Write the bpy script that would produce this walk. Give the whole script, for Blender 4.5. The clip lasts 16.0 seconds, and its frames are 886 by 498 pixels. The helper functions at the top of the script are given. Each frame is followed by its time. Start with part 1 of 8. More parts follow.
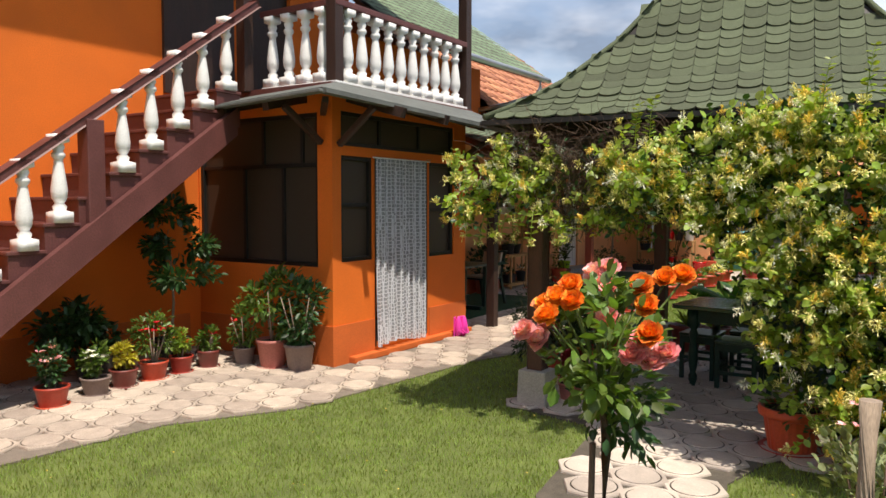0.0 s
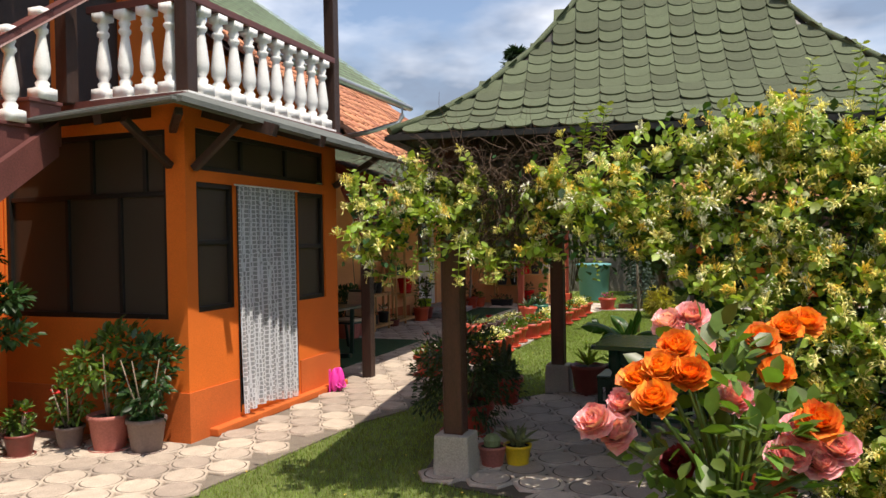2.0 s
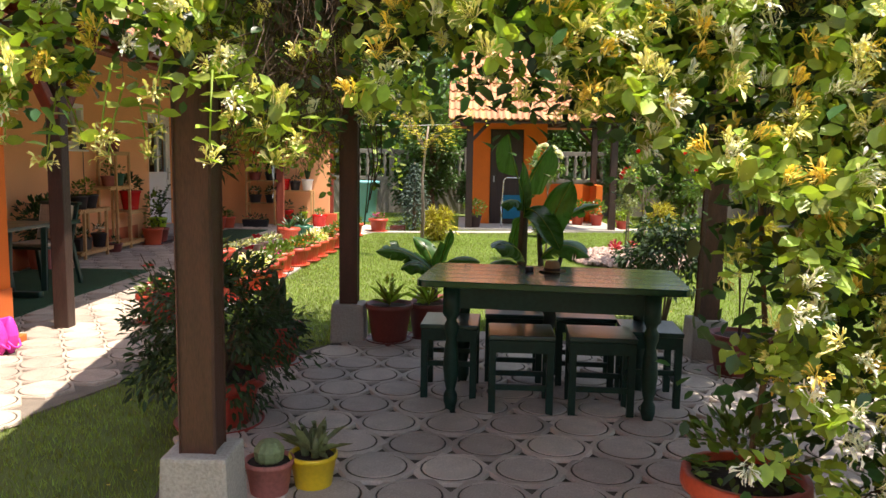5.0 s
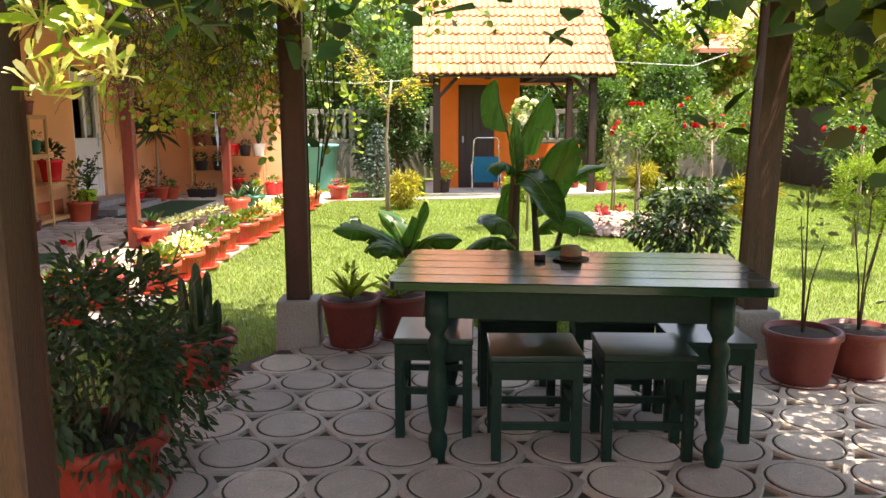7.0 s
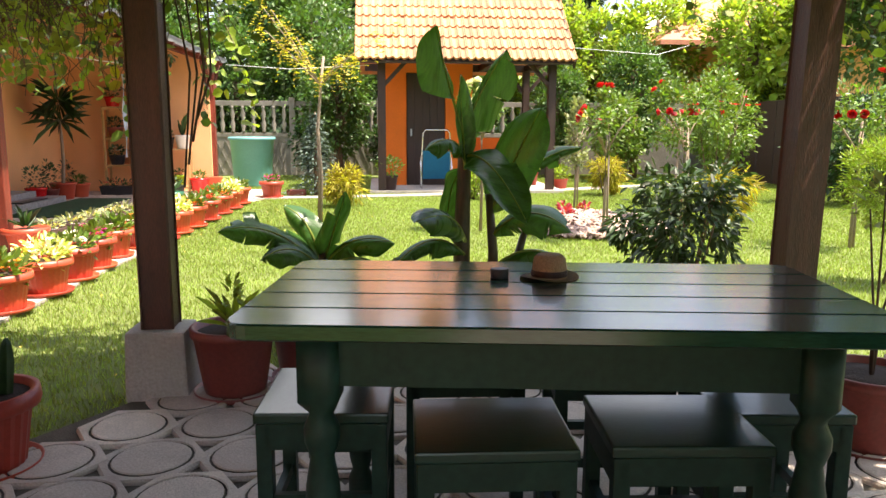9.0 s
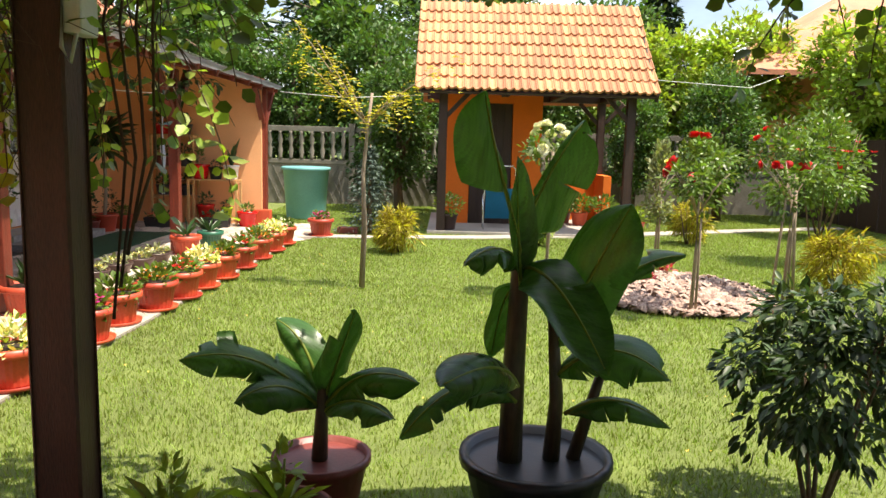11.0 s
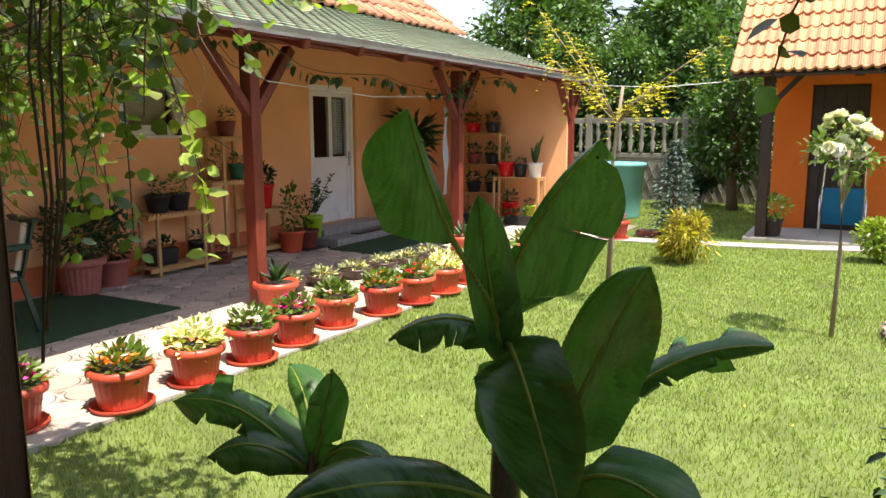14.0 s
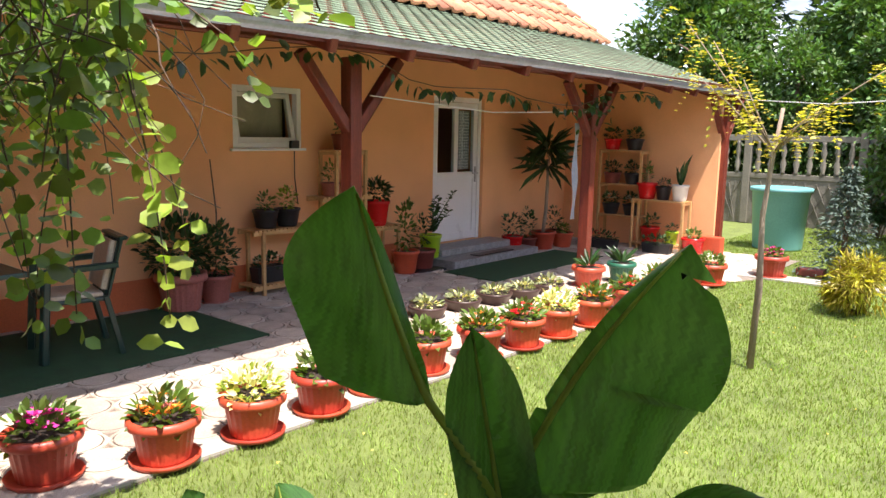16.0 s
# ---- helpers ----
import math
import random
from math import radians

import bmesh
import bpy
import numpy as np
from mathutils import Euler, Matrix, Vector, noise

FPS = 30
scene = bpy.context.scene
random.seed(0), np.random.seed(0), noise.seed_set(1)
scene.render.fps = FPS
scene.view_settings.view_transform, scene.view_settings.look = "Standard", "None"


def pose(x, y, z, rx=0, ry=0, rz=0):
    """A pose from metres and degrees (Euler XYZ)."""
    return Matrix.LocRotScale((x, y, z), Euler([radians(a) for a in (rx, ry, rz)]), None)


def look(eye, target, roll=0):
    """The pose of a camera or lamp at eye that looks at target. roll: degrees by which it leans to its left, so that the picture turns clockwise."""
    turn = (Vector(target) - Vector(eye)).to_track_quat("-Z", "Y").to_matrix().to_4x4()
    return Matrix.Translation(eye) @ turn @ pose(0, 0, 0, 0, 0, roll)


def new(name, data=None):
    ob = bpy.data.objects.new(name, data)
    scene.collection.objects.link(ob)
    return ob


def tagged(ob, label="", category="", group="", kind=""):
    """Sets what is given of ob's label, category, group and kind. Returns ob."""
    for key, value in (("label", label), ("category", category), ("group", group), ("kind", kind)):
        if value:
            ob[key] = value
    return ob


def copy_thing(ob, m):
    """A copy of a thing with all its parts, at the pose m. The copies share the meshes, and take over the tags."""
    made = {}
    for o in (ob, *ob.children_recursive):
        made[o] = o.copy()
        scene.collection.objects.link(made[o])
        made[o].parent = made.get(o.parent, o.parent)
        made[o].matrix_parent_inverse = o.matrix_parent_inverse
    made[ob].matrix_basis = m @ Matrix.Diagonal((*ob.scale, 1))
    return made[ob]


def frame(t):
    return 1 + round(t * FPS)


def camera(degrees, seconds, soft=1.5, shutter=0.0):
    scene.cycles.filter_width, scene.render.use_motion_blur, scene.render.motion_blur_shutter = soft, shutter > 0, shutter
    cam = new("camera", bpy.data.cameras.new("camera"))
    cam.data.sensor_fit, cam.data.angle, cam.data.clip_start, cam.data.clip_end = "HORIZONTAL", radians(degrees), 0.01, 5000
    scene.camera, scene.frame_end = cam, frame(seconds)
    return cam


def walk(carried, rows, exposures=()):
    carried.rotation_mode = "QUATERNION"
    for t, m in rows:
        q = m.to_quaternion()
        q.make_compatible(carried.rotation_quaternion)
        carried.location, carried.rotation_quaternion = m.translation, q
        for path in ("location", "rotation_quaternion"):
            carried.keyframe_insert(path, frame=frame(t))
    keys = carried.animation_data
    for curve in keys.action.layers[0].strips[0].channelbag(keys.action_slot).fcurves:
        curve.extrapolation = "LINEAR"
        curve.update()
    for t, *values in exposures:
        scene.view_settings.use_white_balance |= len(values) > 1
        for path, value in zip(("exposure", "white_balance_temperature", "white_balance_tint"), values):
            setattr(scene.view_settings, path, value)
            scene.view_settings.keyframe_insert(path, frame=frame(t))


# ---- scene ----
cam = camera(60.9, 16.0)
PATH = [
    (0, (-0.354, -0.212, 1.701), (-1.443, 1.462, 1.58), 0.1),
    (0.5, (-0.634, -0.12, 1.741), (-1.556, 1.653, 1.657), 0.3),
    (1, (-0.909, -0.004, 1.731), (-1.699, 1.833, 1.668), 0.6),
    (1.5, (-1.159, 0.209, 1.734), (-1.927, 2.055, 1.69), -0.7),
    (2, (-1.35, 0.512, 1.664), (-2.043, 2.387, 1.64), -1.0),
    (2.5, (-1.558, 0.807, 1.655), (-2.076, 2.739, 1.632), -0.3),
    (3, (-1.665, 1.252, 1.576), (-2.022, 3.22, 1.568), 1.2),
    (3.5, (-1.798, 1.641, 1.521), (-2.059, 3.623, 1.484), 1.2),
    (4, (-2.032, 2.024, 1.519), (-2.204, 4.017, 1.496), 0.7),
    (4.5, (-2.074, 2.396, 1.507), (-2.14, 4.394, 1.485), 0.5),
    (5, (-2.159, 2.76, 1.398), (-2.203, 4.746, 1.173), 0.9),
    (7.5, (-2.251, 4.321, 1.341), (-2.168, 6.293, 1.018), -0.3),
    (8, (-2.175, 4.633, 1.328), (-2.068, 6.613, 1.065), -0.4),
    (8.5, (-2.131, 4.903, 1.281), (-2.016, 6.878, 0.988), -0.6),
    (9, (-2.065, 5.279, 1.168), (-1.894, 7.246, 0.849), 0.2),
    (9.5, (-1.992, 5.621, 1.248), (-1.946, 7.601, 0.967), 0.5),
    (10, (-1.953, 5.918, 1.316), (-1.934, 7.904, 1.059), 1.5),
    (12.5, (-1.358, 6.879, 1.627), (-1.616, 8.837, 1.308), -0.6),
    (13, (-0.969, 6.956, 1.627), (-1.52, 8.855, 1.323), 0.6),
    (13.5, (-0.892, 7.173, 1.614), (-1.625, 9.008, 1.304), 0.1),
    (14, (-0.795, 7.383, 1.601), (-1.75, 9.111, 1.281), -0.2),
    (14.5, (-0.762, 7.701, 1.643), (-1.94, 9.287, 1.336), 0.9),
    (15, (-0.726, 7.898, 1.662), (-2.013, 9.402, 1.376), -0.1),
    (15.5, (-0.851, 8.077, 1.684), (-2.125, 9.587, 1.374), 0.5),
    (16, (-0.954, 8.213, 1.727), (-2.229, 9.724, 1.419), 1.1),
]
walk(cam, [(t, look(eye, target, roll)) for t, eye, target, roll in PATH],
     exposures=[(0, 0.3, 6700, 13), (3.0, 0.5, 6700, 13), (4.0, 0.9, 6600, 14), (4.5, 1.05, 6600, 14), (5.0, 1.25, 6700, 15), (7.5, 1.95, 7000, 16), (9.5, 1.8, 7000, 16),
                (10.0, 1.45, 7000, 14), (12.5, 1.15, 6800, 11), (14.5, 1.4, 6500, 14), (16, 1.45, 6350, 17)])

# ---- light ----
SUN = Vector((0.37, -0.15, 1.0)).normalized()          # towards the sun
world = bpy.data.worlds.new("sky")
scene.world = world
world.use_nodes = True
wn, wl = world.node_tree.nodes, world.node_tree.links
wn.clear()
w_out = wn.new("ShaderNodeOutputWorld")
w_bg = wn.new("ShaderNodeBackground")
w_sky = wn.new("ShaderNodeTexSky")
w_sky.sky_type = "NISHITA"
w_sky.sun_disc = False
w_sky.sun_elevation = math.asin(SUN.z)
w_sky.sun_rotation = math.atan2(SUN.x, SUN.y)
w_sky.dust_density = 1.5
w_geo = wn.new("ShaderNodeTexCoord")
w_map = wn.new("ShaderNodeMapping")
w_map.inputs["Scale"].default_value = (1.0, 1.0, 2.4)
w_cl = wn.new("ShaderNodeTexNoise")
w_cl.inputs["Scale"].default_value = 2.3
w_cl.inputs["Detail"].default_value = 6
w_cl.inputs["Roughness"].default_value = 0.55
w_r1 = wn.new("ShaderNodeValToRGB")
w_r1.color_ramp.elements[0].position, w_r1.color_ramp.elements[1].position = 0.42, 0.62
w_cl2 = wn.new("ShaderNodeTexNoise")
w_cl2.inputs["Scale"].default_value = 3.1
w_cl2.inputs["Detail"].default_value = 5
w_r2 = wn.new("ShaderNodeValToRGB")
w_r2.color_ramp.elements[0].position, w_r2.color_ramp.elements[0].color = 0.41, (1.7, 2.1, 2.8, 1)
w_r2.color_ramp.elements[1].position, w_r2.color_ramp.elements[1].color = 0.62, (9.2, 9.5, 9.9, 1)
w_mix = wn.new("ShaderNodeMixRGB")
wl.new(w_geo.outputs["Generated"], w_map.inputs["Vector"])
wl.new(w_map.outputs["Vector"], w_cl.inputs["Vector"])
wl.new(w_map.outputs["Vector"], w_cl2.inputs["Vector"])
wl.new(w_cl.outputs["Fac"], w_r1.inputs["Fac"])
wl.new(w_cl2.outputs["Fac"], w_r2.inputs["Fac"])
wl.new(w_r1.outputs["Color"], w_mix.inputs["Fac"])
wl.new(w_sky.outputs["Color"], w_mix.inputs["Color1"])
wl.new(w_r2.outputs["Color"], w_mix.inputs["Color2"])
wl.new(w_mix.outputs["Color"], w_bg.inputs["Color"])
w_bg.inputs["Strength"].default_value = 0.135
wl.new(w_bg.outputs["Background"], w_out.inputs["Surface"])

sun = new("sun", bpy.data.lights.new("sun", "SUN"))
sun.data.energy, sun.data.angle, sun.data.color = 4.4, radians(0.6), (1.0, 0.93, 0.81)
sun.matrix_world = look((0, 0, 20), tuple(Vector((0, 0, 20)) - SUN))


# ---- materials ----
def material(name, col, rough=0.6, metal=0.0, var=0.25, scale=6.0, fine=60.0, bump=0.15, coat=0.0, per=None, spec=0.5,
             tint=None, stretch=None, bump_scale=None, leafy=0.0, dirt=0.0):
    """A surface with two sizes of noise in its colour and a fine relief. per: 'object' or 'island' varies it piece by piece."""
    m = bpy.data.materials.new(name)
    m.use_nodes = True
    nt = m.node_tree
    nd, ln = nt.nodes, nt.links
    bsdf = nd["Principled BSDF"]
    tc = nd.new("ShaderNodeTexCoord")
    src = tc.outputs["Object"]
    if stretch:
        mp = nd.new("ShaderNodeMapping")
        mp.inputs["Scale"].default_value = stretch
        ln.new(src, mp.inputs["Vector"])
        src = mp.outputs["Vector"]
    n1, n2 = nd.new("ShaderNodeTexNoise"), nd.new("ShaderNodeTexNoise")
    for n, s, d in ((n1, scale, 4), (n2, fine, 3)):
        n.inputs["Scale"].default_value, n.inputs["Detail"].default_value = s, d
        ln.new(src, n.inputs["Vector"])
    mx = nd.new("ShaderNodeMath")
    mx.operation = "MULTIPLY_ADD"
    mx.inputs[1].default_value = 0.55
    ln.new(n2.outputs["Fac"], mx.inputs[0])
    half = nd.new("ShaderNodeMath")
    half.operation = "MULTIPLY"
    half.inputs[1].default_value = 0.45
    ln.new(n1.outputs["Fac"], half.inputs[0])
    ln.new(half.outputs[0], mx.inputs[2])
    ramp = nd.new("ShaderNodeValToRGB")
    dark = [c * (1 - var) for c in col]
    lite = list(tint) if tint else [min(1, c * (1 + var)) for c in col]
    ramp.color_ramp.elements[0].position, ramp.color_ramp.elements[0].color = 0.36, (*dark, 1)
    ramp.color_ramp.elements[1].position, ramp.color_ramp.elements[1].color = 0.64, (*lite, 1)
    ln.new(mx.outputs[0], ramp.inputs["Fac"])
    colour = ramp.outputs["Color"]
    if dirt:
        n3 = nd.new("ShaderNodeTexNoise")
        n3.inputs["Scale"].default_value, n3.inputs["Detail"].default_value = 1.3, 6
        r3 = nd.new("ShaderNodeValToRGB")
        r3.color_ramp.elements[0].position, r3.color_ramp.elements[1].position = 0.5, 0.72
        ln.new(tc.outputs["Object"], n3.inputs["Vector"])
        ln.new(n3.outputs["Fac"], r3.inputs["Fac"])
        mr = nd.new("ShaderNodeMixRGB")
        mr.inputs["Color2"].default_value = (*[c * (1 - dirt) for c in col], 1)
        ln.new(r3.outputs["Color"], mr.inputs["Fac"])
        ln.new(colour, mr.inputs["Color1"])
        colour = mr.outputs["Color"]
    if per:
        if per == "object":
            rnd = nd.new("ShaderNodeObjectInfo").outputs["Random"]
        else:
            rnd = nd.new("ShaderNodeNewGeometry").outputs["Random Per Island"]
        hs = nd.new("ShaderNodeHueSaturation")
        mr2 = nd.new("ShaderNodeMapRange")
        mr2.inputs["To Min"].default_value, mr2.inputs["To Max"].default_value = (0.55, 1.45) if leafy >= 0.2 else (0.75, 1.22)
        ln.new(rnd, mr2.inputs["Value"])
        ln.new(mr2.outputs["Result"], hs.inputs["Value"])
        mr3 = nd.new("ShaderNodeMapRange")
        mr3.inputs["To Min"].default_value, mr3.inputs["To Max"].default_value = (0.475, 0.515) if leafy >= 0.2 else (0.495, 0.506)
        ln.new(rnd, mr3.inputs["Value"])
        ln.new(mr3.outputs["Result"], hs.inputs["Hue"])
        ln.new(colour, hs.inputs["Color"])
        colour = hs.outputs["Color"]
    ln.new(colour, bsdf.inputs["Base Color"])
    bsdf.inputs["Metallic"].default_value = metal
    bsdf.inputs["Specular IOR Level"].default_value = spec
    bsdf.inputs["Coat Weight"].default_value = coat
    bsdf.inputs["Coat Roughness"].default_value = 0.12
    rr = nd.new("ShaderNodeMapRange")
    rr.inputs["To Min"].default_value, rr.inputs["To Max"].default_value = max(0.03, rough - 0.1), min(1, rough + 0.1)
    ln.new(n1.outputs["Fac"], rr.inputs["Value"])
    ln.new(rr.outputs["Result"], bsdf.inputs["Roughness"])
    if bump:
        bp = nd.new("ShaderNodeBump")
        bp.inputs["Strength"].default_value, bp.inputs["Distance"].default_value = bump, 0.02
        ln.new(mx.outputs[0], bp.inputs["Height"])
        ln.new(bp.outputs["Normal"], bsdf.inputs["Normal"])
    if leafy:
        out = nd["Material Output"]
        tr = nd.new("ShaderNodeBsdfTranslucent")
        bright = nd.new("ShaderNodeMixRGB")
        bright.blend_type = "MULTIPLY"
        bright.inputs["Fac"].default_value = 1.0
        bright.inputs["Color2"].default_value = (1.6, 1.7, 0.6, 1)
        ln.new(colour, bright.inputs["Color1"])
        ln.new(bright.outputs["Color"], tr.inputs["Color"])
        ms = nd.new("ShaderNodeMixShader")
        ms.inputs["Fac"].default_value = leafy
        ln.new(bsdf.outputs["BSDF"], ms.inputs[1])
        ln.new(tr.outputs["BSDF"], ms.inputs[2])
        ln.new(ms.outputs["Shader"], out.inputs["Surface"])
    return m


def glass_material(name, tint=(0.9, 0.95, 0.95)):
    m = bpy.data.materials.new(name)
    m.use_nodes = True
    nt = m.node_tree
    b = nt.nodes["Principled BSDF"]
    b.inputs["Base Color"].default_value = (*tint, 1)
    b.inputs["Transmission Weight"].default_value = 1.0
    b.inputs["Roughness"].default_value = 0.02
    b.inputs["IOR"].default_value = 1.1
    return m


def mesh_screen(name, col, density, cell):
    """Woven cloth or lace: threads with real holes between them, from a repeating weave."""
    m = bpy.data.materials.new(name)
    m.use_nodes = True
    nt = m.node_tree
    nd, ln = nt.nodes, nt.links
    b = nd["Principled BSDF"]
    b.inputs["Base Color"].default_value = (*col, 1)
    b.inputs["Roughness"].default_value = 0.85
    tr = nd.new("ShaderNodeBsdfTransparent")
    ms = nd.new("ShaderNodeMixShader")
    tc = nd.new("ShaderNodeTexCoord")
    vo = nd.new("ShaderNodeTexVoronoi")
    vo.feature = "DISTANCE_TO_EDGE"
    vo.inputs["Scale"].default_value = cell
    vo.inputs["Randomness"].default_value = 0.25
    rp = nd.new("ShaderNodeValToRGB")
    rp.color_ramp.elements[0].position, rp.color_ramp.elements[0].color = 0.05, (1, 1, 1, 1)
    rp.color_ramp.elements[1].position, rp.color_ramp.elements[1].color = 0.16, (density, density, density, 1)
    ln.new(tc.outputs["Object"], vo.inputs["Vector"])
    ln.new(vo.outputs["Distance"], rp.inputs["Fac"])
    ln.new(rp.outputs["Color"], ms.inputs["Fac"])
    ln.new(tr.outputs["BSDF"], ms.inputs[1])
    ln.new(b.outputs["BSDF"], ms.inputs[2])
    ln.new(ms.outputs["Shader"], nd["Material Output"].inputs["Surface"])
    return m


ORANGE = material("orange_render", (0.78, 0.165, 0.012), 0.85, var=0.10, scale=1.6, fine=90, bump=0.25, dirt=0.10)
ORANGE_LOW = material("orange_plinth", (0.60, 0.13, 0.02), 0.85, var=0.14, scale=2.5, fine=90, bump=0.25, dirt=0.15)
PEACH = material("peach_render", (0.90, 0.46, 0.22), 0.88, var=0.09, scale=1.4, fine=110, bump=0.22, dirt=0.08)
PEACH_LOW = material("peach_plinth", (0.62, 0.16, 0.06), 0.88, var=0.12, scale=2.0, fine=110, bump=0.22)
WHITE = material("white_paint", (0.80, 0.80, 0.78), 0.5, var=0.08, scale=9, fine=80, bump=0.12, dirt=0.10)
PVC = material("white_plastic", (0.82, 0.83, 0.84), 0.3, var=0.03, scale=3, fine=40, bump=0.02)
BROWNPAINT = material("brown_paint", (0.13, 0.045, 0.04), 0.5, var=0.22, scale=5, fine=70, bump=0.2, dirt=0.2)
REDWOOD = material("stained_wood", (0.17, 0.032, 0.018), 0.42, var=0.35, scale=4, fine=40, bump=0.25, stretch=(6, 6, 0.8))
DARKWOOD = material("dark_wood", (0.040, 0.019, 0.013), 0.55, var=0.4, scale=4, fine=45, bump=0.3, stretch=(6, 6, 0.8))
BLACKWOOD = material("black_frame", (0.012, 0.010, 0.009), 0.5, var=0.3, bump=0.1)
PINE = material("pine_wood", (0.58, 0.34, 0.14), 0.55, var=0.2, scale=5, fine=50, bump=0.2, stretch=(1, 8, 8))
SEATWOOD = material("rubbed_green_enamel", (0.008, 0.034, 0.024), 0.34, var=0.25, scale=3, fine=40, bump=0.05, coat=0.3, spec=0.4, stretch=(1, 7, 7))
GREENWOOD = material("green_enamel", (0.009, 0.045, 0.032), 0.16, var=0.25, scale=3, fine=40, bump=0.04, coat=0.35, spec=0.4, stretch=(1, 7, 7))
SHINGLE = material("green_shingle", (0.092, 0.112, 0.062), 0.9, var=0.22, scale=5, fine=240, bump=0.5, per="object", dirt=0.15)
GREENLEG = material("worn_green_enamel", (0.008, 0.034, 0.025), 0.5, var=0.25, scale=3, fine=40, bump=0.03, spec=0.3)
SHINGLE_J = material("green_shingle_far", (0.20, 0.27, 0.17), 0.9, var=0.22, scale=5, fine=240, bump=0.5, per="island")
TILE = material("clay_tile", (0.56, 0.23, 0.125), 0.75, var=0.22, scale=3, fine=50, bump=0.25, per="island", dirt=0.25)
TILE_O = material("clay_tile_near", (0.52, 0.25, 0.125), 0.8, var=0.32, scale=3, fine=50, bump=0.25, per="object", dirt=0.35)
CONCRETE = material("concrete", (0.42, 0.39, 0.34), 0.9, var=0.2, scale=4, fine=80, bump=0.4, dirt=0.25)
LIGHTCON = material("pale_concrete", (0.38, 0.345, 0.30), 0.9, var=0.12, scale=3, fine=80, bump=0.35, dirt=0.15)
PAVER = material("paver", (0.47, 0.385, 0.31), 0.88, var=0.24, scale=7, fine=130, bump=0.4, per="object", dirt=0.2)
PAVER_J = material("paver_joined", (0.50, 0.42, 0.345), 0.88, var=0.24, scale=7, fine=130, bump=0.4, per="island")
PAVER_G = material("paver_grey", (0.53, 0.455, 0.385), 0.75, var=0.2, scale=7, fine=130, bump=0.4, per="object", dirt=0.25)
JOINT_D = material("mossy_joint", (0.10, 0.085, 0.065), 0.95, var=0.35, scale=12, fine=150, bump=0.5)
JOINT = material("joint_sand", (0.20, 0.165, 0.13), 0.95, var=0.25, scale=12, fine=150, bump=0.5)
STEPSTONE = material("step_tile", (0.30, 0.29, 0.28), 0.6, var=0.3, scale=14, fine=60, bump=0.2)
LAWN = material("lawn_soil", (0.135, 0.175, 0.040), 0.95, var=0.4, scale=3.5, fine=160, bump=0.9)
BLADE = material("grass_blade", (0.225, 0.300, 0.072), 0.6, var=0.2, scale=0.8, fine=9, bump=0, per="island", leafy=0.35, spec=0.25)
TERRA = material("terracotta_plastic", (0.46, 0.062, 0.030), 0.45, var=0.12, scale=6, fine=60, bump=0.08, per="object")
TERRA_B = material("brown_red_plastic", (0.20, 0.045, 0.035), 0.45, var=0.15, scale=6, fine=60, bump=0.08)
CLAYPINK = material("dusty_pink_pot", (0.42, 0.14, 0.11), 0.6, var=0.18, scale=6, fine=60, bump=0.12)
GREYPOT = material("grey_brown_pot", (0.21, 0.15, 0.13), 0.55, var=0.15, bump=0.1)
BLACKPOT = material("black_plastic", (0.02, 0.02, 0.024), 0.4, var=0.2, bump=0.05)
DKBOWL = material("dark_brown_plastic", (0.060, 0.032, 0.028), 0.4, var=0.2, bump=0.05)
REDPOT = material("red_gloss_plastic", (0.62, 0.012, 0.012), 0.25, var=0.08, bump=0.02)
LIMEPOT = material("lime_plastic", (0.36, 0.58, 0.02), 0.3, var=0.08, bump=0.02)
YELLOWPOT = material("yellow_plastic", (0.80, 0.56, 0.02), 0.35, var=0.08, bump=0.02)
CHAIRPLASTIC = material("chair_plastic", (0.014, 0.045, 0.036), 0.35, var=0.12, bump=0.03)
GREENPOT = material("dark_green_plastic", (0.02, 0.12, 0.07), 0.4, var=0.1, bump=0.03)
WHITEPOT = material("white_pot", (0.75, 0.73, 0.70), 0.4, var=0.06, bump=0.03)
TEAL = material("teal_plastic", (0.14, 0.37, 0.37), 0.45, var=0.1, scale=3, fine=50, bump=0.05, dirt=0.1)
SOIL = material("soil", (0.035, 0.022, 0.015), 0.95, var=0.4, scale=20, fine=120, bump=0.8)
LEAF = material("leaf", (0.105, 0.175, 0.030), 0.42, var=0.2, scale=3, fine=30, bump=0, per="island", leafy=0.3)
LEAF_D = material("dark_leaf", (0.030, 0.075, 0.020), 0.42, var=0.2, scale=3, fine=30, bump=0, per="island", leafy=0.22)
LEAF_Y = material("fresh_leaf", (0.25, 0.34, 0.05), 0.45, var=0.2, scale=3, fine=30, bump=0, per="island", leafy=0.35)
LEAF_GOLD = material("golden_leaf", (0.42, 0.37, 0.040), 0.5, var=0.2, scale=3, fine=30, bump=0, per="island", leafy=0.3)
LEAF_BLUE = material("blue_needle", (0.085, 0.125, 0.10), 0.7, var=0.2, bump=0, per="island", leafy=0.1)
LEAF_GREY = material("grey_leaf", (0.22, 0.25, 0.12), 0.6, var=0.2, bump=0, per="island", leafy=0.2)
LEAF_RED = material("red_leaf", (0.33, 0.02, 0.03), 0.5, var=0.25, bump=0, per="island", leafy=0.2)
LEAF_WOOD = material("far_leaf", (0.070, 0.140, 0.030), 0.5, var=0.25, scale=0.6, fine=6, bump=0, per="island", leafy=0.25)
LEAF_FIR = material("fir_leaf", (0.022, 0.050, 0.020), 0.55, var=0.25, scale=0.6, fine=6, bump=0, per="island", leafy=0.1)
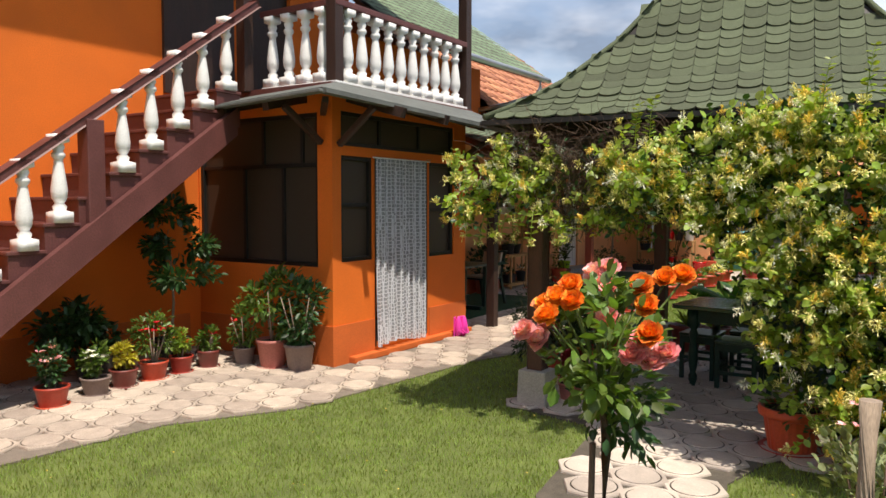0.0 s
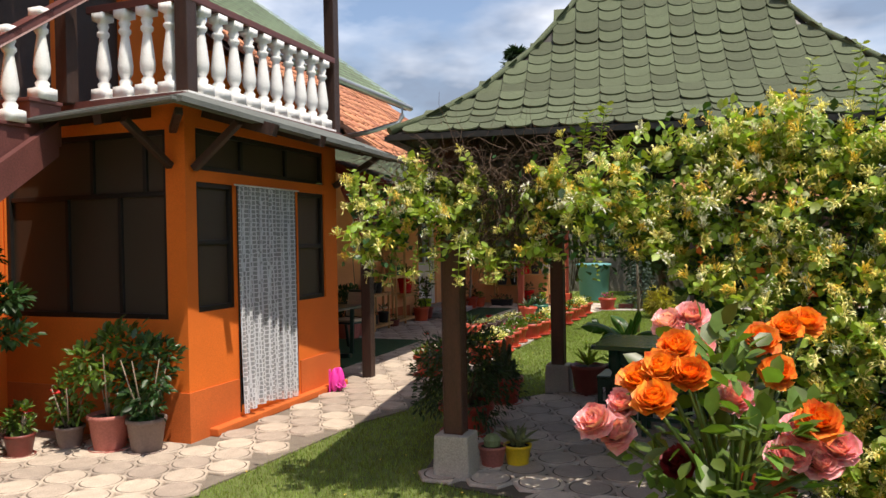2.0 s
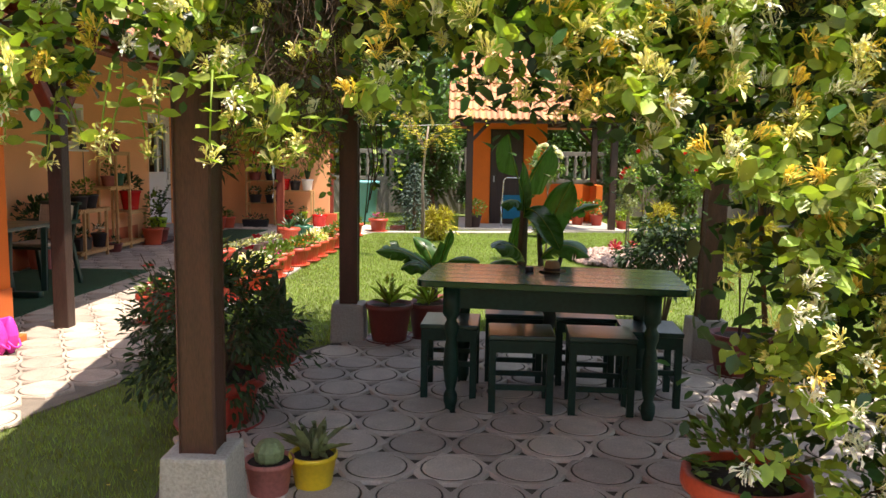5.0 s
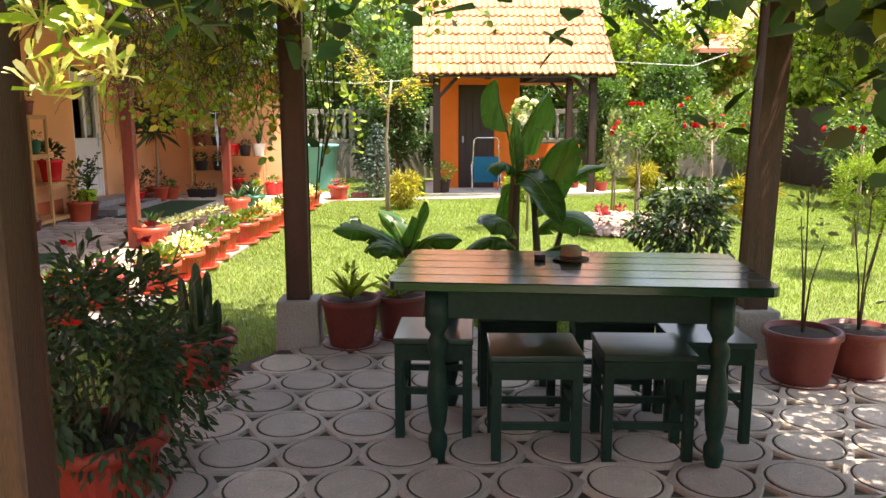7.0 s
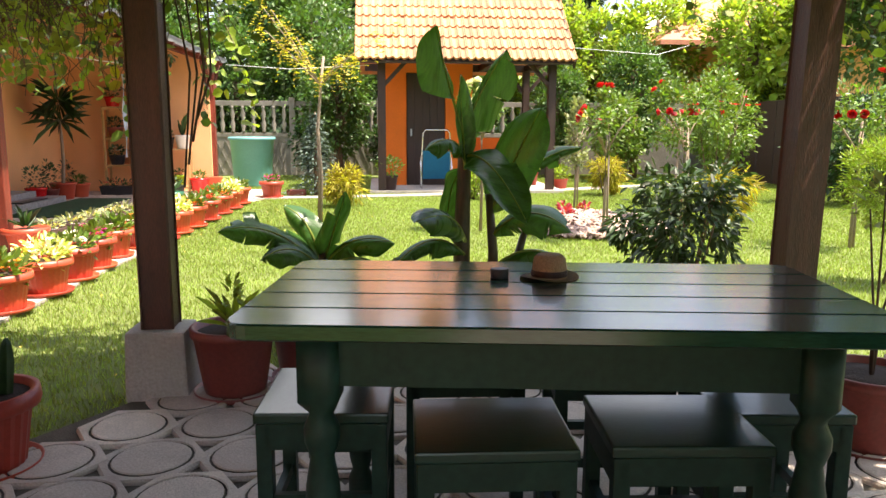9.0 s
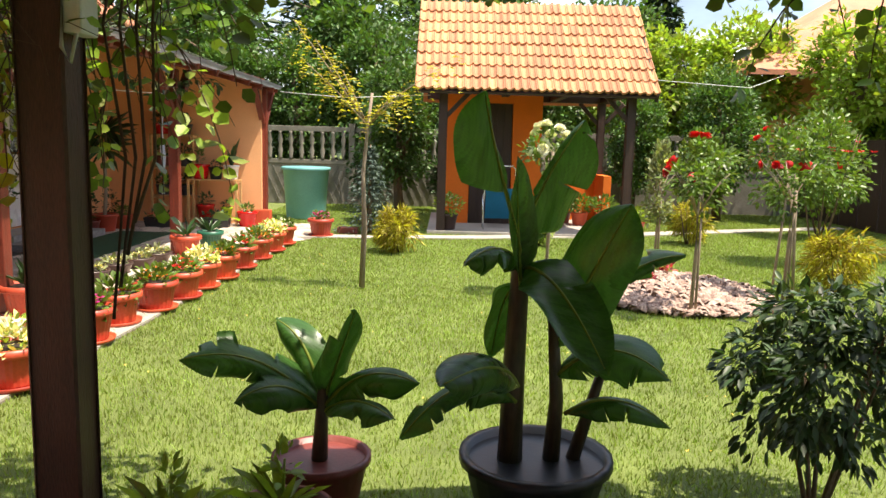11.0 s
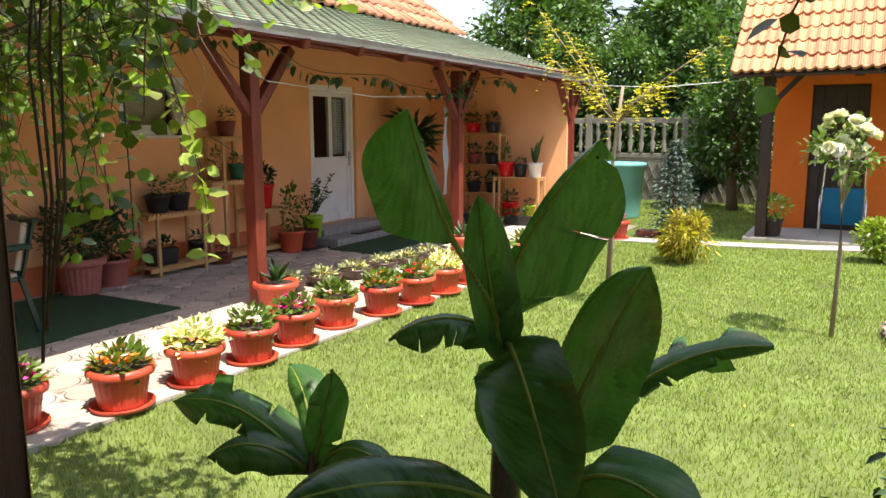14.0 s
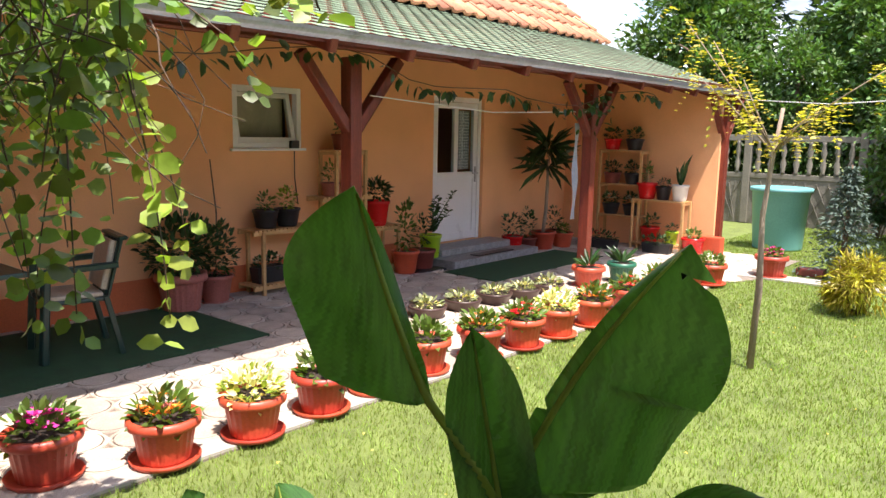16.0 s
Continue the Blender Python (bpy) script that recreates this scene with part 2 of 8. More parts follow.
BANANA = material("banana_leaf", (0.046, 0.120, 0.026), 0.28, var=0.38, scale=2.2, fine=18, bump=0.12, leafy=0.37, stretch=(1, 12, 1))
BANSTEM = material("banana_stem", (0.060, 0.045, 0.022), 0.45, var=0.5, scale=5, fine=25, bump=0.2, stretch=(3, 3, 0.7))
PAVPOST = material("pavilion_timber", (0.075, 0.030, 0.020), 0.5, var=0.35, scale=4, fine=45, bump=0.3, stretch=(6, 6, 0.8))
FENCE = material("weathered_concrete", (0.19, 0.175, 0.145), 0.92, var=0.25, scale=3, fine=60, bump=0.4, dirt=0.35)
BARK = material("bark", (0.15, 0.10, 0.065), 0.9, var=0.35, scale=8, fine=50, bump=0.6, stretch=(4, 4, 0.7))
PALEBARK = material("pale_bark", (0.30, 0.23, 0.17), 0.85, var=0.25, scale=8, fine=50, bump=0.4, stretch=(4, 4, 0.7))
TWIG = material("dry_twig", (0.09, 0.055, 0.035), 0.85, var=0.3, bump=0.2)
P_WHITE = material("white_petal", (0.85, 0.83, 0.72), 0.6, var=0.05, bump=0, per="island", leafy=0.15)
P_CREAM = material("cream_petal", (0.88, 0.80, 0.34), 0.6, var=0.12, bump=0, per="island", leafy=0.15)
P_YELLOW = material("yellow_petal", (0.84, 0.60, 0.12), 0.6, var=0.12, bump=0, per="island", leafy=0.15)
P_PINK = material("pink_petal", (0.93, 0.27, 0.33), 0.55, var=0.12, fine=90, bump=0, per="island", leafy=0.19, tint=(0.98, 0.68, 0.68))
P_ORANGE = material("orange_petal", (0.90, 0.11, 0.008), 0.55, var=0.15, fine=90, bump=0, per="island", leafy=0.19, tint=(0.97, 0.44, 0.05))
P_RED = material("red_petal", (0.62, 0.010, 0.016), 0.55, var=0.2, bump=0, per="island", leafy=0.1)
P_MAG = material("magenta_petal", (0.62, 0.02, 0.26), 0.55, var=0.2, bump=0, per="island", leafy=0.1)
P_DKRED = material("crimson_petal", (0.18, 0.004, 0.010), 0.6, var=0.2, bump=0, per="island")
SCREEN = material("insect_screen", (0.056, 0.038, 0.026), 0.5, var=0.12, scale=1.2, fine=300, bump=0.1)
LACE = mesh_screen("white_lace", (0.60, 0.62, 0.66), 0.42, 24)
GLASS = glass_material("window_glass")
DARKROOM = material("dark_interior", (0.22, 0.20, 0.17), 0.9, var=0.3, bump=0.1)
ZINC = material("zinc_gutter", (0.46, 0.48, 0.50), 0.38, metal=0.75, var=0.15, scale=4, fine=40, bump=0.05)
TARPAPER = material("grey_felt", (0.12, 0.13, 0.12), 0.8, var=0.3, scale=4, fine=120, bump=0.4)
BLUECLOTH = material("blue_cloth", (0.010, 0.20, 0.36), 0.7, var=0.12, scale=8, fine=150, bump=0.15)
CHROME = material("tube_metal", (0.70, 0.71, 0.72), 0.25, metal=0.9, var=0.05, bump=0)
TURF = material("artificial_turf", (0.022, 0.070, 0.026), 0.95, var=0.3, scale=10, fine=220, bump=0.8)
PINKFOAM = material("pink_foam", (0.82, 0.05, 0.42), 0.5, var=0.08, bump=0.05)
CHIP = material("bark_chip", (0.24, 0.125, 0.09), 0.85, var=0.25, scale=10, fine=60, bump=0.3, per="island", tint=(0.54, 0.41, 0.34))
STRAW = material("straw", (0.40, 0.27, 0.15), 0.8, var=0.25, scale=10, fine=120, bump=0.5)
CUSHION = material("beige_cushion", (0.50, 0.44, 0.33), 0.9, var=0.15, bump=0.2)
TOWEL = material("pale_towel", (0.62, 0.66, 0.74), 0.9, var=0.15, scale=9, bump=0.2)
LEAF_OLIVE = material("olive_leaf", (0.040, 0.075, 0.028), 0.5, var=0.25, scale=3, fine=30, bump=0, per="island", leafy=0.2)
CABLE = material("white_cord", (0.7, 0.7, 0.68), 0.6, var=0.05, bump=0)
PAPER = material("brown_paper_sack", (0.62, 0.42, 0.28), 0.8, var=0.2, bump=0.3)


# ---- mesh tools ----
def obj(name, bm, mat, parent=None, label=""):
    me = bpy.data.meshes.new(name)
    bm.to_mesh(me)
    bm.free()
    me.materials.append(mat)
    ob = new(name, me)
    if parent:
        ob.parent = parent
    if label:
        ob["label"] = label
    return ob


def part(name, bm, mat, parent, label=""):
    return obj(name, bm, mat, parent, label)


def raw(name, verts, faces, mat, parent=None, label="", smooth=False):
    me = bpy.data.meshes.new(name)
    v = np.asarray(verts, dtype=np.float32).reshape(-1, 3)
    f = np.asarray(faces, dtype=np.int32)
    me.vertices.add(len(v))
    me.vertices.foreach_set("co", v.ravel())
    k = f.shape[1]
    me.loops.add(f.size)
    me.loops.foreach_set("vertex_index", f.ravel())
    me.polygons.add(len(f))
    me.polygons.foreach_set("loop_start", np.arange(0, f.size, k, dtype=np.int32))
    me.polygons.foreach_set("loop_total", np.full(len(f), k, dtype=np.int32))
    if smooth:
        me.polygons.foreach_set("use_smooth", np.ones(len(f), dtype=bool))
    me.update(calc_edges=True)
    me.materials.append(mat)
    ob = new(name, me)
    if parent:
        ob.parent = parent
    if label:
        ob["label"] = label
    return ob


def thing(name, label, category, loc=(0, 0, 0), rz=0.0, group="", kind=""):
    ob = new(name)
    ob.empty_display_size = 0.1
    ob.matrix_world = pose(*loc, 0, 0, rz)
    return tagged(ob, label, category, group, kind)


def structure(name, label, category="structure"):
    return thing(name, label, category, kind="structure")


def box(bm, x0, x1, y0, y1, z0, z1, bevel=0.0):
    made = bmesh.ops.create_cube(bm, size=1.0)["verts"]
    for v in made:
        v.co = Vector(((x0 + x1) / 2 + v.co.x * (x1 - x0), (y0 + y1) / 2 + v.co.y * (y1 - y0), (z0 + z1) / 2 + v.co.z * (z1 - z0)))
    if bevel:
        edges = list({e for v in made for e in v.link_edges})
        bmesh.ops.bevel(bm, geom=edges, offset=bevel, segments=2, affect="EDGES", profile=0.6)
    return bm


def boxes(*specs, bevel=0.0):
    bm = bmesh.new()
    for s in specs:
        box(bm, *s, bevel=bevel)
    return bm


def beam(bm, a, b, w, h, bevel=0.006):
    """A square timber from a to b, w wide and h high."""
    a, b = Vector(a), Vector(b)
    d = b - a
    made = bmesh.ops.create_cube(bm, size=1.0)["verts"]
    q = d.to_track_quat("Z", "Y").to_matrix()
    for v in made:
        v.co = (a + b) / 2 + q @ Vector((v.co.x * w, v.co.y * h, v.co.z * d.length))
    if bevel:
        edges = list({e for v in made for e in v.link_edges})
        bmesh.ops.bevel(bm, geom=edges, offset=bevel, segments=1, affect="EDGES")
    return bm


def tube(bm, pts, r0, r1=None, seg=8):
    """A round tapering tube through pts."""
    r1 = r0 if r1 is None else r1
    pts = [Vector(p) for p in pts]
    rings = []
    for i, p in enumerate(pts):
        d = (pts[min(i + 1, len(pts) - 1)] - pts[max(i - 1, 0)]).normalized()
        q = d.to_track_quat("Z", "Y").to_matrix()
        r = r0 + (r1 - r0) * i / max(1, len(pts) - 1)
        rings.append([bm.verts.new(p + q @ Vector((r * math.cos(2 * math.pi * k / seg), r * math.sin(2 * math.pi * k / seg), 0))) for k in range(seg)])
    for a, b in zip(rings, rings[1:]):
        for k in range(seg):
            f = bm.faces.new((a[k], a[(k + 1) % seg], b[(k + 1) % seg], b[k]))
            f.smooth = True
    bm.faces.new(rings[0][::-1])
    bm.faces.new(rings[-1])
    return bm


def lathe(bm, profile, seg=20, at=(0, 0, 0), ribs=0.0, square=()):
    """Turns (radius, height) pairs round z. ribs: depth of upright flutes. square: indices of rings that are square blocks."""
    rings = []
    for i, (r, z) in enumerate(profile):
        ring = []
        for k in range(seg):
            a = 2 * math.pi * k / seg
            rr = r * (1 - (ribs if k % 2 else 0.0))
            x, y = math.cos(a), math.sin(a)
            if i in square:
                m = max(abs(math.cos(a + math.pi / 4)), abs(math.sin(a + math.pi / 4)))
                rr = r / m
                x, y = math.cos(a + math.pi / 4), math.sin(a + math.pi / 4)
            ring.append(bm.verts.new((at[0] + rr * x, at[1] + rr * y, at[2] + z)))
        rings.append(ring)
    for a, b in zip(rings, rings[1:]):
        for k in range(seg):
            f = bm.faces.new((a[k], a[(k + 1) % seg], b[(k + 1) % seg], b[k]))
            f.smooth = not ribs
    bm.faces.new(rings[0][::-1])
    bm.faces.new(rings[-1])
    return bm


def rot_from(d, up):
    """Frames (n,3,3) whose first axis is d and whose third is near up."""
    d = d / np.linalg.norm(d, axis=1, keepdims=True)
    s = np.cross(up, d)
    s /= np.maximum(np.linalg.norm(s, axis=1, keepdims=True), 1e-6)
    u = np.cross(d, s)
    return np.stack([d, s, u], axis=2)


LEAF_V = np.array([(0, 0, 0), (0.30, 0.24, 0.05), (0.68, 0.22, 0.04), (1, 0, -0.08), (0.68, -0.22, 0.04), (0.30, -0.24, 0.05), (0.45, 0, -0.03)], dtype=np.float32)
LEAF_F = np.array([(0, 6, 1), (1, 6, 2), (2, 6, 3), (0, 5, 6), (5, 4, 6), (4, 3, 6)])
DIAMOND_V = np.array([(0, 0, 0), (0.45, 0.30, 0.06), (1, 0, -0.06), (0.45, -0.30, 0.06)], dtype=np.float32)
DIAMOND_F = np.array([(0, 2, 1), (0, 3, 2)])
NEEDLE_V = np.array([(0, 0.05, 0), (1, 0, 0), (0, -0.05, 0), (0.4, 0, 0.09)], dtype=np.float32)
NEEDLE_F = np.array([(0, 2, 1), (0, 1, 3)])


def scatter(name, pts, dirs, size, mat, parent, rng, shape=(LEAF_V, LEAF_F), up=None, spread=0.35, label=""):
    """Sets one small leaf or petal at each point, pointing along dirs, all in one mesh."""
    n = len(pts)
    lv, lf = shape
    d = dirs + rng.normal(0, spread, (n, 3))
    u = (np.tile(np.array([[0, 0, 1.0]]), (n, 1)) if up is None else up) + rng.normal(0, 0.45, (n, 3))
    fr = rot_from(d, u)
    s = size * rng.uniform(0.65, 1.3, (n, 1, 1))
    v = np.einsum("nij,kj->nki", fr, lv) * s + pts[:, None, :]
    f = (lf[None] + (np.arange(n) * len(lv))[:, None, None]).reshape(-1, 3)
    return raw(name, v.reshape(-1, 3), f, mat, parent, label)


def ball_points(n, rng, centre, radii, hollow=0.5):
    """Points in an ellipsoid, more of them near its skin, with their outward ways."""
    d = rng.normal(0, 1, (n, 3))
    d /= np.linalg.norm(d, axis=1, keepdims=True)
    r = hollow + (1 - hollow) * rng.uniform(0, 1, (n, 1)) ** 0.5
    return np.array(centre) + d * r * np.array(radii), d


def clumps(n, rng, centre, radii, k, size):
    """Points in k clumps spread through an ellipsoid: an uneven crown with gaps."""
    c, _ = ball_points(k, rng, centre, radii, 0.35)
    i = rng.integers(0, k, n)
    d = rng.normal(0, 1, (n, 3))
    d /= np.linalg.norm(d, axis=1, keepdims=True)
    p = c[i] + d * size * rng.uniform(0.35, 1.0, (n, 1)) * rng.uniform(0.6, 1.3, k)[i][:, None]
    out = p - np.array(centre)
    out /= np.maximum(np.linalg.norm(out, axis=1, keepdims=True), 1e-6)
    return p, d * 0.6 + out * 0.5

# ---- ground ----
FX = -7.6                       # the houses' long facade
rng = np.random.default_rng(5)


def sheet(name, label, category, pts, z, mat, depth=0.05):
    bm = bmesh.new()
    vs = [bm.verts.new((x, y, z)) for x, y in pts]
    f = bm.faces.new(vs)
    if f.normal.z < 0:
        f.normal_flip()
    r = bmesh.ops.extrude_face_region(bm, geom=[f])
    for v in r["geom"]:
        if isinstance(v, bmesh.types.BMVert):
            v.co.z -= depth
    bmesh.ops.recalc_face_normals(bm, faces=bm.faces)
    return tagged(obj(name, bm, mat), label, category, kind="structure")


gm = bmesh.new()
bmesh.ops.create_grid(gm, x_segments=120, y_segments=120, size=1.0)
for v in gm.verts:
    x, y = v.co.x, v.co.y
    v.co.x, v.co.y = math.copysign(abs(x) ** 2.6, x) * 600 - 1.5, math.copysign(abs(y) ** 2.6, y) * 600 + 9
    v.co.z = -0.012 + 0.008 * noise.noise((v.co.x * 0.6, v.co.y * 0.6, 0))
lawn = tagged(obj("ground", gm, LAWN), "short mown green lawn with uneven tufts", "lawn", kind="structure")

PATH_EDGE = [(-5.55, -6), (-5.38, 2.2), (-5.25, 3.4), (-4.72, 4.3), (-4.58, 5.6), (-4.48, 6.7), (-4.28, 7.3), (-4.42, 9.0), (-4.33, 9.6), (-4.08, 17.3), (-3.9, 17.6)]
path_poly = PATH_EDGE + [(-3.9, 19.6), (FX - 0.1, 19.6), (FX - 0.1, -6)]
GAZ_POLY = [(-3.35, 5.35), (-2.45, 5.15), (-2.25, 3.7), (-1.9, 3.1), (-1.1, 3.3), (-1.35, 4.5), (-1.2, 5.1), (0.35, 5.1), (0.35, 8.35), (-0.3, 8.55), (-1.5, 8.75), (-2.9, 8.8), (-3.45, 8.0), (-3.55, 6.6)]
side_path = sheet("path", "stone paved garden path beside the orange house", "path", path_poly, 0.0, JOINT)
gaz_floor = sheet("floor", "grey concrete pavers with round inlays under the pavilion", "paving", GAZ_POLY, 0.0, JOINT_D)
CROSS = [(-4.2, 17.75), (-3.0, 17.85), (-1.3, 18.15), (0.6, 18.75), (2.7, 19.75), (6, 21.2), (6, 21.6), (2.6, 20.15), (0.5, 19.15), (-1.4, 18.52), (-3.0, 18.2), (-4.2, 18.1)]
cross = sheet("path_2", "narrow pale concrete path across the lawn", "path", CROSS, 0.012, LIGHTCON)
edging = sheet("trim", "pale concrete edging strip under the flower pots", "edging", [(-4.62, 9.35), (-4.34, 9.35), (-4.09, 17.3), (-4.36, 17.3)], 0.016, LIGHTCON)


def inside(poly, x, y):
    hit = False
    for (x0, y0), (x1, y1) in zip(poly, poly[1:] + poly[:1]):
        if (y0 > y) != (y1 > y) and x < (x1 - x0) * (y - y0) / (y1 - y0) + x0:
            hit = not hit
    return hit


# ---- the houses ----
def wall_x(name, label, x, thick, y0, y1, z0, z1, holes, mat, low=None, low_z=0.0, low_y=None):
    """A wall in the plane x (its face towards +x) with holes (y0, y1, z0, z1) going through it."""
    bm = bmesh.new()
    ys = sorted({y0, y1, *[h[0] for h in holes], *[h[1] for h in holes]})
    zs = sorted({z0, z1, *[h[2] for h in holes], *[h[3] for h in holes]})
    for a, b in zip(ys, ys[1:]):
        for c, d in zip(zs, zs[1:]):
            if not any(h[0] <= a and b <= h[1] and h[2] <= c and d <= h[3] for h in holes):
                box(bm, x - thick, x, a, b, c, d)
    bmesh.ops.remove_doubles(bm, verts=bm.verts, dist=0.0005)
    return tagged(obj(name, bm, mat), label, "wall", kind="structure")


wall_x("wall_east", "smooth peach-orange rendered house wall under the porch", FX, 0.28, 8.4, 19.25, 0.0, 3.35,
       [(12.74, 13.62, 1.52, 2.16), (15.85, 16.95, 0.2, 2.2)], PEACH)
b = boxes((FX, FX + 0.012, 8.4, 15.3, 0.0, 0.30), (FX, FX + 0.012, 17.6, 19.0, 0.0, 0.14))
tagged(obj("baseboard", b, PEACH_LOW), "darker orange painted plinth band of the wall", "plinth", kind="structure")
b = boxes((FX - 0.28, -5.03, 19.22, 19.42, 0.0, 2.30))
for v in b.verts:
    if v.co.z > 2 and v.co.x < -6:
        v.co.z = 3.15
tagged(obj("wall_north", b, PEACH), "peach-orange end wall of the porch", "wall", kind="structure")
wall_x("wall_front", "bright orange rendered facade beside the outside stair", FX, 0.30, -6.0, 8.4, 0.0, 5.9, [(6.3, 7.2, 2.96, 4.95)], ORANGE)
b = boxes((FX, FX + 0.012, -6.0, 5.5, 0.0, 0.42))
tagged(obj("baseboard", b, ORANGE_LOW), "darker orange painted plinth of the facade", "plinth", kind="structure")
b = boxes((FX - 0.3, FX, 8.4, 12.2, 3.35, 4.2))
tagged(obj("wall_upper", b, ORANGE), "orange rendered upper wall under the green eave", "wall", kind="structure")
b = boxes((-12, FX - 0.28, 19.0, 19.25, 0, 3.0), (-12.2, -12, -6, 19.2, 0, 5.6), (-12, FX, -6.2, -6, 0, 5.9), (-12, FX - 0.3, 12.0, 12.2, 2.6, 4.4))
tagged(obj("wall_rear", b, PEACH), "plain rendered far walls of the houses", "wall", kind="structure")
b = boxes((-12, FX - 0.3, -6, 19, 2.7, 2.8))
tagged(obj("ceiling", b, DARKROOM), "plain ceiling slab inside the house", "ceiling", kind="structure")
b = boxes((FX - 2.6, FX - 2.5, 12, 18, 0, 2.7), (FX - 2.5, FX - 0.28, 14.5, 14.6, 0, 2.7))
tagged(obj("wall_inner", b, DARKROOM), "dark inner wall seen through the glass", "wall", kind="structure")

# annex with the entrance, below the balcony
AX, AY = -5.53, 5.66
annex_holes = [(5.80, 6.33, 1.08, 2.20), (6.36, 7.40, 0.10, 2.20), (7.43, 8.0, 1.05, 2.20), (5.80, 8.0, 2.30, 2.66)]
wall_x("wall_annex", "bright orange rendered annex wall with the entrance", AX, 0.20, AY, 8.28, 0.0, 2.86, annex_holes, ORANGE)
bm = bmesh.new()
for s in ((FX, -7.58, 0, 2.86), (-7.58, -5.73, 0, 1.03), (-7.58, -5.73, 2.64, 2.86), (-5.73, AX - 0.2, 0, 2.86)):
    box(bm, s[0], s[1], AY, AY + 0.18, s[2], s[3])
tagged(obj("wall_annex_side", bm, ORANGE), "bright orange rendered annex side wall below its screens", "wall", kind="structure")
b = boxes((FX, AX - 0.2, 8.1, 8.28, 0, 2.86))
tagged(obj("wall_annex_end", b, ORANGE), "orange end wall of the annex", "wall", kind="structure")
b = boxes((AX, AX + 0.012, AY - 0.012, 6.34, 0.0, 0.42), (AX, AX + 0.012, 7.42, 8.28, 0.0, 0.42), (FX + 0.02, AX, AY - 0.012, AY, 0.0, 0.42))
tagged(obj("baseboard", b, ORANGE_LOW), "darker orange painted plinth of the annex", "plinth", kind="structure")
b = boxes((AX - 0.25, AX + 0.10, 5.9, 8.3, 0.0, 0.07), bevel=0.012)
tagged(obj("doorstep", b, ORANGE_LOW), "low orange painted threshold along the entrance wall", "step", kind="structure")
b = boxes((FX, AX - 0.2, AY + 0.18, 8.1, 0.0, 0.06))
tagged(obj("floor_annex", b, STEPSTONE), "grey floor inside the annex", "floor", kind="structure")
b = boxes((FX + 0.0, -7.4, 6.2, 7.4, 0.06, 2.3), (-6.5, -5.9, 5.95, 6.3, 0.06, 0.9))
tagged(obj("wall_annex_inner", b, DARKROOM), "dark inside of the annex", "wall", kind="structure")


def screen_window(name, label, axis, at, a0, a1, z0, z1, uprights, rails, mat=SCREEN):
    """A dark timber frame with insect screen. axis 'x': in a plane x = at, spanning y; axis 'y': the other way."""
    w = thing(name, label, "window", kind="structure")

    def slab(a, b, c, d, t0, t1):
        return (at + t0, at + t1, a, b, c, d) if axis == "x" else (a, b, at + t0, at + t1, c, d)
    s = 1 if axis == "x" else -1
    lo, hi = sorted((-0.09 * s, -0.02 * s))
    bars = [slab(a0, a0 + 0.045, z0, z1, lo, hi), slab(a1 - 0.045, a1, z0, z1, lo, hi),
            slab(a0 + 0.045, a1 - 0.045, z0, z0 + 0.045, lo, hi), slab(a0 + 0.045, a1 - 0.045, z1 - 0.045, z1, lo, hi)]
    part("window_frame", boxes(*bars, bevel=0.006), BLACKWOOD, w)
    lo2, hi2 = sorted((-0.082 * s, -0.03 * s))
    for u, c, d in uprights:
        part("mullion", boxes(slab(u - 0.02, u + 0.02, c, d, lo2, hi2), bevel=0.005), BLACKWOOD, w)
    for r, a, b in rails:
        lo3, hi3 = sorted((-0.080 * s, -0.032 * s))
        part("rail", boxes(slab(a, b, r - 0.022, r + 0.022, lo3, hi3), bevel=0.005), BLACKWOOD, w)
    lo4, hi4 = sorted((-0.064 * s, -0.058 * s))
    part("pane", boxes(slab(a0 + 0.03, a1 - 0.03, z0 + 0.03, z1 - 0.03, lo4, hi4)), mat, w, "brownish insect screen")
    return w


screen_window("window_1", "dark timber screen window of the annex with six lights", "y", AY, -7.58, -5.73, 1.03, 2.64,
              [(-6.56, 2.12, 2.6), (-5.98, 2.12, 2.6), (-6.86, 1.07, 2.08), (-6.26, 1.07, 2.08)], [(2.10, -7.54, -5.77)])
screen_window("window_2", "narrow dark screen window beside the entrance", "x", AX, 5.80, 6.33, 1.08, 2.20, [], [(1.68, 5.84, 6.29)])
screen_window("window_3", "narrow dark screen window beside the curtain", "x", AX, 7.43, 8.0, 1.05, 2.20, [], [(1.62, 7.47, 7.96)])
screen_window("window_4", "dark transom lights above the entrance", "x", AX, 5.80, 8.0, 2.30, 2.66, [(6.5, 2.34, 2.62), (7.27, 2.34, 2.62)], [])
b = boxes((AX - 0.18, AX - 0.03, 5.80, 8.0, 2.205, 2.298))
tagged(obj("trim", b, BLACKWOOD), "dark timber lintel over the entrance", "lintel", kind="structure")
fr = structure("door_1", "open dark entrance frame behind a lace curtain", "door")
part("door_frame", boxes((AX - 0.15, AX - 0.01, 6.335, 6.40, 0.1, 2.2), (AX - 0.15, AX - 0.01, 7.36, 7.425, 0.1, 2.2), (AX - 0.15, AX - 0.01, 6.40, 7.36, 2.14, 2.2), bevel=0.006), BLACKWOOD, fr)

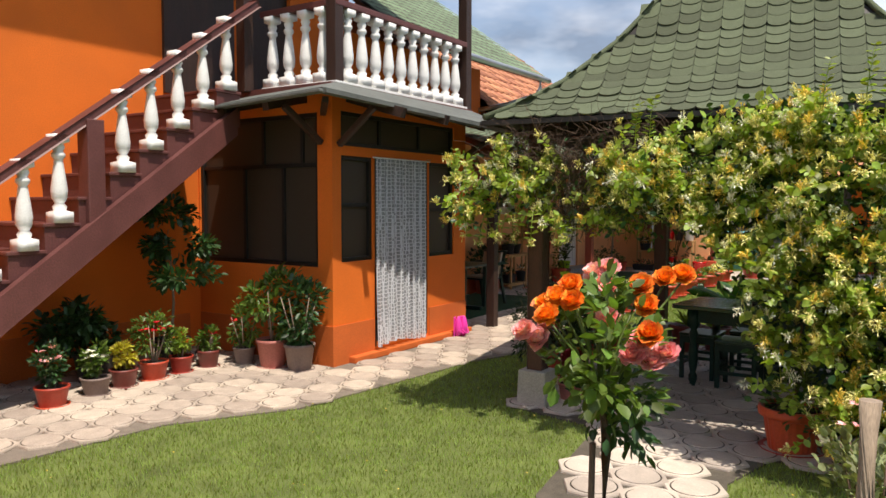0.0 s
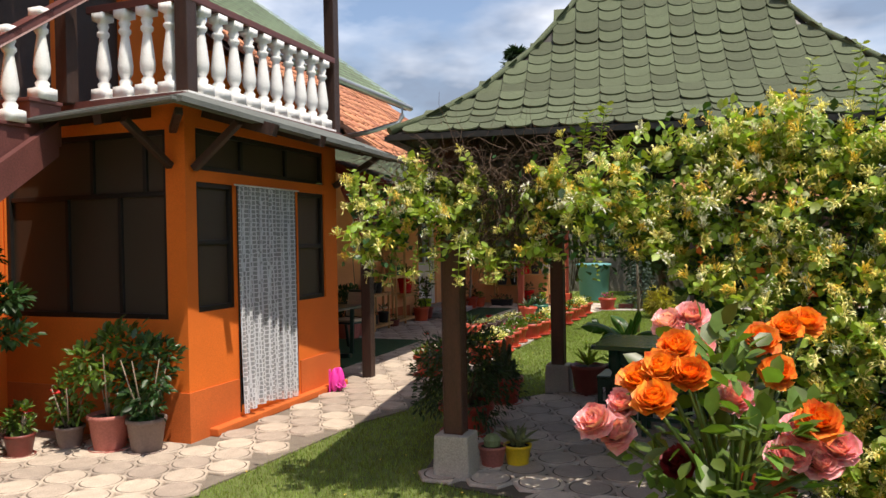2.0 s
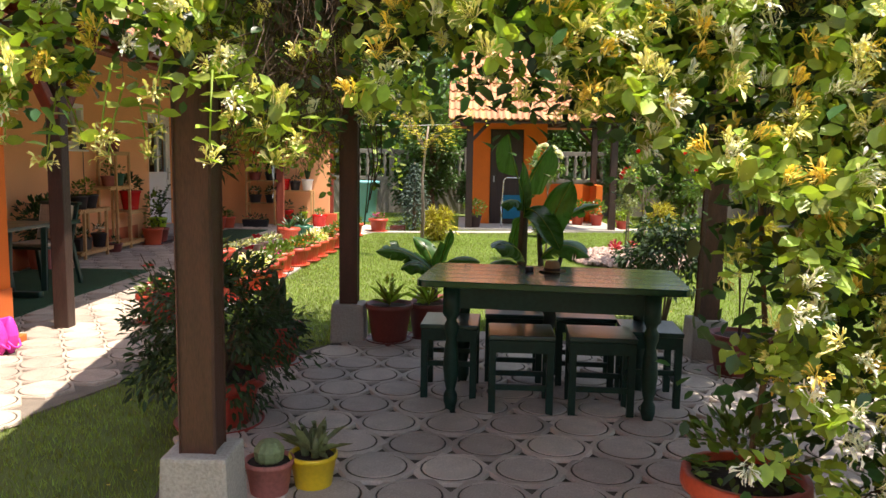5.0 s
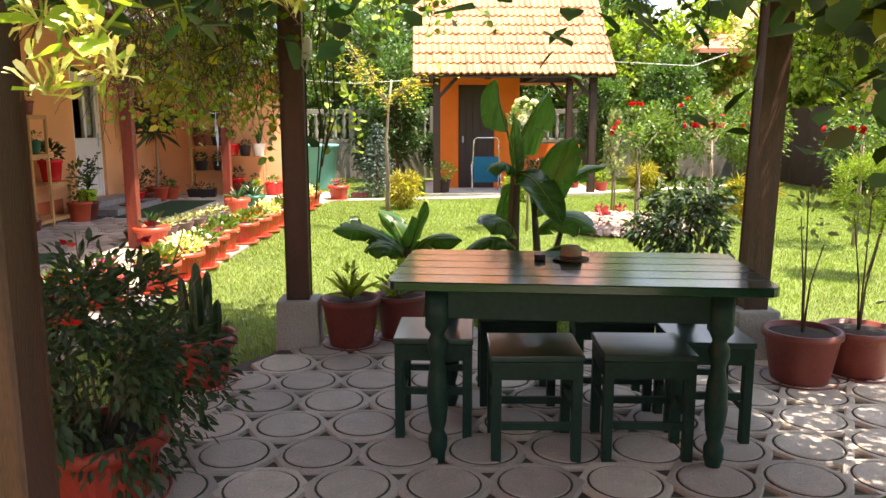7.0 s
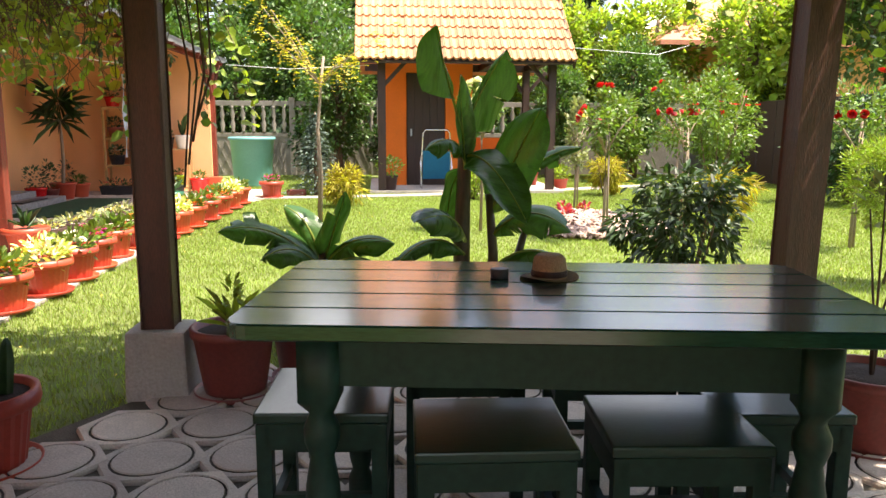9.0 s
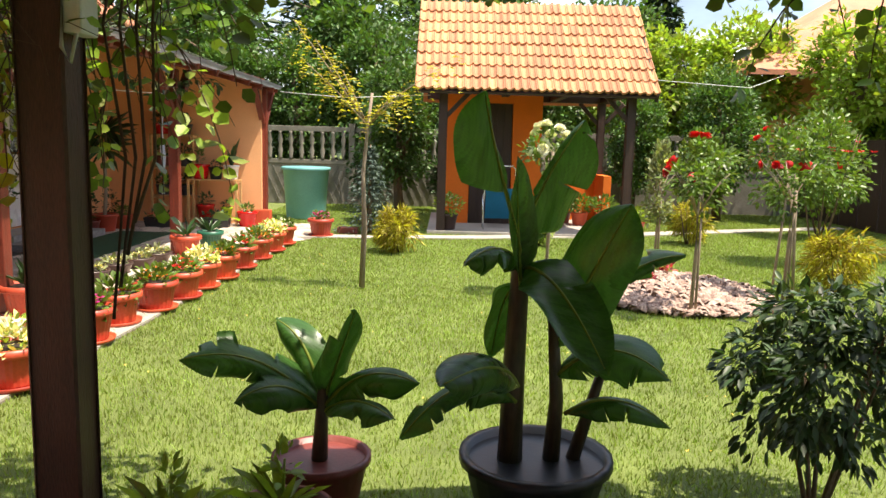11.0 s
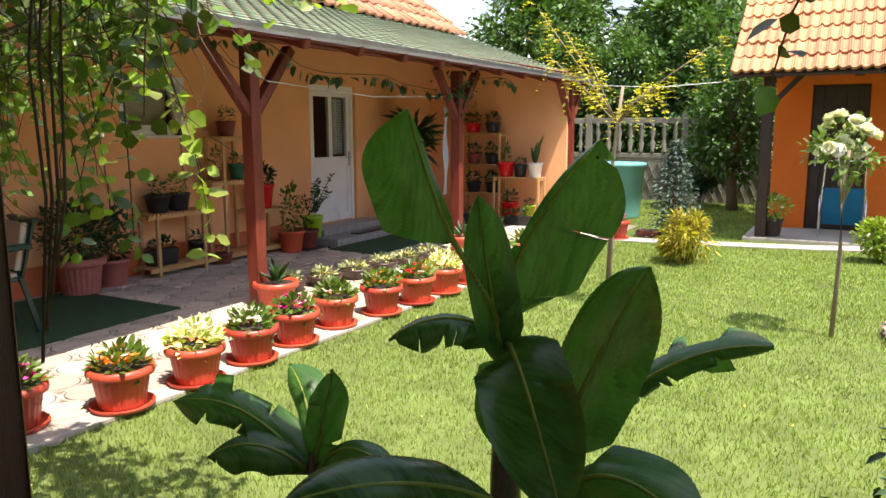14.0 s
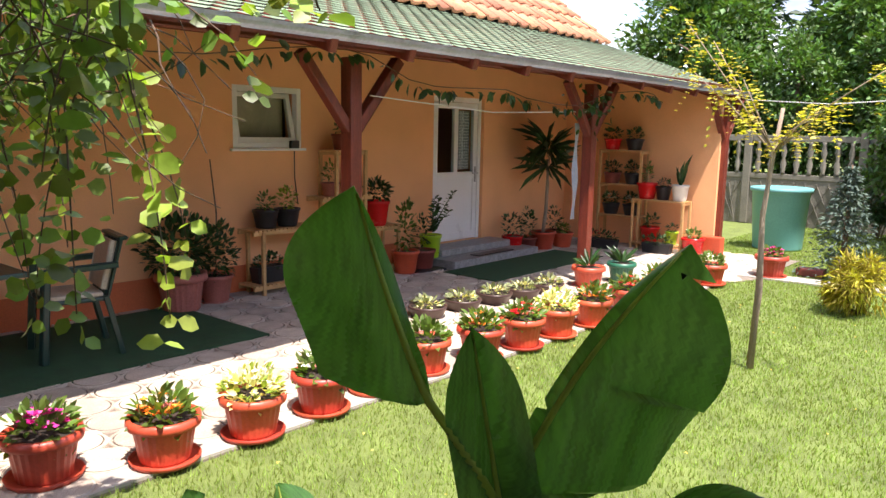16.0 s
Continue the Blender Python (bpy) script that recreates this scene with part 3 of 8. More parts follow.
# lace curtain: a pleated sheet hanging in the entrance
verts, faces = [], []
NU, NV = 90, 26
for j in range(NV + 1):
    for i in range(NU + 1):
        u, t = i / NU, j / NV
        y = 6.345 + 0.97 * u - 0.03 * t + 0.035 * t * math.sin(u * 3)
        x = AX + 0.03 + (0.012 + 0.022 * t) * math.sin(u * 46 + 1.2 * math.sin(u * 9)) + 0.05 * t * t * (1 - u)
        verts.append((x, y, 2.19 - (2.08 - 0.03 * math.sin(u * 5)) * t))
for j in range(NV):
    for i in range(NU):
        a = j * (NU + 1) + i
        faces.append((a, a + 1, a + NU + 2, a + NU + 1))
lace = raw("lace_curtain", verts, faces, LACE, smooth=True)
tagged(lace, "white patterned lace curtain hanging in the entrance", "curtain")
b = bmesh.new()
tube(b, [(AX + 0.03, 6.3, 2.2), (AX + 0.03, 7.4, 2.2)], 0.008)
tagged(obj("curtain_rod", b, WHITE), "thin white rod above the lace curtain", "curtain rod")

# balcony slab, canopy and balustrades
BZ = 2.93
b = boxes((FX, -5.5, 5.62, 8.4, 2.865, BZ))
tagged(obj("floor_balcony", b, BROWNPAINT), "brown balcony floor slab over the annex", "balcony floor", kind="structure")
can = structure("canopy", "grey felted canopy lip round the balcony on timber brackets", "canopy")
outer = [(-6.75, 5.05, 2.70), (-5.05, 5.0, 2.76), (-4.72, 8.25, 2.60), (-4.72, 8.9, 2.58)]
inner = [(-6.75, 5.75, 2.90), (-5.55, 5.75, 2.95), (-5.52, 8.4, 2.92), (-5.55, 8.9, 2.88)]
bm = bmesh.new()
o1, i1 = [bm.verts.new(p) for p in outer], [bm.verts.new(p) for p in inner]
o2, i2 = [bm.verts.new((p[0], p[1], p[2] - 0.055)) for p in outer], [bm.verts.new((p[0], p[1], p[2] - 0.055)) for p in inner]
for k in range(3):
    bm.faces.new((o1[k], o1[k + 1], i1[k + 1], i1[k]))
    bm.faces.new((o2[k + 1], o2[k], i2[k], i2[k + 1]))
    bm.faces.new((o1[k + 1], o1[k], o2[k], o2[k + 1]))
    bm.faces.new((i1[k], i1[k + 1], i2[k + 1], i2[k]))
bm.faces.new((o1[0], i1[0], i2[0], o2[0]))
bm.faces.new((i1[3], o1[3], o2[3], i2[3]))
bmesh.ops.recalc_face_normals(bm, faces=bm.faces)
part("canopy_deck", bm, TARPAPER, can)
bm = bmesh.new()
for a, c in zip(outer, outer[1:]):
    beam(bm, Vector(a) + Vector((0, 0, -0.035)), Vector(c) + Vector((0, 0, -0.035)), 0.10, 0.03)
part("fascia", bm, TARPAPER, can, "grey weathered edge strip")
for yy in (5.9, 6.7, 7.5, 8.2):
    part("rafter", beam(bmesh.new(), (-5.5, yy, 2.80), (-4.82, yy + 0.03, 2.60), 0.07, 0.09), DARKWOOD, can)
for xx in (-6.5, -5.9):
    part("rafter", beam(bmesh.new(), (xx, 5.7, 2.80), (xx, 5.1, 2.66), 0.07, 0.09), DARKWOOD, can)
for p, q in (((AX + 0.02, 5.75, 2.3), (-5.05, 5.75, 2.66)), ((-5.66, AY - 0.02, 2.32), (-5.66, 5.12, 2.64)), ((AX + 0.02, 8.2, 2.3), (-4.95, 8.2, 2.60)), ((-5.62, AY - 0.03, 2.62), (-5.2, 5.2, 2.68))):
    part("bracket", beam(bmesh.new(), p, q, 0.06, 0.06), DARKWOOD, can)

BAL = [(0.062, 0.0), (0.062, 0.085), (0.040, 0.10), (0.046, 0.13), (0.030, 0.155), (0.050, 0.20), (0.054, 0.26), (0.044, 0.36), (0.031, 0.47), (0.028, 0.50), (0.044, 0.525), (0.044, 0.545), (0.030, 0.565), (0.042, 0.60), (0.034, 0.625), (0.052, 0.64), (0.052, 0.70)]


def baluster_mesh():
    me = bpy.data.meshes.new("baluster")
    bm = bmesh.new()
    lathe(bm, BAL, 12, square=(0, 1, 15, 16))
    bm.to_mesh(me)
    bm.free()
    me.materials.append(WHITE)
    return me


BALUSTER = baluster_mesh()


def baluster(parent, x, y, z, s=1.0):
    ob = new("baluster", BALUSTER)
    ob.parent = parent
    ob.matrix_basis = pose(x, y, z) @ Matrix.Diagonal((1.25, 1.25, s, 1))
    return ob


balc = thing("balcony_railing", "white turned concrete balusters under a brown balcony handrail", "railing")
part("base_rail", boxes((-5.70, -5.54, 5.74, 8.34, BZ, BZ + 0.035), (-6.62, -5.70, 5.74, 5.90, BZ, BZ + 0.035), bevel=0.006), WHITE, balc, "white painted base strip")
for k in range(10):
    baluster(balc, -5.62, 6.02 + k * 0.238, BZ + 0.035, 1.1)
for k in range(4):
    baluster(balc, -6.52 + k * 0.245, 5.82, BZ + 0.035, 1.1)
part("handrail", boxes((-5.69, -5.55, 5.76, 8.36, BZ + 0.805, BZ + 0.875), (-6.66, -5.69, 5.76, 5.90, BZ + 0.805, BZ + 0.875), bevel=0.012), BROWNPAINT, balc, "brown painted handrail")
for n, (x, y) in enumerate(((-5.62, 5.82), (-5.64, 8.44), (-6.72, 5.60))):
    p = tagged(obj("balcony_post", boxes((x - 0.065, x + 0.065, y - 0.065, y + 0.065, BZ - 0.02, 5.3), bevel=0.01), DARKWOOD), "dark brown timber post of the balcony", "post", kind="structure")
d2 = structure("door_2", "dark brown timber door on the balcony", "door")
part("door_leaf", boxes((FX - 0.12, FX - 0.06, 6.3, 7.2, 2.96, 4.95), bevel=0.01), DARKWOOD, d2)
b = boxes((FX, FX + 0.04, 5.2, 6.2, BZ, 5.2))
tagged(obj("trim", b, DARKWOOD), "dark boarding beside the balcony door", "boarding", kind="structure")

# outside stair along the facade, climbing to the balcony
stair = structure("stairs", "brown painted concrete outside stair along the facade", "stairs")
RISE, RUN, N_ST = 0.2215, 0.302, 13
SY, SX = 5.32, -6.50
bm = bmesh.new()
for k in range(N_ST):
    y1 = SY - RUN * k
    z1 = 2.86 - RISE * (k + 0)
    part("step", boxes((FX, SX, y1 - RUN, y1, max(z1 - RISE - 0.14, -0.02), z1 - 0.03), bevel=0.0), BROWNPAINT, stair)
    part("tread", boxes((FX, SX + 0.02, y1 - RUN - 0.02, y1 + 0.005, z1 - 0.032, z1), bevel=0.008), BROWNPAINT, stair, "worn tread edge")
bm = bmesh.new()
lowy = SY - RUN * N_ST
prof = [(SY - 0.12, 2.82), (SY - 0.12, 2.40), (lowy + 0.45, -0.02), (lowy, -0.02), (lowy, 0.12)]
for x in (SX + 0.02, SX + 0.10):
    bm.faces.new([bm.verts.new((x, y, z - (0.14 if i in (0, 4) else 0))) for i, (y, z) in enumerate(prof)])
bm.verts.ensure_lookup_table()
n = len(prof)
for i in range(n):
    j = (i + 1) % n
    bm.faces.new((bm.verts[i], bm.verts[j], bm.verts[n + j], bm.verts[n + i]))
bmesh.ops.recalc_face_normals(bm, faces=bm.faces)
part("stringer", bm, BROWNPAINT, stair)
rail = thing("stair_railing", "white turned balusters under a sloping brown handrail", "railing")
for k in range(N_ST - 1):
    y = SY - RUN * (k + 0.5)
    if k != 5:
        baluster(rail, SX - 0.03, y, 2.86 - RISE * k, 1.06)
rz = 2.86 + 0.80
part("handrail", beam(bmesh.new(), (SX - 0.03, SY + 0.25, rz + 0.16), (SX - 0.03, SY - RUN * N_ST, rz - RISE * (N_ST - 0.35)), 0.13, 0.075, 0.012), BROWNPAINT, rail, "brown painted handrail")
yk = SY - RUN * 5.5
part("newel_post", boxes((SX - 0.10, SX + 0.06, yk - 0.09, yk + 0.07, 2.86 - RISE * 6.2, rz - RISE * 5.6), bevel=0.01), BROWNPAINT, rail, "brown square post")


# ---- roofs of the houses ----
def scallop_roof(name, label, p00, p10, p01, p11, rows, cols, mat, parent=None, tilt=0.012):
    """Rounded shingles laid in rows over a four-sided slope: p00 and p10 the lower corners, p01 and p11 the upper ones. One mesh."""
    p00, p10, p01, p11 = (Vector(p) for p in (p00, p10, p01, p11))
    n = (p10 - p00).cross(p01 - p00).normalized()
    vs, fs = [], []
    for r in range(rows):
        t0, t1 = r / rows, min(1, (r + 1.12) / rows)
        a0, b0 = p00.lerp(p01, t0), p10.lerp(p11, t0)
        a1, b1 = p00.lerp(p01, t1), p10.lerp(p11, t1)
        for c in range(-1, cols + 1):
            s0, s1 = (c + 0.5 * (r % 2)) / cols, (c + 1 + 0.5 * (r % 2)) / cols
            s0, s1 = max(0, s0), min(1, s1)
            if s1 - s0 < 0.02 / cols:
                continue
            k = len(vs)
            for s, t, up in ((s0 + 0.02 / cols, 0.35, 1), (s0 * 0.72 + s1 * 0.28, 0.06, 1), (s0 * 0.28 + s1 * 0.72, 0.06, 1), (s1 - 0.02 / cols, 0.35, 1), (s1, 1, 0), (s0, 1, 0)):
                q = a0.lerp(b0, s).lerp(a1.lerp(b1, s), t) + n * (tilt * (1.0 if up else 0.15))
                vs.append(tuple(q))
            fs.append((k, k + 1, k + 2, k + 3, k + 4, k + 5))
    ob = raw(name, vs, fs, mat, parent, label)
    return ob


def deck(name, pts, mat, parent, thick=0.05):
    bm = bmesh.new()
    f = bm.faces.new([bm.verts.new(p) for p in pts])
    r = bmesh.ops.extrude_face_region(bm, geom=[f])
    for v in r["geom"]:
        if isinstance(v, bmesh.types.BMVert):
            v.co.z -= thick
    bmesh.ops.recalc_face_normals(bm, faces=bm.faces)
    return part(name, bm, mat, parent)


EX, EZ = -4.92, 2.37
proof = structure("porch_roof", "pale green shingled lean-to roof over the porch", "roof")
deck("roof_deck", [(EX + 0.02, 8.3, EZ - 0.02), (EX + 0.02, 19.75, EZ - 0.02), (-7.2, 19.75, 3.19), (-7.2, 8.3, 3.19)], REDWOOD, proof)
tagged(scallop_roof("shingles", "", (EX, 8.3, EZ), (EX, 19.78, EZ), (-7.2, 8.3, 3.21), (-7.2, 19.78, 3.21), 20, 60, SHINGLE_J, proof), kind="stuff")
gut = thing("gutter", "grey zinc half-round gutter along the porch eave", "gutter")
bm = bmesh.new()
segs = 9
for y in (8.3, 19.8):
    for k in range(segs):
        a = math.pi + math.pi * k / (segs - 1)
        bm.verts.new((EX + 0.055 + 0.062 * math.cos(a), y, EZ + 0.01 + 0.062 * math.sin(a)))
bm.verts.ensure_lookup_table()
for k in range(segs - 1):
    bm.faces.new((bm.verts[k], bm.verts[k + 1], bm.verts[segs + k + 1], bm.verts[segs + k]))
r = bmesh.ops.solidify(bm, geom=bm.faces[:], thickness=0.006)
part("trough", bm, ZINC, gut)
for k in range(11):
    y = 8.8 + k
    part("clip", boxes((EX - 0.01, EX + 0.125, y, y + 0.03, EZ + 0.012, EZ + 0.022)), ZINC, gut)
beamob = structure("porch_beam", "red-brown stained timber eave beam of the porch", "beam")
part("beam_timber", beam(bmesh.new(), (-5.42, 8.35, 2.40), (-5.12, 19.6, 2.40), 0.13, 0.13), REDWOOD, beamob)
for k in range(15):
    y = 8.6 + k * 0.77
    part("rafter", beam(bmesh.new(), (EX + 0.06, y, EZ - 0.09), (-7.55, y, 3.16), 0.07, 0.10), REDWOOD, beamob)
part("end_fascia", beam(bmesh.new(), (EX + 0.05, 19.76, EZ - 0.06), (-7.2, 19.76, 3.12), 0.03, 0.12), REDWOOD, beamob)
for x, y in ((-5.38, 8.75), (-5.45, 12.38), (-5.32, 15.95), (-5.02, 19.34)):
    po = structure("porch_post", "red-brown stained timber porch post with curved braces", "post")
    part("shaft", boxes((x - 0.06, x + 0.06, y - 0.06, y + 0.06, 0.0, 2.29), bevel=0.008), REDWOOD if y > 9 else DARKWOOD, po)
    for s in (-1, 1):
        part("brace", beam(bmesh.new(), (x, y + s * 0.03, 1.72), (x + 0.02 * s, y + s * 0.50, 2.30), 0.09, 0.075), REDWOOD, po)


def tile_roof(name, label, p00, p10, p01, p11, rows, cols, mat, keep=0, lip=0.045):
    """Barrel-edged clay tiles; the first rows are pieces of their own up to keep, the rest one mesh."""
    roof = structure(name, label, "roof")
    p00, p10, p01, p11 = (Vector(p) for p in (p00, p10, p01, p11))
    n = (p10 - p00).cross(p01 - p00).normalized()
    ex, ey = (p10 - p00) / cols, (p01 - p00) / rows
    tv = []
    prof = [(0.0, 0.030), (0.12, 0.045), (0.25, 0.030), (0.36, 0.006), (0.62, 0.004), (0.80, 0.012), (0.92, 0.030), (1.0, 0.030)]
    for t, lift in ((0.0, 0.030), (1.1, 0.0)):
        for s, h in prof:
            tv.append(ex * s + ey * t + n * (h + lift))
    for s, h in prof:
        tv.append(ex * s + n * (h - 0.012) + ey * 0.01)
    m = len(prof)
    tf = [(k, k + 1, m + k + 1, m + k) for k in range(m - 1)] + [(2 * m + k, 2 * m + k + 1, k + 1, k) for k in range(m - 1)]
    me = bpy.data.meshes.new("roof_tile")
    me.from_pydata([tuple(v) for v in tv], [], tf)
    me.materials.append(TILE_O)
    vs, fs, made = [], [], 0
    rj = np.random.default_rng(3)
    for r in range(rows):
        for c in range(cols):
            at = p00 + ex * c + ey * r + n * float(rj.normal(0, 0.004)) + ey * float(rj.normal(0, 0.02))
            if made < keep:
                ob = new("roof_tile", me)
                ob.parent = roof
                ob.location = at
                made += 1
            else:
                k = len(vs)
                vs += [tuple(v + at) for v in tv]
                fs += [tuple(i + k for i in f) for f in tf]
    if vs:
        tagged(raw("roof_tiles", vs, fs, mat, roof), kind="stuff")
    return roof


hr = tile_roof("house_roof", "orange clay tile roof of the long house", (-6.95, 12.25, 3.14), (-6.95, 19.35, 3.14), (-10.6, 12.25, 5.9), (-10.6, 19.35, 5.9), 13, 30, TILE)
deck("roof_deck", [(-7.0, 12.2, 3.10), (-7.0, 19.3, 3.10), (-10.6, 19.3, 5.86), (-10.6, 12.2, 5.86)], DARKWOOD, hr)
deck("roof_back", [(-10.6, 12.2, 5.9), (-10.6, 19.3, 5.9), (-14.4, 19.3, 3.0), (-14.4, 12.2, 3.0)], TILE, hr)
b = bmesh.new()
bmesh.ops.contextual_create(b, geom=[b.verts.new(p) for p in ((-7.3, 19.25, 3.0), (-10.6, 19.25, 5.8), (-14, 19.25, 3.0))])
tagged(obj("wall_gable", b, PEACH), "peach gable end wall of the long house", "wall", kind="structure")
ur = structure("upper_roof", "green shingled roof of the front house", "roof")
deck("roof_deck", [(-6.45, 8.2, 3.98), (-6.45, 12.6, 3.98), (-10.5, 12.6, 6.9), (-10.5, 8.2, 6.9)], DARKWOOD, ur, 0.07)
tagged(scallop_roof("shingles", "", (-6.42, 8.2, 4.0), (-6.42, 12.63, 4.0), (-10.5, 8.2, 6.93), (-10.5, 12.63, 6.93), 26, 24, SHINGLE_J, ur), kind="stuff")
deck("eave_over_stair", [(-6.75, -6, 5.72), (-6.75, 5.5, 5.72), (-10.5, 5.5, 7.6), (-10.5, -6, 7.6)], DARKWOOD, ur, 0.12)
deck("eave_over_balcony", [(-5.35, 5.5, 5.30), (-5.35, 8.6, 5.30), (-10.5, 8.6, 7.6), (-10.5, 5.5, 7.6)], DARKWOOD, ur, 0.12)
ug = thing("gutter", "grey zinc gutter and bent downpipe of the upper roof", "gutter")
bm = bmesh.new()
tube(bm, [(-6.40, 8.2, 3.96), (-6.40, 12.66, 3.96)], 0.05, seg=10)
part("trough", bm, ZINC, ug)
bm = bmesh.new()
tube(bm, [(-6.40, 12.3, 3.94), (-6.40, 12.3, 3.78), (-6.45, 12.25, 3.66), (-6.9, 12.0, 3.50), (-7.45, 11.9, 3.42)], 0.04, seg=10)
part("downpipe", bm, ZINC, ug)

# ---- garden pavilion ----
GA, GROT, GS = Vector((-3.38, 5.03, 0)), radians(8.5), 3.72
gu, gv = Vector((math.cos(GROT), math.sin(GROT), 0)), Vector((-math.sin(GROT), math.cos(GROT), 0))
GPROF = [(0, 2.37), (0.25, 2.51), (0.51, 2.70), (0.87, 3.06), (1.14, 3.43), (1.5, 4.0), (1.86, 4.62)]


def slope_point(s):
    for (a, za), (b, zb) in zip(GPROF, GPROF[1:]):
        if s <= b or b == GPROF[-1][0]:
            t = (s - a) / (b - a)
            return za + (zb - za) * t, math.atan2(zb - za, b - a)


pav = structure("pavilion_roof", "bell-shaped green shingled roof of the garden pavilion", "roof")
FACES = []
for c, e, f in ((GA, gu, gv), (GA + gu * GS, gv, -gu), (GA + gu * GS + gv * GS, -gu, -gv), (GA + gv * GS, -gv, gu)):
    FACES.append((c, e, f))
bm = bmesh.new()
for c, e, f in FACES:
    prev = None
    for s, z in GPROF:
        s2 = min(s, GS / 2 - 0.001)
        pair = (bm.verts.new(c + e * s2 + f * s2 + Vector((0, 0, z - 0.02))), bm.verts.new(c + e * (GS - s2) + f * s2 + Vector((0, 0, z - 0.02))))
        if prev:
            bm.faces.new((prev[0], prev[1], pair[1], pair[0]))
        prev = pair
bmesh.ops.remove_doubles(bm, verts=bm.verts, dist=0.003)
bmesh.ops.recalc_face_normals(bm, faces=bm.faces)
bmesh.ops.solidify(bm, geom=bm.faces[:], thickness=0.03)
part("roof_boards", bm, BLACKWOOD, pav, "dark timber boarding")
bm = bmesh.new()
for c, e, f in FACES:
    beam(bm, c + Vector((0, 0, 2.335)), c + e * GS + Vector((0, 0, 2.335)), 0.07, 0.025)
part("fascia", bm, BLACKWOOD, pav)

TW, TE = 0.169, 0.118
tabv = [(-TW / 2 + 0.002, TE * 1.55, 0.0), (TW / 2 - 0.002, TE * 1.55, 0.0)]
arc = [(TW / 2 - 0.002) * math.cos(math.pi * k / 6) for k in range(7)]
arch = [-0.055 * math.sin(math.pi * k / 6) for k in range(7)]
tabv += [(arc[k], 0.045 + arch[k], 0.011) for k in range(7)]
tabv += [(arc[k], 0.045 + arch[k] + 0.002, 0.0) for k in range(7)]
tabf = [(1, 0, 8, 7, 6, 5, 4, 3, 2)] + [(2 + k, 3 + k, 10 + k, 9 + k) for k in range(6)]
tabf = [tuple(reversed(f)) for f in tabf]
shingle_me = bpy.data.meshes.new("shingle")
shingle_me.from_pydata(tabv, [], tabf)
shingle_me.materials.append(SHINGLE)
slope_len = sum(math.hypot(b[0] - a[0], b[1] - a[1]) for a, b in zip(GPROF, GPROF[1:]))


def along(d):
    """How far in from the eave a point lies that is d up the slope."""
    for (a, za), (b, zb) in zip(GPROF, GPROF[1:]):
        l = math.hypot(b - a, zb - za)
        if d <= l:
            return a + (b - a) * d / l
        d -= l
    return GPROF[-1][0]


jv, jf = [], []
shingle_poses = []
rj = np.random.default_rng(8)
for fi, (c, e, f) in enumerate(FACES):
    r = 0
    while r * TE < slope_len - 0.15:
        s = along(r * TE)
        z, ang = slope_point(s + 0.02)
        z = slope_point(s)[0]
        width = GS - 2 * s
        n = int(width / TW) + 1
        off = (0.5 if r % 2 else 0.0) * TW
        for k in range(-1, n + 1):
            u = (k + 0.5) * TW + off - (n * TW - width) / 2
            if u < 0.045 or u > width - 0.045:
                continue
            up = f * math.cos(ang) + Vector((0, 0, math.sin(ang)))
            nn = e.cross(up)
            tilt = float(rj.normal(0, 0.006))
            m = Matrix((e, up, nn)).transposed().to_4x4()
            m.translation = c + e * (s + u) + f * s + Vector((0, 0, z)) - up * 0.03 + nn * (0.003 + abs(tilt) * 0.5)
            if fi == 0:
                shingle_poses.append(m)
            else:
                b0 = len(jv)
                jv += [tuple(m @ Vector(v)) for v in tabv]
                jf += [tuple(i + b0 for i in ff) for ff in tabf]
        r += 1
me = bpy.data.meshes.new("shingles")
me.from_pydata(jv, [], jf)
me.materials.append(SHINGLE)
ob = new("shingles", me)
ob.parent = pav
tagged(ob, kind="stuff")
for k in range(4):
    c, e, f = FACES[k]
    bm = bmesh.new()
    pts = [c + e * s + f * s + Vector((0, 0, z + 0.012)) for s, z in GPROF]
    tube(bm, pts, 0.028, 0.02, 6)
    part("hip_cap", bm, SHINGLE, pav)

POSTS = [(-3.13, 5.53), (-3.02, 8.60), (-0.34, 8.25), (-0.30, 5.6)]
for n, (x, y) in enumerate(POSTS):
    po = structure("pavilion_post", "dark stained square timber post on a concrete plinth", "post")
    top = (x + (0.05 if n == 2 else 0), y, 2.42)
    part("shaft", beam(bmesh.new(), (x, y, 0.30), top, 0.125, 0.125, 0.008), PAVPOST, po)
    bm = bmesh.new()
    box(bm, x - 0.125, x + 0.125, y - 0.12, y + 0.12, -0.02, 0.30, bevel=0.014)
    for v in bm.verts:
        if v.co.z < 0.1:
            v.co.x, v.co.y = x + (v.co.x - x) * 1.08, y + (v.co.y - y) * 1.08
    part("plinth", bm, CONCRETE, po, "rough concrete plinth")
pb = structure("pavilion_beam", "dark timber ring beams under the pavilion roof", "beam")
for (x0, y0), (x1, y1) in zip(POSTS, POSTS[1:] + POSTS[:1]):
    part("beam_timber", beam(bmesh.new(), (x0, y0, 2.30), (x1, y1, 2.30), 0.11, 0.13), BLACKWOOD, pb)
jb = thing("junction_box", "small pale plastic junction box and cable on the post", "junction box")
part("housing", boxes((-2.957, -2.905, 8.545, 8.655, 1.74, 1.86), bevel=0.008), WHITE, jb)
part("cable", tube(bmesh.new(), [(-2.94, 8.53, 2.4), (-2.945, 8.53, 1.9), (-2.95, 8.525, 1.70), (-2.93, 8.53, 1.66), (-2.92, 8.55, 1.74)], 0.006, 0.006, 6), CABLE, jb)


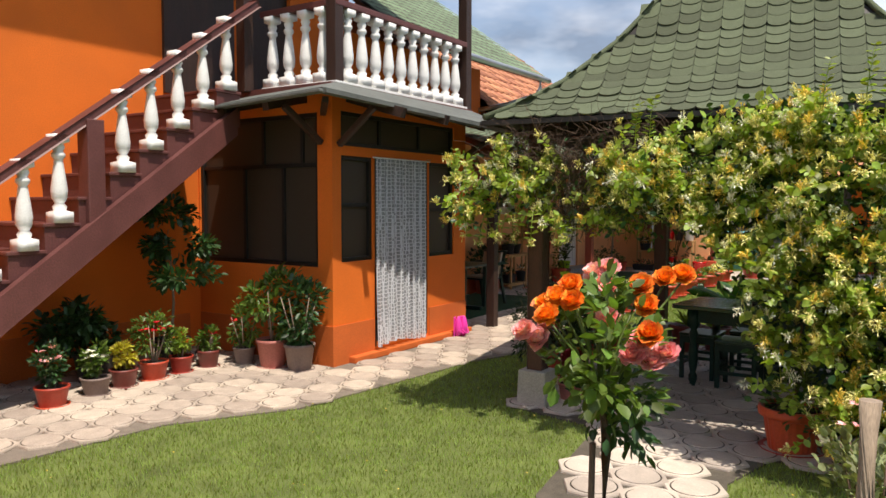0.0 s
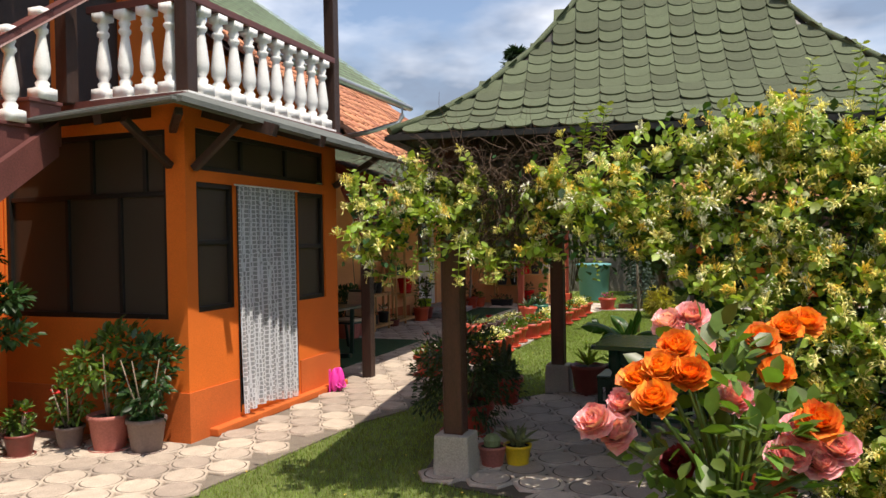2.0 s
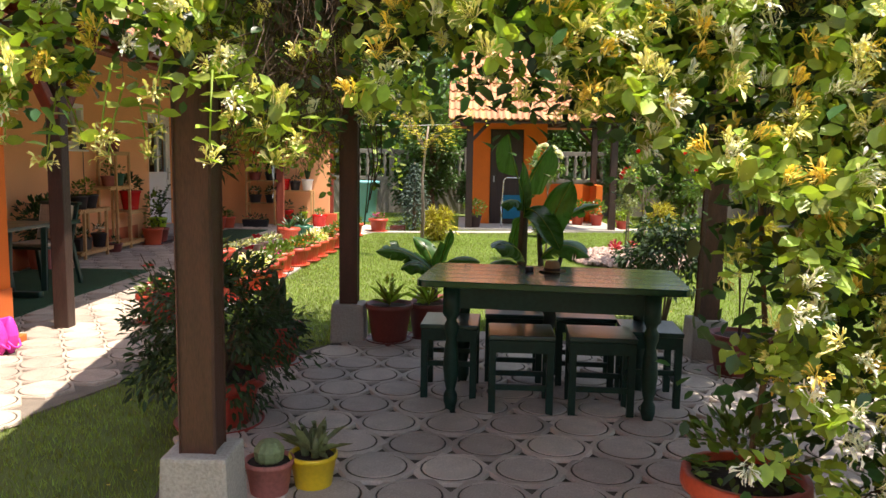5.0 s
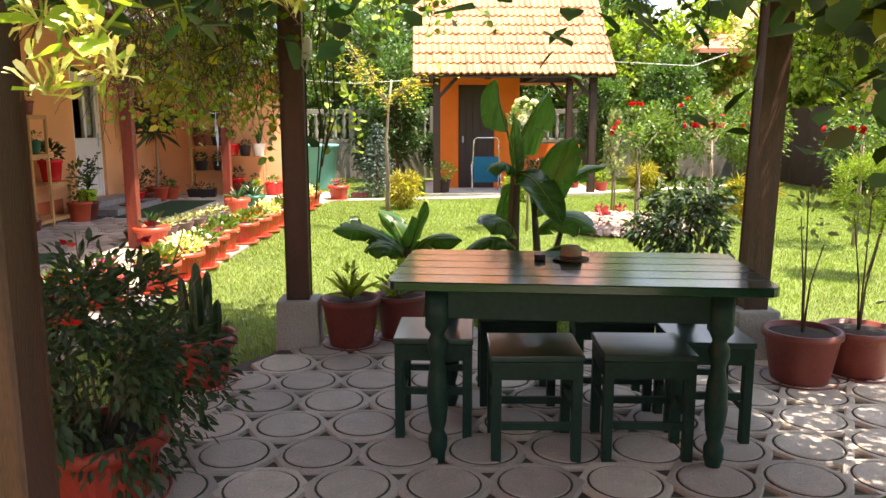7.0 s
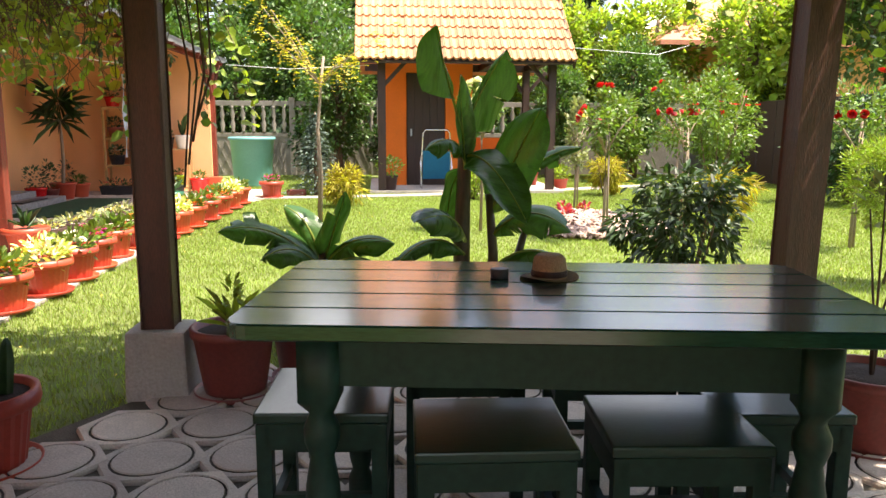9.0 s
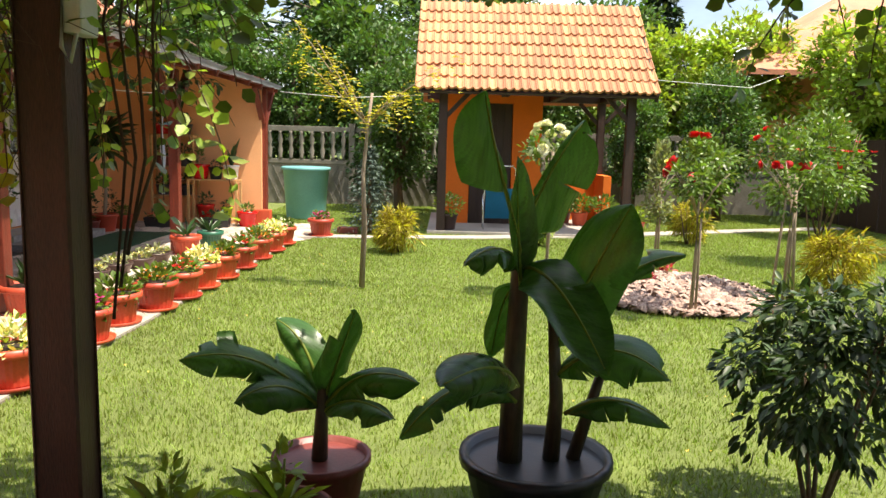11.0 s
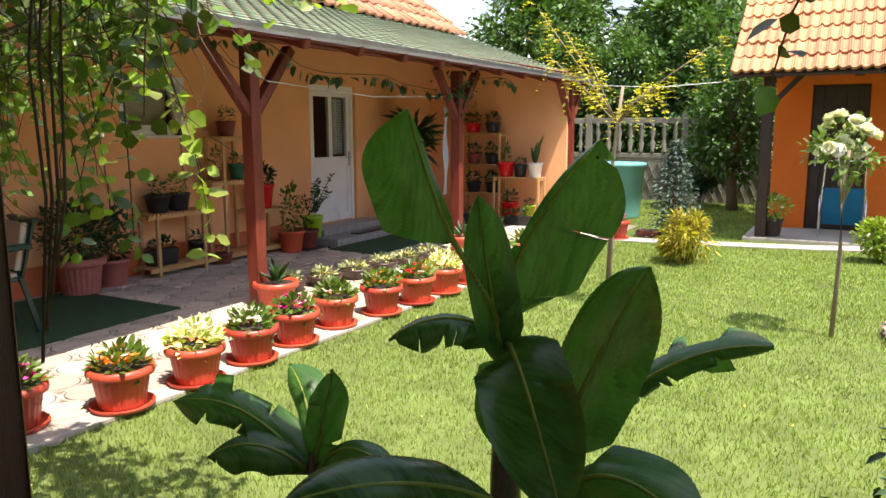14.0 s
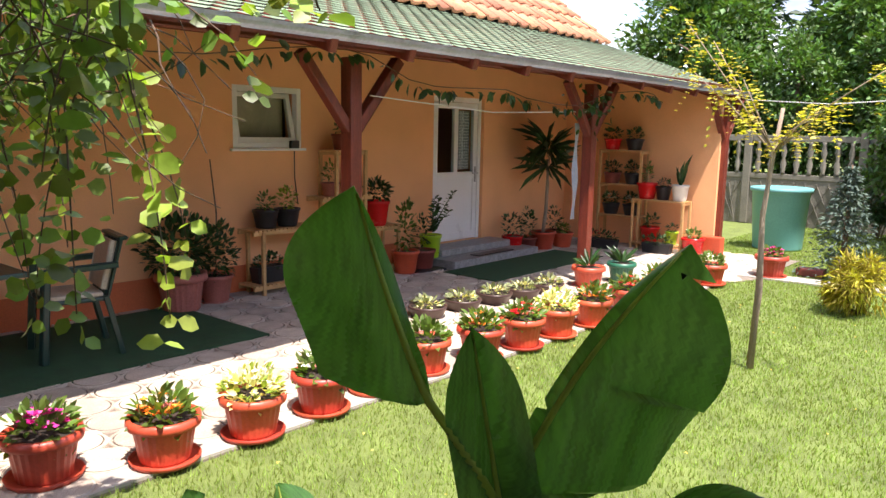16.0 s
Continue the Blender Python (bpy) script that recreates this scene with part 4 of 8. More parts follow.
# ---- climbing plants ----
def twigs(name, n, rg, lo, hi, length, mat, parent, r=0.004, droop=0.3, bend=0.35):
    """Thin crooked twigs starting in a box."""
    vs, fs = [], []
    for _ in range(n):
        p = rg.uniform(lo, hi)
        d = rg.normal(0, 1, 3)
        d[2] -= droop
        d /= np.linalg.norm(d)
        L = length * rg.uniform(0.5, 1.4)
        base = None
        for k in range(6):
            side = np.cross(d, (0.3, 0.5, 0.8))
            side /= max(np.linalg.norm(side), 1e-6)
            up = np.cross(d, side)
            rr = r * (1 - 0.13 * k)
            ring = [p + side * rr, p - side * 0.5 * rr + up * 0.87 * rr, p - side * 0.5 * rr - up * 0.87 * rr]
            k0 = len(vs)
            vs += [tuple(q) for q in ring]
            if base is not None:
                for j in range(3):
                    fs.append((base + j, base + (j + 1) % 3, k0 + (j + 1) % 3, k0 + j))
            base = k0
            d = d + rg.normal(0, bend, 3)
            d[2] -= droop * 0.25
            d /= np.linalg.norm(d)
            p = p + d * L / 5
    return tagged(raw(name, vs, fs, mat, parent), kind="stuff")


HX = np.array([-3.62, -3.3, -3.0, -2.75, -2.55, -2.4, -2.1, -1.8, -1.5, -1.3, -1.1, -0.6, 0.45])
HB = np.array([1.68, 1.44, 1.66, 1.48, 1.42, 1.58, 1.56, 1.62, 1.40, 0.95, 0.45, 0.10, 0.10])
HT = np.array([2.05, 2.16, 2.06, 2.10, 2.16, 2.12, 2.26, 2.27, 2.28, 2.30, 2.31, 2.28, 2.25])
hs = thing("honeysuckle", "honeysuckle climber in full yellow and white bloom on the pavilion front", "climbing plant")
rh = np.random.default_rng(21)
cx, cz, cy = [], [], []
while len(cx) < 400:
    x = rh.uniform(-3.6, 0.45)
    lo, hi = np.interp(x, HX, HB), np.interp(x, HX, HT)
    z = rh.uniform(0.05, 2.35)
    if lo + 0.05 < z < hi - 0.02 and rh.uniform() < (0.5 if x < -2.3 else 0.66 if x < -1.75 else 1.0):
        cx.append(x), cz.append(z)
        cy.append(4.95 + rh.normal(0, 0.12) + (0.10 if x < -2.2 else 0.0) - 0.10 * math.sin(z * 2.2) + 0.04 * (x + 1.5))
C = np.stack([cx, cy, cz], axis=1)


def sprays(n, k, step, spots, droop):
    """n leafy shoots of k leaf pairs each: places and ways of the leaves, and the shoots' tips."""
    q, w, tip = [], [], []
    for _ in range(n):
        p = spots[rh.integers(0, len(spots))] + rh.normal(0, 0.055, 3)
        d = rh.normal(0, 0.7, 3) + np.array((0, -0.75, droop))
        d /= np.linalg.norm(d)
        for m in range(k):
            side = np.cross(d, rh.normal(0, 1, 3))
            side /= np.linalg.norm(side)
            q += [p, p]
            w += [side + d * 0.5, -side + d * 0.5]
            p = p + d * step
            d = d + np.array((0, 0, -0.10)) + rh.normal(0, 0.12, 3)
            d /= np.linalg.norm(d)
        tip.append(p)
    return np.array(q), np.array(w), np.array(tip)


OVAL = LEAF_V * np.array((1, 1.35, 1))
q, w, tips_ = sprays(2300, 4, 0.032, C, 0.1)
scatter("leaves", q, w, 0.056, LEAF_Y, hs, rh, shape=(OVAL, LEAF_F), spread=0.2, up=np.tile(np.array([[0.15, -0.55, 0.8]]), (len(q), 1)))
# a darker leaf colour behind the shoots paints the deep shade inside the climber
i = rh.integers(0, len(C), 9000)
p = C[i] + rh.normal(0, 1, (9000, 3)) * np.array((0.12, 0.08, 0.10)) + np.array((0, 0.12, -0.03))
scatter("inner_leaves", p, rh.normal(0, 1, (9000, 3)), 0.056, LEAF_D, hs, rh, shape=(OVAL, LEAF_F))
HEAD_V = np.array([(0, 0.022, 0), (0, -0.022, 0.01), (0.55, 0.035, 0.03), (0.55, -0.035, 0.03), (0.80, 0.09, 0.08), (0.80, -0.09, 0.08), (1.02, 0.05, -0.06), (1.02, -0.05, -0.06),
                   (0.70, 0.0, -0.03), (0.98, 0.03, -0.24), (0.98, -0.03, -0.24)], dtype=np.float32)
HEAD_F = np.array([(0, 1, 3), (0, 3, 2), (2, 3, 5), (2, 5, 4), (4, 5, 7), (4, 7, 6), (8, 10, 9), (2, 8, 3), (0, 8, 1)])


def heads(nm, mat, spots, size=0.046, k=22):
    """Whorls of trumpet flowers, one head at each spot."""
    m = len(spots)
    q = np.repeat(spots, k, axis=0) + rh.normal(0, 0.008, (m * k, 3))
    lead = rh.normal(0, 0.35, (m, 3)) + np.array((0, -0.5, 0.55))
    dd = rh.normal(0, 0.50, (m * k, 3)) + np.repeat(lead, k, axis=0)
    tagged(scatter(nm, q, dd, size, mat, hs, rh, shape=(HEAD_V, HEAD_F), spread=0.1), kind="stuff")


pick = rh.permutation(len(tips_))
bunch = tips_[pick[:1500]] + np.array((0, -0.03, 0.01))
heads("cream_bloom", P_CREAM, bunch[:740])
heads("yellow_bloom", P_YELLOW, bunch[740:1120])
heads("white_bloom", P_WHITE, bunch[1120:1500])
# loose strands hanging below the mass, with a head at the end of each
ends = []
for n in range(30):
    x = rh.uniform(-3.5, -1.35) if n < 20 else rh.uniform(-1.3, 0.2)
    z0 = np.interp(x, HX, HB) + 0.10
    L = rh.uniform(0.10, 0.26) if x < -2.6 else rh.uniform(0.08, 0.17)
    y0 = 4.98 + rh.normal(0, 0.07)
    p0 = Vector((x, y0, z0))
    sw = Vector((rh.normal(0, 0.06), -0.05, 0))
    pts = [p0, p0 + sw * 0.6 + Vector((0, 0, -L * 0.5)), p0 + sw + Vector((0, 0, -L))]
    part("strand", tube(bmesh.new(), pts, 0.0035, 0.002, 5), LEAF_Y, hs)
    t = np.linspace(0.1, 1, max(3, int(L / 0.04)))[:, None]
    line = np.array(pts[0]) * (1 - t) + np.array(pts[2]) * t
    a = rh.uniform(0, 6.28, len(line))
    way = np.stack([np.cos(a), np.sin(a), np.full(len(a), 0.1)], axis=1)
    tagged(scatter("strand_foliage", np.concatenate([line, line]), np.concatenate([way, -way * np.array((1, 1, -1))]), 0.055, LEAF_Y, hs, rh, shape=(OVAL, LEAF_F), spread=0.15), kind="stuff")
    ends.append(np.array(pts[2]))
heads("strand_bloom", P_CREAM, np.array(ends), 0.044, 18)
twigs("dry_tangle", 520, rh, (-3.3, 5.0, 1.96), (-1.9, 5.35, 2.25), 0.34, TWIG, hs, 0.0032, droop=0.05, bend=0.5)
twigs("stem_tangle", 60, rh, (-0.9, 4.9, 0.1), (0.3, 5.1, 1.6), 0.32, TWIG, hs, 0.006, droop=-0.4)
twigs("hanging_tangle", 360, rh, (-2.80, 5.05, 1.62), (-2.52, 5.35, 2.15), 0.24, TWIG, hs, 0.0028, droop=0.9)
# long fresh shoots
for x, z0, h in ((-2.1, 2.2, 0.16), (-0.95, 2.25, 0.30), (-0.72, 2.25, 0.36), (-2.0, 2.2, 0.2), (-0.62, 2.2, 0.3), (-3.1, 2.05, 0.16)):
    bm = bmesh.new()
    tube(bm, [(x, 4.9, z0 - 0.1), (x + 0.02, 4.86, z0 + h * 0.5), (x + 0.05, 4.84, z0 + h)], 0.004, 0.002, 5)
    part("shoot", bm, LEAF_Y, hs)
    t = np.linspace(0, 1, 12)
    pts = np.stack([x + 0.05 * t, 4.88 - 0.04 * t, z0 - 0.05 + (h + 0.06) * t], axis=1).repeat(2, axis=0)
    dd = np.tile(np.array([[1, -0.3, 0.4], [-1, -0.3, 0.4]]), (12, 1)).astype(float)
    scatter("shoot_leaves", pts, dd, 0.045, LEAF_Y, hs, rh, spread=0.2)

# trumpet vine with large leaves on the pavilion's far side
tv = thing("garden_vine", "green broad-leaved vine hanging from the pavilion eave", "climbing plant")
rv = np.random.default_rng(4)


def hang(n_cl, n, lo, hi, size, mat, nm, spread=0.11):
    c = rv.uniform(lo, hi, (n_cl, 3))
    i = rv.integers(0, n_cl, n)
    pp = c[i] + rv.normal(0, spread, (n, 3))
    dd = rv.normal(0, 0.7, (n, 3)) + np.array((0.2, 0.0, -0.6))
    return scatter(nm, pp, dd, size, mat, tv, rv, spread=0.3, up=rv.normal(0, 0.6, (n, 3)) + np.array((0.3, -0.3, 0.6)))


HEART = LEAF_V * np.array((1, 1.6, 1))


def trail(p0, L, sway, size, mat, step=0.042):
    """One drooping vine shoot with broad leaves set along it by turns."""
    p0 = np.array(p0, float)
    t = np.linspace(0, 1, max(4, int(L / step)))[:, None]
    line = p0 + np.array((sway[0], sway[1], 0)) * np.sin(t * 1.4) + np.array((0, 0, -L)) * t ** 1.25
    part("shoot", tube(bmesh.new(), [tuple(v) for v in line[::2]], 0.004, 0.0018, 5), TWIG, tv)
    a = np.arange(len(line)) * 2.4 + rv.uniform(0, 6)
    d = np.stack([np.cos(a), np.sin(a), np.full(len(a), -0.35)], axis=1)
    pp, dd = line + d * 0.02, d
    if size < 0.07:
        pp, dd = np.concatenate([pp, pp]), np.concatenate([dd, -d * np.array((1, 1, -1))])
    tagged(scatter("foliage", pp, dd, size, mat, tv, rv, shape=(HEART, LEAF_F), spread=0.35, up=rv.normal(0, 0.45, (len(pp), 3)) + np.array((0.5, -0.5, 0.6))), kind="stuff")


for n in range(30):
    far = rv.uniform() < 0.35
    trail((rv.uniform(-4.0, -2.85), rv.uniform(8.85, 9.35), rv.uniform(1.95, 2.35)), rv.uniform(0.2, 0.45) + 0.45 * far, rv.normal(0, 0.22, 2), rv.uniform(0.055, 0.078), LEAF if n % 3 else LEAF_Y)
for n in range(18):
    trail((rv.uniform(-2.8, -1.9), rv.uniform(8.95, 9.4), rv.uniform(2.15, 2.36)), rv.uniform(0.10, 0.34), rv.normal(0, 0.2, 2), 0.058, LEAF_Y if n % 2 else LEAF)
for n in range(24):
    trail((rv.uniform(-3.9, -3.12), rv.uniform(7.9, 8.8), rv.uniform(1.7, 2.3)), rv.uniform(0.2, 0.55), rv.normal(0, 0.22, 2), rv.uniform(0.04, 0.055), LEAF_Y if n % 3 else LEAF_GOLD)
for n in range(44):
    trail((rv.uniform(-0.15, 0.65), rv.uniform(7.5, 9.0), rv.uniform(1.9, 2.35)), rv.uniform(0.25, 0.70), rv.normal(0, 0.2, 2), rv.uniform(0.042, 0.058), LEAF_Y if n % 3 else LEAF)
for n in range(14):
    trail((rv.uniform(-1.1, -0.40), rv.uniform(8.6, 9.1), rv.uniform(2.05, 2.3)), rv.uniform(0.12, 0.42), rv.normal(0, 0.16, 2), 0.052, LEAF)
hang(16, 420, (-3.55, 5.7, 1.90), (-3.15, 7.4, 2.25), 0.05, LEAF, "side_leaves")
hang(60, 1500, (-3.95, 8.0, 1.45), (-3.15, 8.9, 2.25), 0.048, LEAF_Y, "tangle_leaves", 0.08)
hang(44, 700, (-4.0, 8.95, 1.75), (-3.0, 9.35, 2.3), 0.065, LEAF, "corner_leaves", 0.09)
hang(50, 1300, (-0.1, 7.6, 1.5), (0.6, 8.9, 2.3), 0.048, LEAF_Y, "right_leaves", 0.08)
# vine over the right eave, thickened with added leaves to keep sun off the paving
hang(200, 12000, (-0.05, 5.5, 2.10), (1.0, 8.9, 2.40), 0.065, LEAF, "overhang_leaves")
twigs("twig_tangle", 90, rv, (-3.6, 8.75, 1.8), (-2.75, 9.3, 2.35), 0.6, TWIG, tv, 0.0035, droop=0.5)
twigs("side_tangle", 560, rv, (-3.95, 7.9, 1.6), (-3.12, 8.8, 2.3), 0.36, TWIG, tv, 0.003, droop=0.8)
twigs("beam_tangle", 160, rv, (-3.5, 5.8, 1.95), (-3.15, 7.9, 2.3), 0.26, TWIG, tv, 0.003, droop=0.4)
twigs("right_tangle", 320, rv, (-0.1, 7.3, 1.75), (0.5, 8.8, 2.3), 0.30, TWIG, tv, 0.003, droop=0.7)
for k in range(4):
    bm = bmesh.new()
    pts = [(-2.92 + 0.02 * k, 8.72 + 0.01 * k, 0.9 + 0.1 * k), (-2.88 + 0.03 * k, 8.75, 1.4), (-2.95 + 0.05 * k, 8.78, 1.8), (-2.86 + 0.03 * k, 8.8, 2.3)]
    tube(bm, pts, 0.006, 0.004, 5)
    part("climbing_stem", bm, TWIG, tv)
# garland of leaves under the porch eave
gl = thing("porch_vine", "thin vine with heart-shaped leaves along the porch beam", "climbing plant")
t = np.sort(rv.uniform(0, 1, 150))
gx = -5.15 + 0.1 * np.sin(t * 30)
gy = 10.2 + 7.5 * t
gz = 2.12 - 0.05 * np.sin(t * 21) + 0.10 * np.sin(t * 8)
pts = np.stack([gx, gy, gz], axis=1)
scatter("leaves", pts, rv.normal(0, 0.5, (150, 3)) + np.array((0.3, 0, -0.9)), 0.10, LEAF_D, gl, rv, spread=0.2)
bm = bmesh.new()
tube(bm, [tuple(q + np.array((0, 0, 0.03))) for q in pts[::6]], 0.004, 0.004, 5)
part("stem", bm, TWIG, gl)
q = np.array((-5.25, 15.9, 2.0)) + rv.normal(0, 0.13, (60, 3))
tagged(scatter("tuft", q, rv.normal(0, 1, (60, 3)), 0.09, LEAF_D, gl, rv), kind="stuff")

# ---- table and stools ----
tb = thing("garden_table", "dark green enamelled wooden table with turned legs", "table", (-1.62, 7.13, 0), -7.2)
for k in range(5):
    y0 = -0.39 + k * 0.156
    bm = boxes((-0.735, 0.735, y0 + 0.002, y0 + 0.154, 0.725, 0.762))
    if k in (0, 4):
        yo = -0.388 if k == 0 else 0.388
        corner = [e for e in bm.edges if all(abs(v.co.y - yo) < 0.01 for v in e.verts) and abs(e.verts[0].co.z - e.verts[1].co.z) > 0.02]
        bmesh.ops.bevel(bm, geom=corner, offset=0.055, segments=4, affect="EDGES", profile=0.5)
    bmesh.ops.bevel(bm, geom=[e for e in bm.edges if e.calc_face_angle(0) > 0.6], offset=0.004, segments=1, affect="EDGES")
    part("tabletop_board", bm, GREENWOOD, tb)
for s in ((-0.54, 0.54, -0.30, -0.27), (-0.54, 0.54, 0.27, 0.30), (-0.56, -0.54, -0.27, 0.27), (0.54, 0.56, -0.27, 0.27)):
    part("apron", boxes((*s, 0.60, 0.725)), GREENLEG, tb)
TL = [(r * 0.98, z) for r, z in [(0.034, 0), (0.030, 0.03), (0.040, 0.06), (0.040, 0.10), (0.026, 0.13), (0.036, 0.17), (0.046, 0.26), (0.040, 0.36), (0.028, 0.43), (0.042, 0.47), (0.042, 0.50), (0.028, 0.53), (0.045, 0.57), (0.045, 0.725)]]
for x in (-0.545, 0.545):
    for y in (-0.285, 0.285):
        part("leg", lathe(bmesh.new(), TL, 14, (x, y, 0), square=(12, 13)), GREENLEG, tb)


def stool(x, y, rz):
    st = thing("stool", "dark green enamelled wooden stool by the table", "stool", (x, y, 0), rz, "stools round the table")
    part("seat", boxes((-0.185, 0.185, -0.17, 0.17, 0.435, 0.462), bevel=0.006), SEATWOOD, st)
    for s in ((-0.165, 0.165, -0.165, -0.145), (-0.165, 0.165, 0.145, 0.165), (-0.18, -0.162, -0.14, 0.14), (0.162, 0.18, -0.14, 0.14)):
        part("apron", boxes((*s, 0.365, 0.433)), GREENLEG, st)
    for sx in (-1, 1):
        for sy in (-1, 1):
            part("leg", boxes((sx * 0.16 - 0.02, sx * 0.16 + 0.02, sy * 0.145 - 0.02, sy * 0.145 + 0.02, 0.0, 0.432), bevel=0.004), GREENLEG, st)
    for s in ((-0.14, 0.14, -0.155, -0.135, 0.15, 0.18), (-0.14, 0.14, 0.135, 0.155, 0.15, 0.18), (-0.17, -0.15, -0.125, 0.125, 0.21, 0.24), (0.15, 0.17, -0.125, 0.125, 0.21, 0.24)):
        part("stretcher", boxes(s), GREENLEG, st)
    return st


s0 = stool(-1.80, 7.0, -2)
for x, y, r in ((-1.35, 6.99, -4), (-2.20, 7.27, 86), (-1.03, 7.17, -95), (-1.80, 7.60, 178), (-1.35, 7.53, 174)):
    copy_thing(s0, pose(x, y, 0, 0, 0, r))

hat = thing("straw_hat", "small straw hat lying on the green table", "hat", (-1.60, 7.27, 0.762), 20)
hat.scale = (0.50, 0.50, 0.75)
part("crown", lathe(bmesh.new(), [(0.098, 0.006), (0.094, 0.035), (0.086, 0.075), (0.066, 0.088), (0.02, 0.082)], 22), STRAW, hat)
bm = bmesh.new()
ring = []
for k in range(28):
    a = 2 * math.pi * k / 28
    wv = 0.006 + 0.008 * math.sin(2 * a + 1)
    ring.append((bm.verts.new((0.096 * math.cos(a), 0.096 * math.sin(a), 0.006)), bm.verts.new((0.165 * math.cos(a), 0.150 * math.sin(a), max(0.003, wv)))))
for k in range(28):
    a, c = ring[k], ring[(k + 1) % 28]
    bm.faces.new((a[0], a[1], c[1], c[0]))
bmesh.ops.solidify(bm, geom=bm.faces[:], thickness=0.003)
part("brim", bm, STRAW, hat)
part("band", lathe(bmesh.new(), [(0.099, 0.010), (0.097, 0.032)], 22), DARKWOOD, hat, "dark hat band")
ash = thing("ashtray", "small black round tin on the table", "tin", (-1.735, 7.285, 0.762))
ash.scale = (0.7, 0.7, 0.8)
part("tin_body", lathe(bmesh.new(), [(0.034, 0), (0.036, 0.004), (0.036, 0.03), (0.030, 0.032)], 18), BLACKPOT, ash)


# ---- potted plants ----
def pot_mesh(bm, r, h, style):
    if style == "flower":
        lathe(bm, [(r * 0.66, 0.0), (r * 0.70, 0.012), (r * 0.86, h * 0.78)], 48, ribs=0.025)
        lathe(bm, [(r * 0.88, h * 0.77), (r, h * 0.80), (r * 1.02, h * 0.86), (r, h), (r * 0.88, h), (r * 0.84, h * 0.88)], 32)
    elif style == "bowl":
        lathe(bm, [(r * 0.72, 0), (r * 0.80, h * 0.3), (r * 0.96, h * 0.82), (r, h * 0.86), (r, h), (r * 0.9, h), (r * 0.88, h * 0.8)], 28)
    else:
        lathe(bm, [(r * 0.70, 0), (r * 0.74, h * 0.1), (r * 0.93, h * 0.86), (r, h * 0.88), (r, h), (r * 0.9, h), (r * 0.88, h * 0.9)], 24)
    return bm


def pot(x, y, r, h, mat, label, z=0.0, style="plain", saucer=None, name="plant_pot", group=""):
    p = thing(name, label, "potted plant", (x, y, z), 0, group)
    h0 = 0.0
    if saucer:
        part("saucer", lathe(bmesh.new(), [(r * 0.80, 0.0), (r * 0.93, 0.006), (r * 0.98, 0.03), (r * 0.95, 0.03), (r * 0.88, 0.012)], 28), saucer, p)
        h0 = 0.012
    b = part("pot", pot_mesh(bmesh.new(), r, h, style), mat, p)
    b.location.z = h0
    s = part("soil", lathe(bmesh.new(), [(r * 0.86, h * 0.80), (r * 0.86, h * 0.91), (r * 0.4, h * 0.94)], 20), SOIL, p)
    s.location.z = h0
    return p


def tuft(p, rg, z, radii, n, size, mat, nm="leaves", hollow=0.3, lift=0.4):
    q, d = ball_points(n, rg, (0, 0, z), radii, hollow)
    return scatter(nm, q, d + np.array((0, 0, lift)), size, mat, p, rg)


def bloom(p, rg, z, radii, n, size, mat, nm="flowers", petals=7):
    q, d = ball_points(n, rg, (0, 0, z), radii, 0.75)
    q[:, 2] = np.maximum(q[:, 2], z)
    q = np.repeat(q, petals, axis=0)
    a = np.tile(np.arange(petals) * 2 * math.pi / petals, n)
    dd = np.stack([np.cos(a), np.sin(a), np.full_like(a, 0.35)], axis=1)
    return tagged(scatter(nm, q, dd, size, mat, p, rg, spread=0.18, shape=(DIAMOND_V, DIAMOND_F)), kind="stuff")


rp = np.random.default_rng(77)
ROW = [(-4.66, 9.62), (-4.42, 10.12), (-4.37, 10.63), (-4.38, 11.14), (-4.40, 11.62), (-4.43, 12.16), (-4.33, 12.68), (-4.28, 13.17), (-4.26, 13.66), (-4.22, 14.2), (-4.2, 14.86), (-4.18, 15.54), (-4.16, 16.2), (-4.16, 16.88), (-4.72, 9.05)]
KINDS = [("magenta", P_MAG), ("orange", P_ORANGE), ("cream", None), ("white", P_WHITE), ("magenta", P_MAG), ("green", None), ("orange", P_ORANGE), ("red", P_RED), ("cream", None), ("orange", P_ORANGE), ("red", P_RED), ("orange", P_ORANGE), ("cream", None), ("white", P_WHITE), ("red", P_RED)]
protos = {}
for n, ((x, y), (kind, petal)) in enumerate(zip(ROW, KINDS)):
    key = kind
    if key in protos:
        copy_thing(protos[key], pose(x, y, 0.016, 0, 0, 40 * n) @ Matrix.Diagonal((1, 1, 1, 1)))
        continue
    words = {"cream": "variegated cream leaves", "green": "plain green leaves"}.get(kind, kind + " flowers")
    p = pot(x, y, 0.185, 0.235, TERRA, "terracotta plastic flower pot on its saucer with " + words, 0.016, "flower", TERRA, "flower_pot", "flower pots along the porch")
    if kind == "cream":
        tuft(p, rp, 0.27, (0.17, 0.17, 0.13), 190, 0.055, P_CREAM, "pale_leaves")
        tuft(p, rp, 0.27, (0.16, 0.16, 0.12), 110, 0.055, LEAF_Y)
        bloom(p, rp, 0.31, (0.12, 0.12, 0.09), 12, 0.03, P_WHITE)
    else:
        tuft(p, rp, 0.25, (0.155, 0.155, 0.11), 210, 0.065, LEAF)
        if petal:
            bloom(p, rp, 0.29, (0.12, 0.12, 0.075), 17 if kind != "magenta" else 26, 0.032, petal)
    protos[key] = p

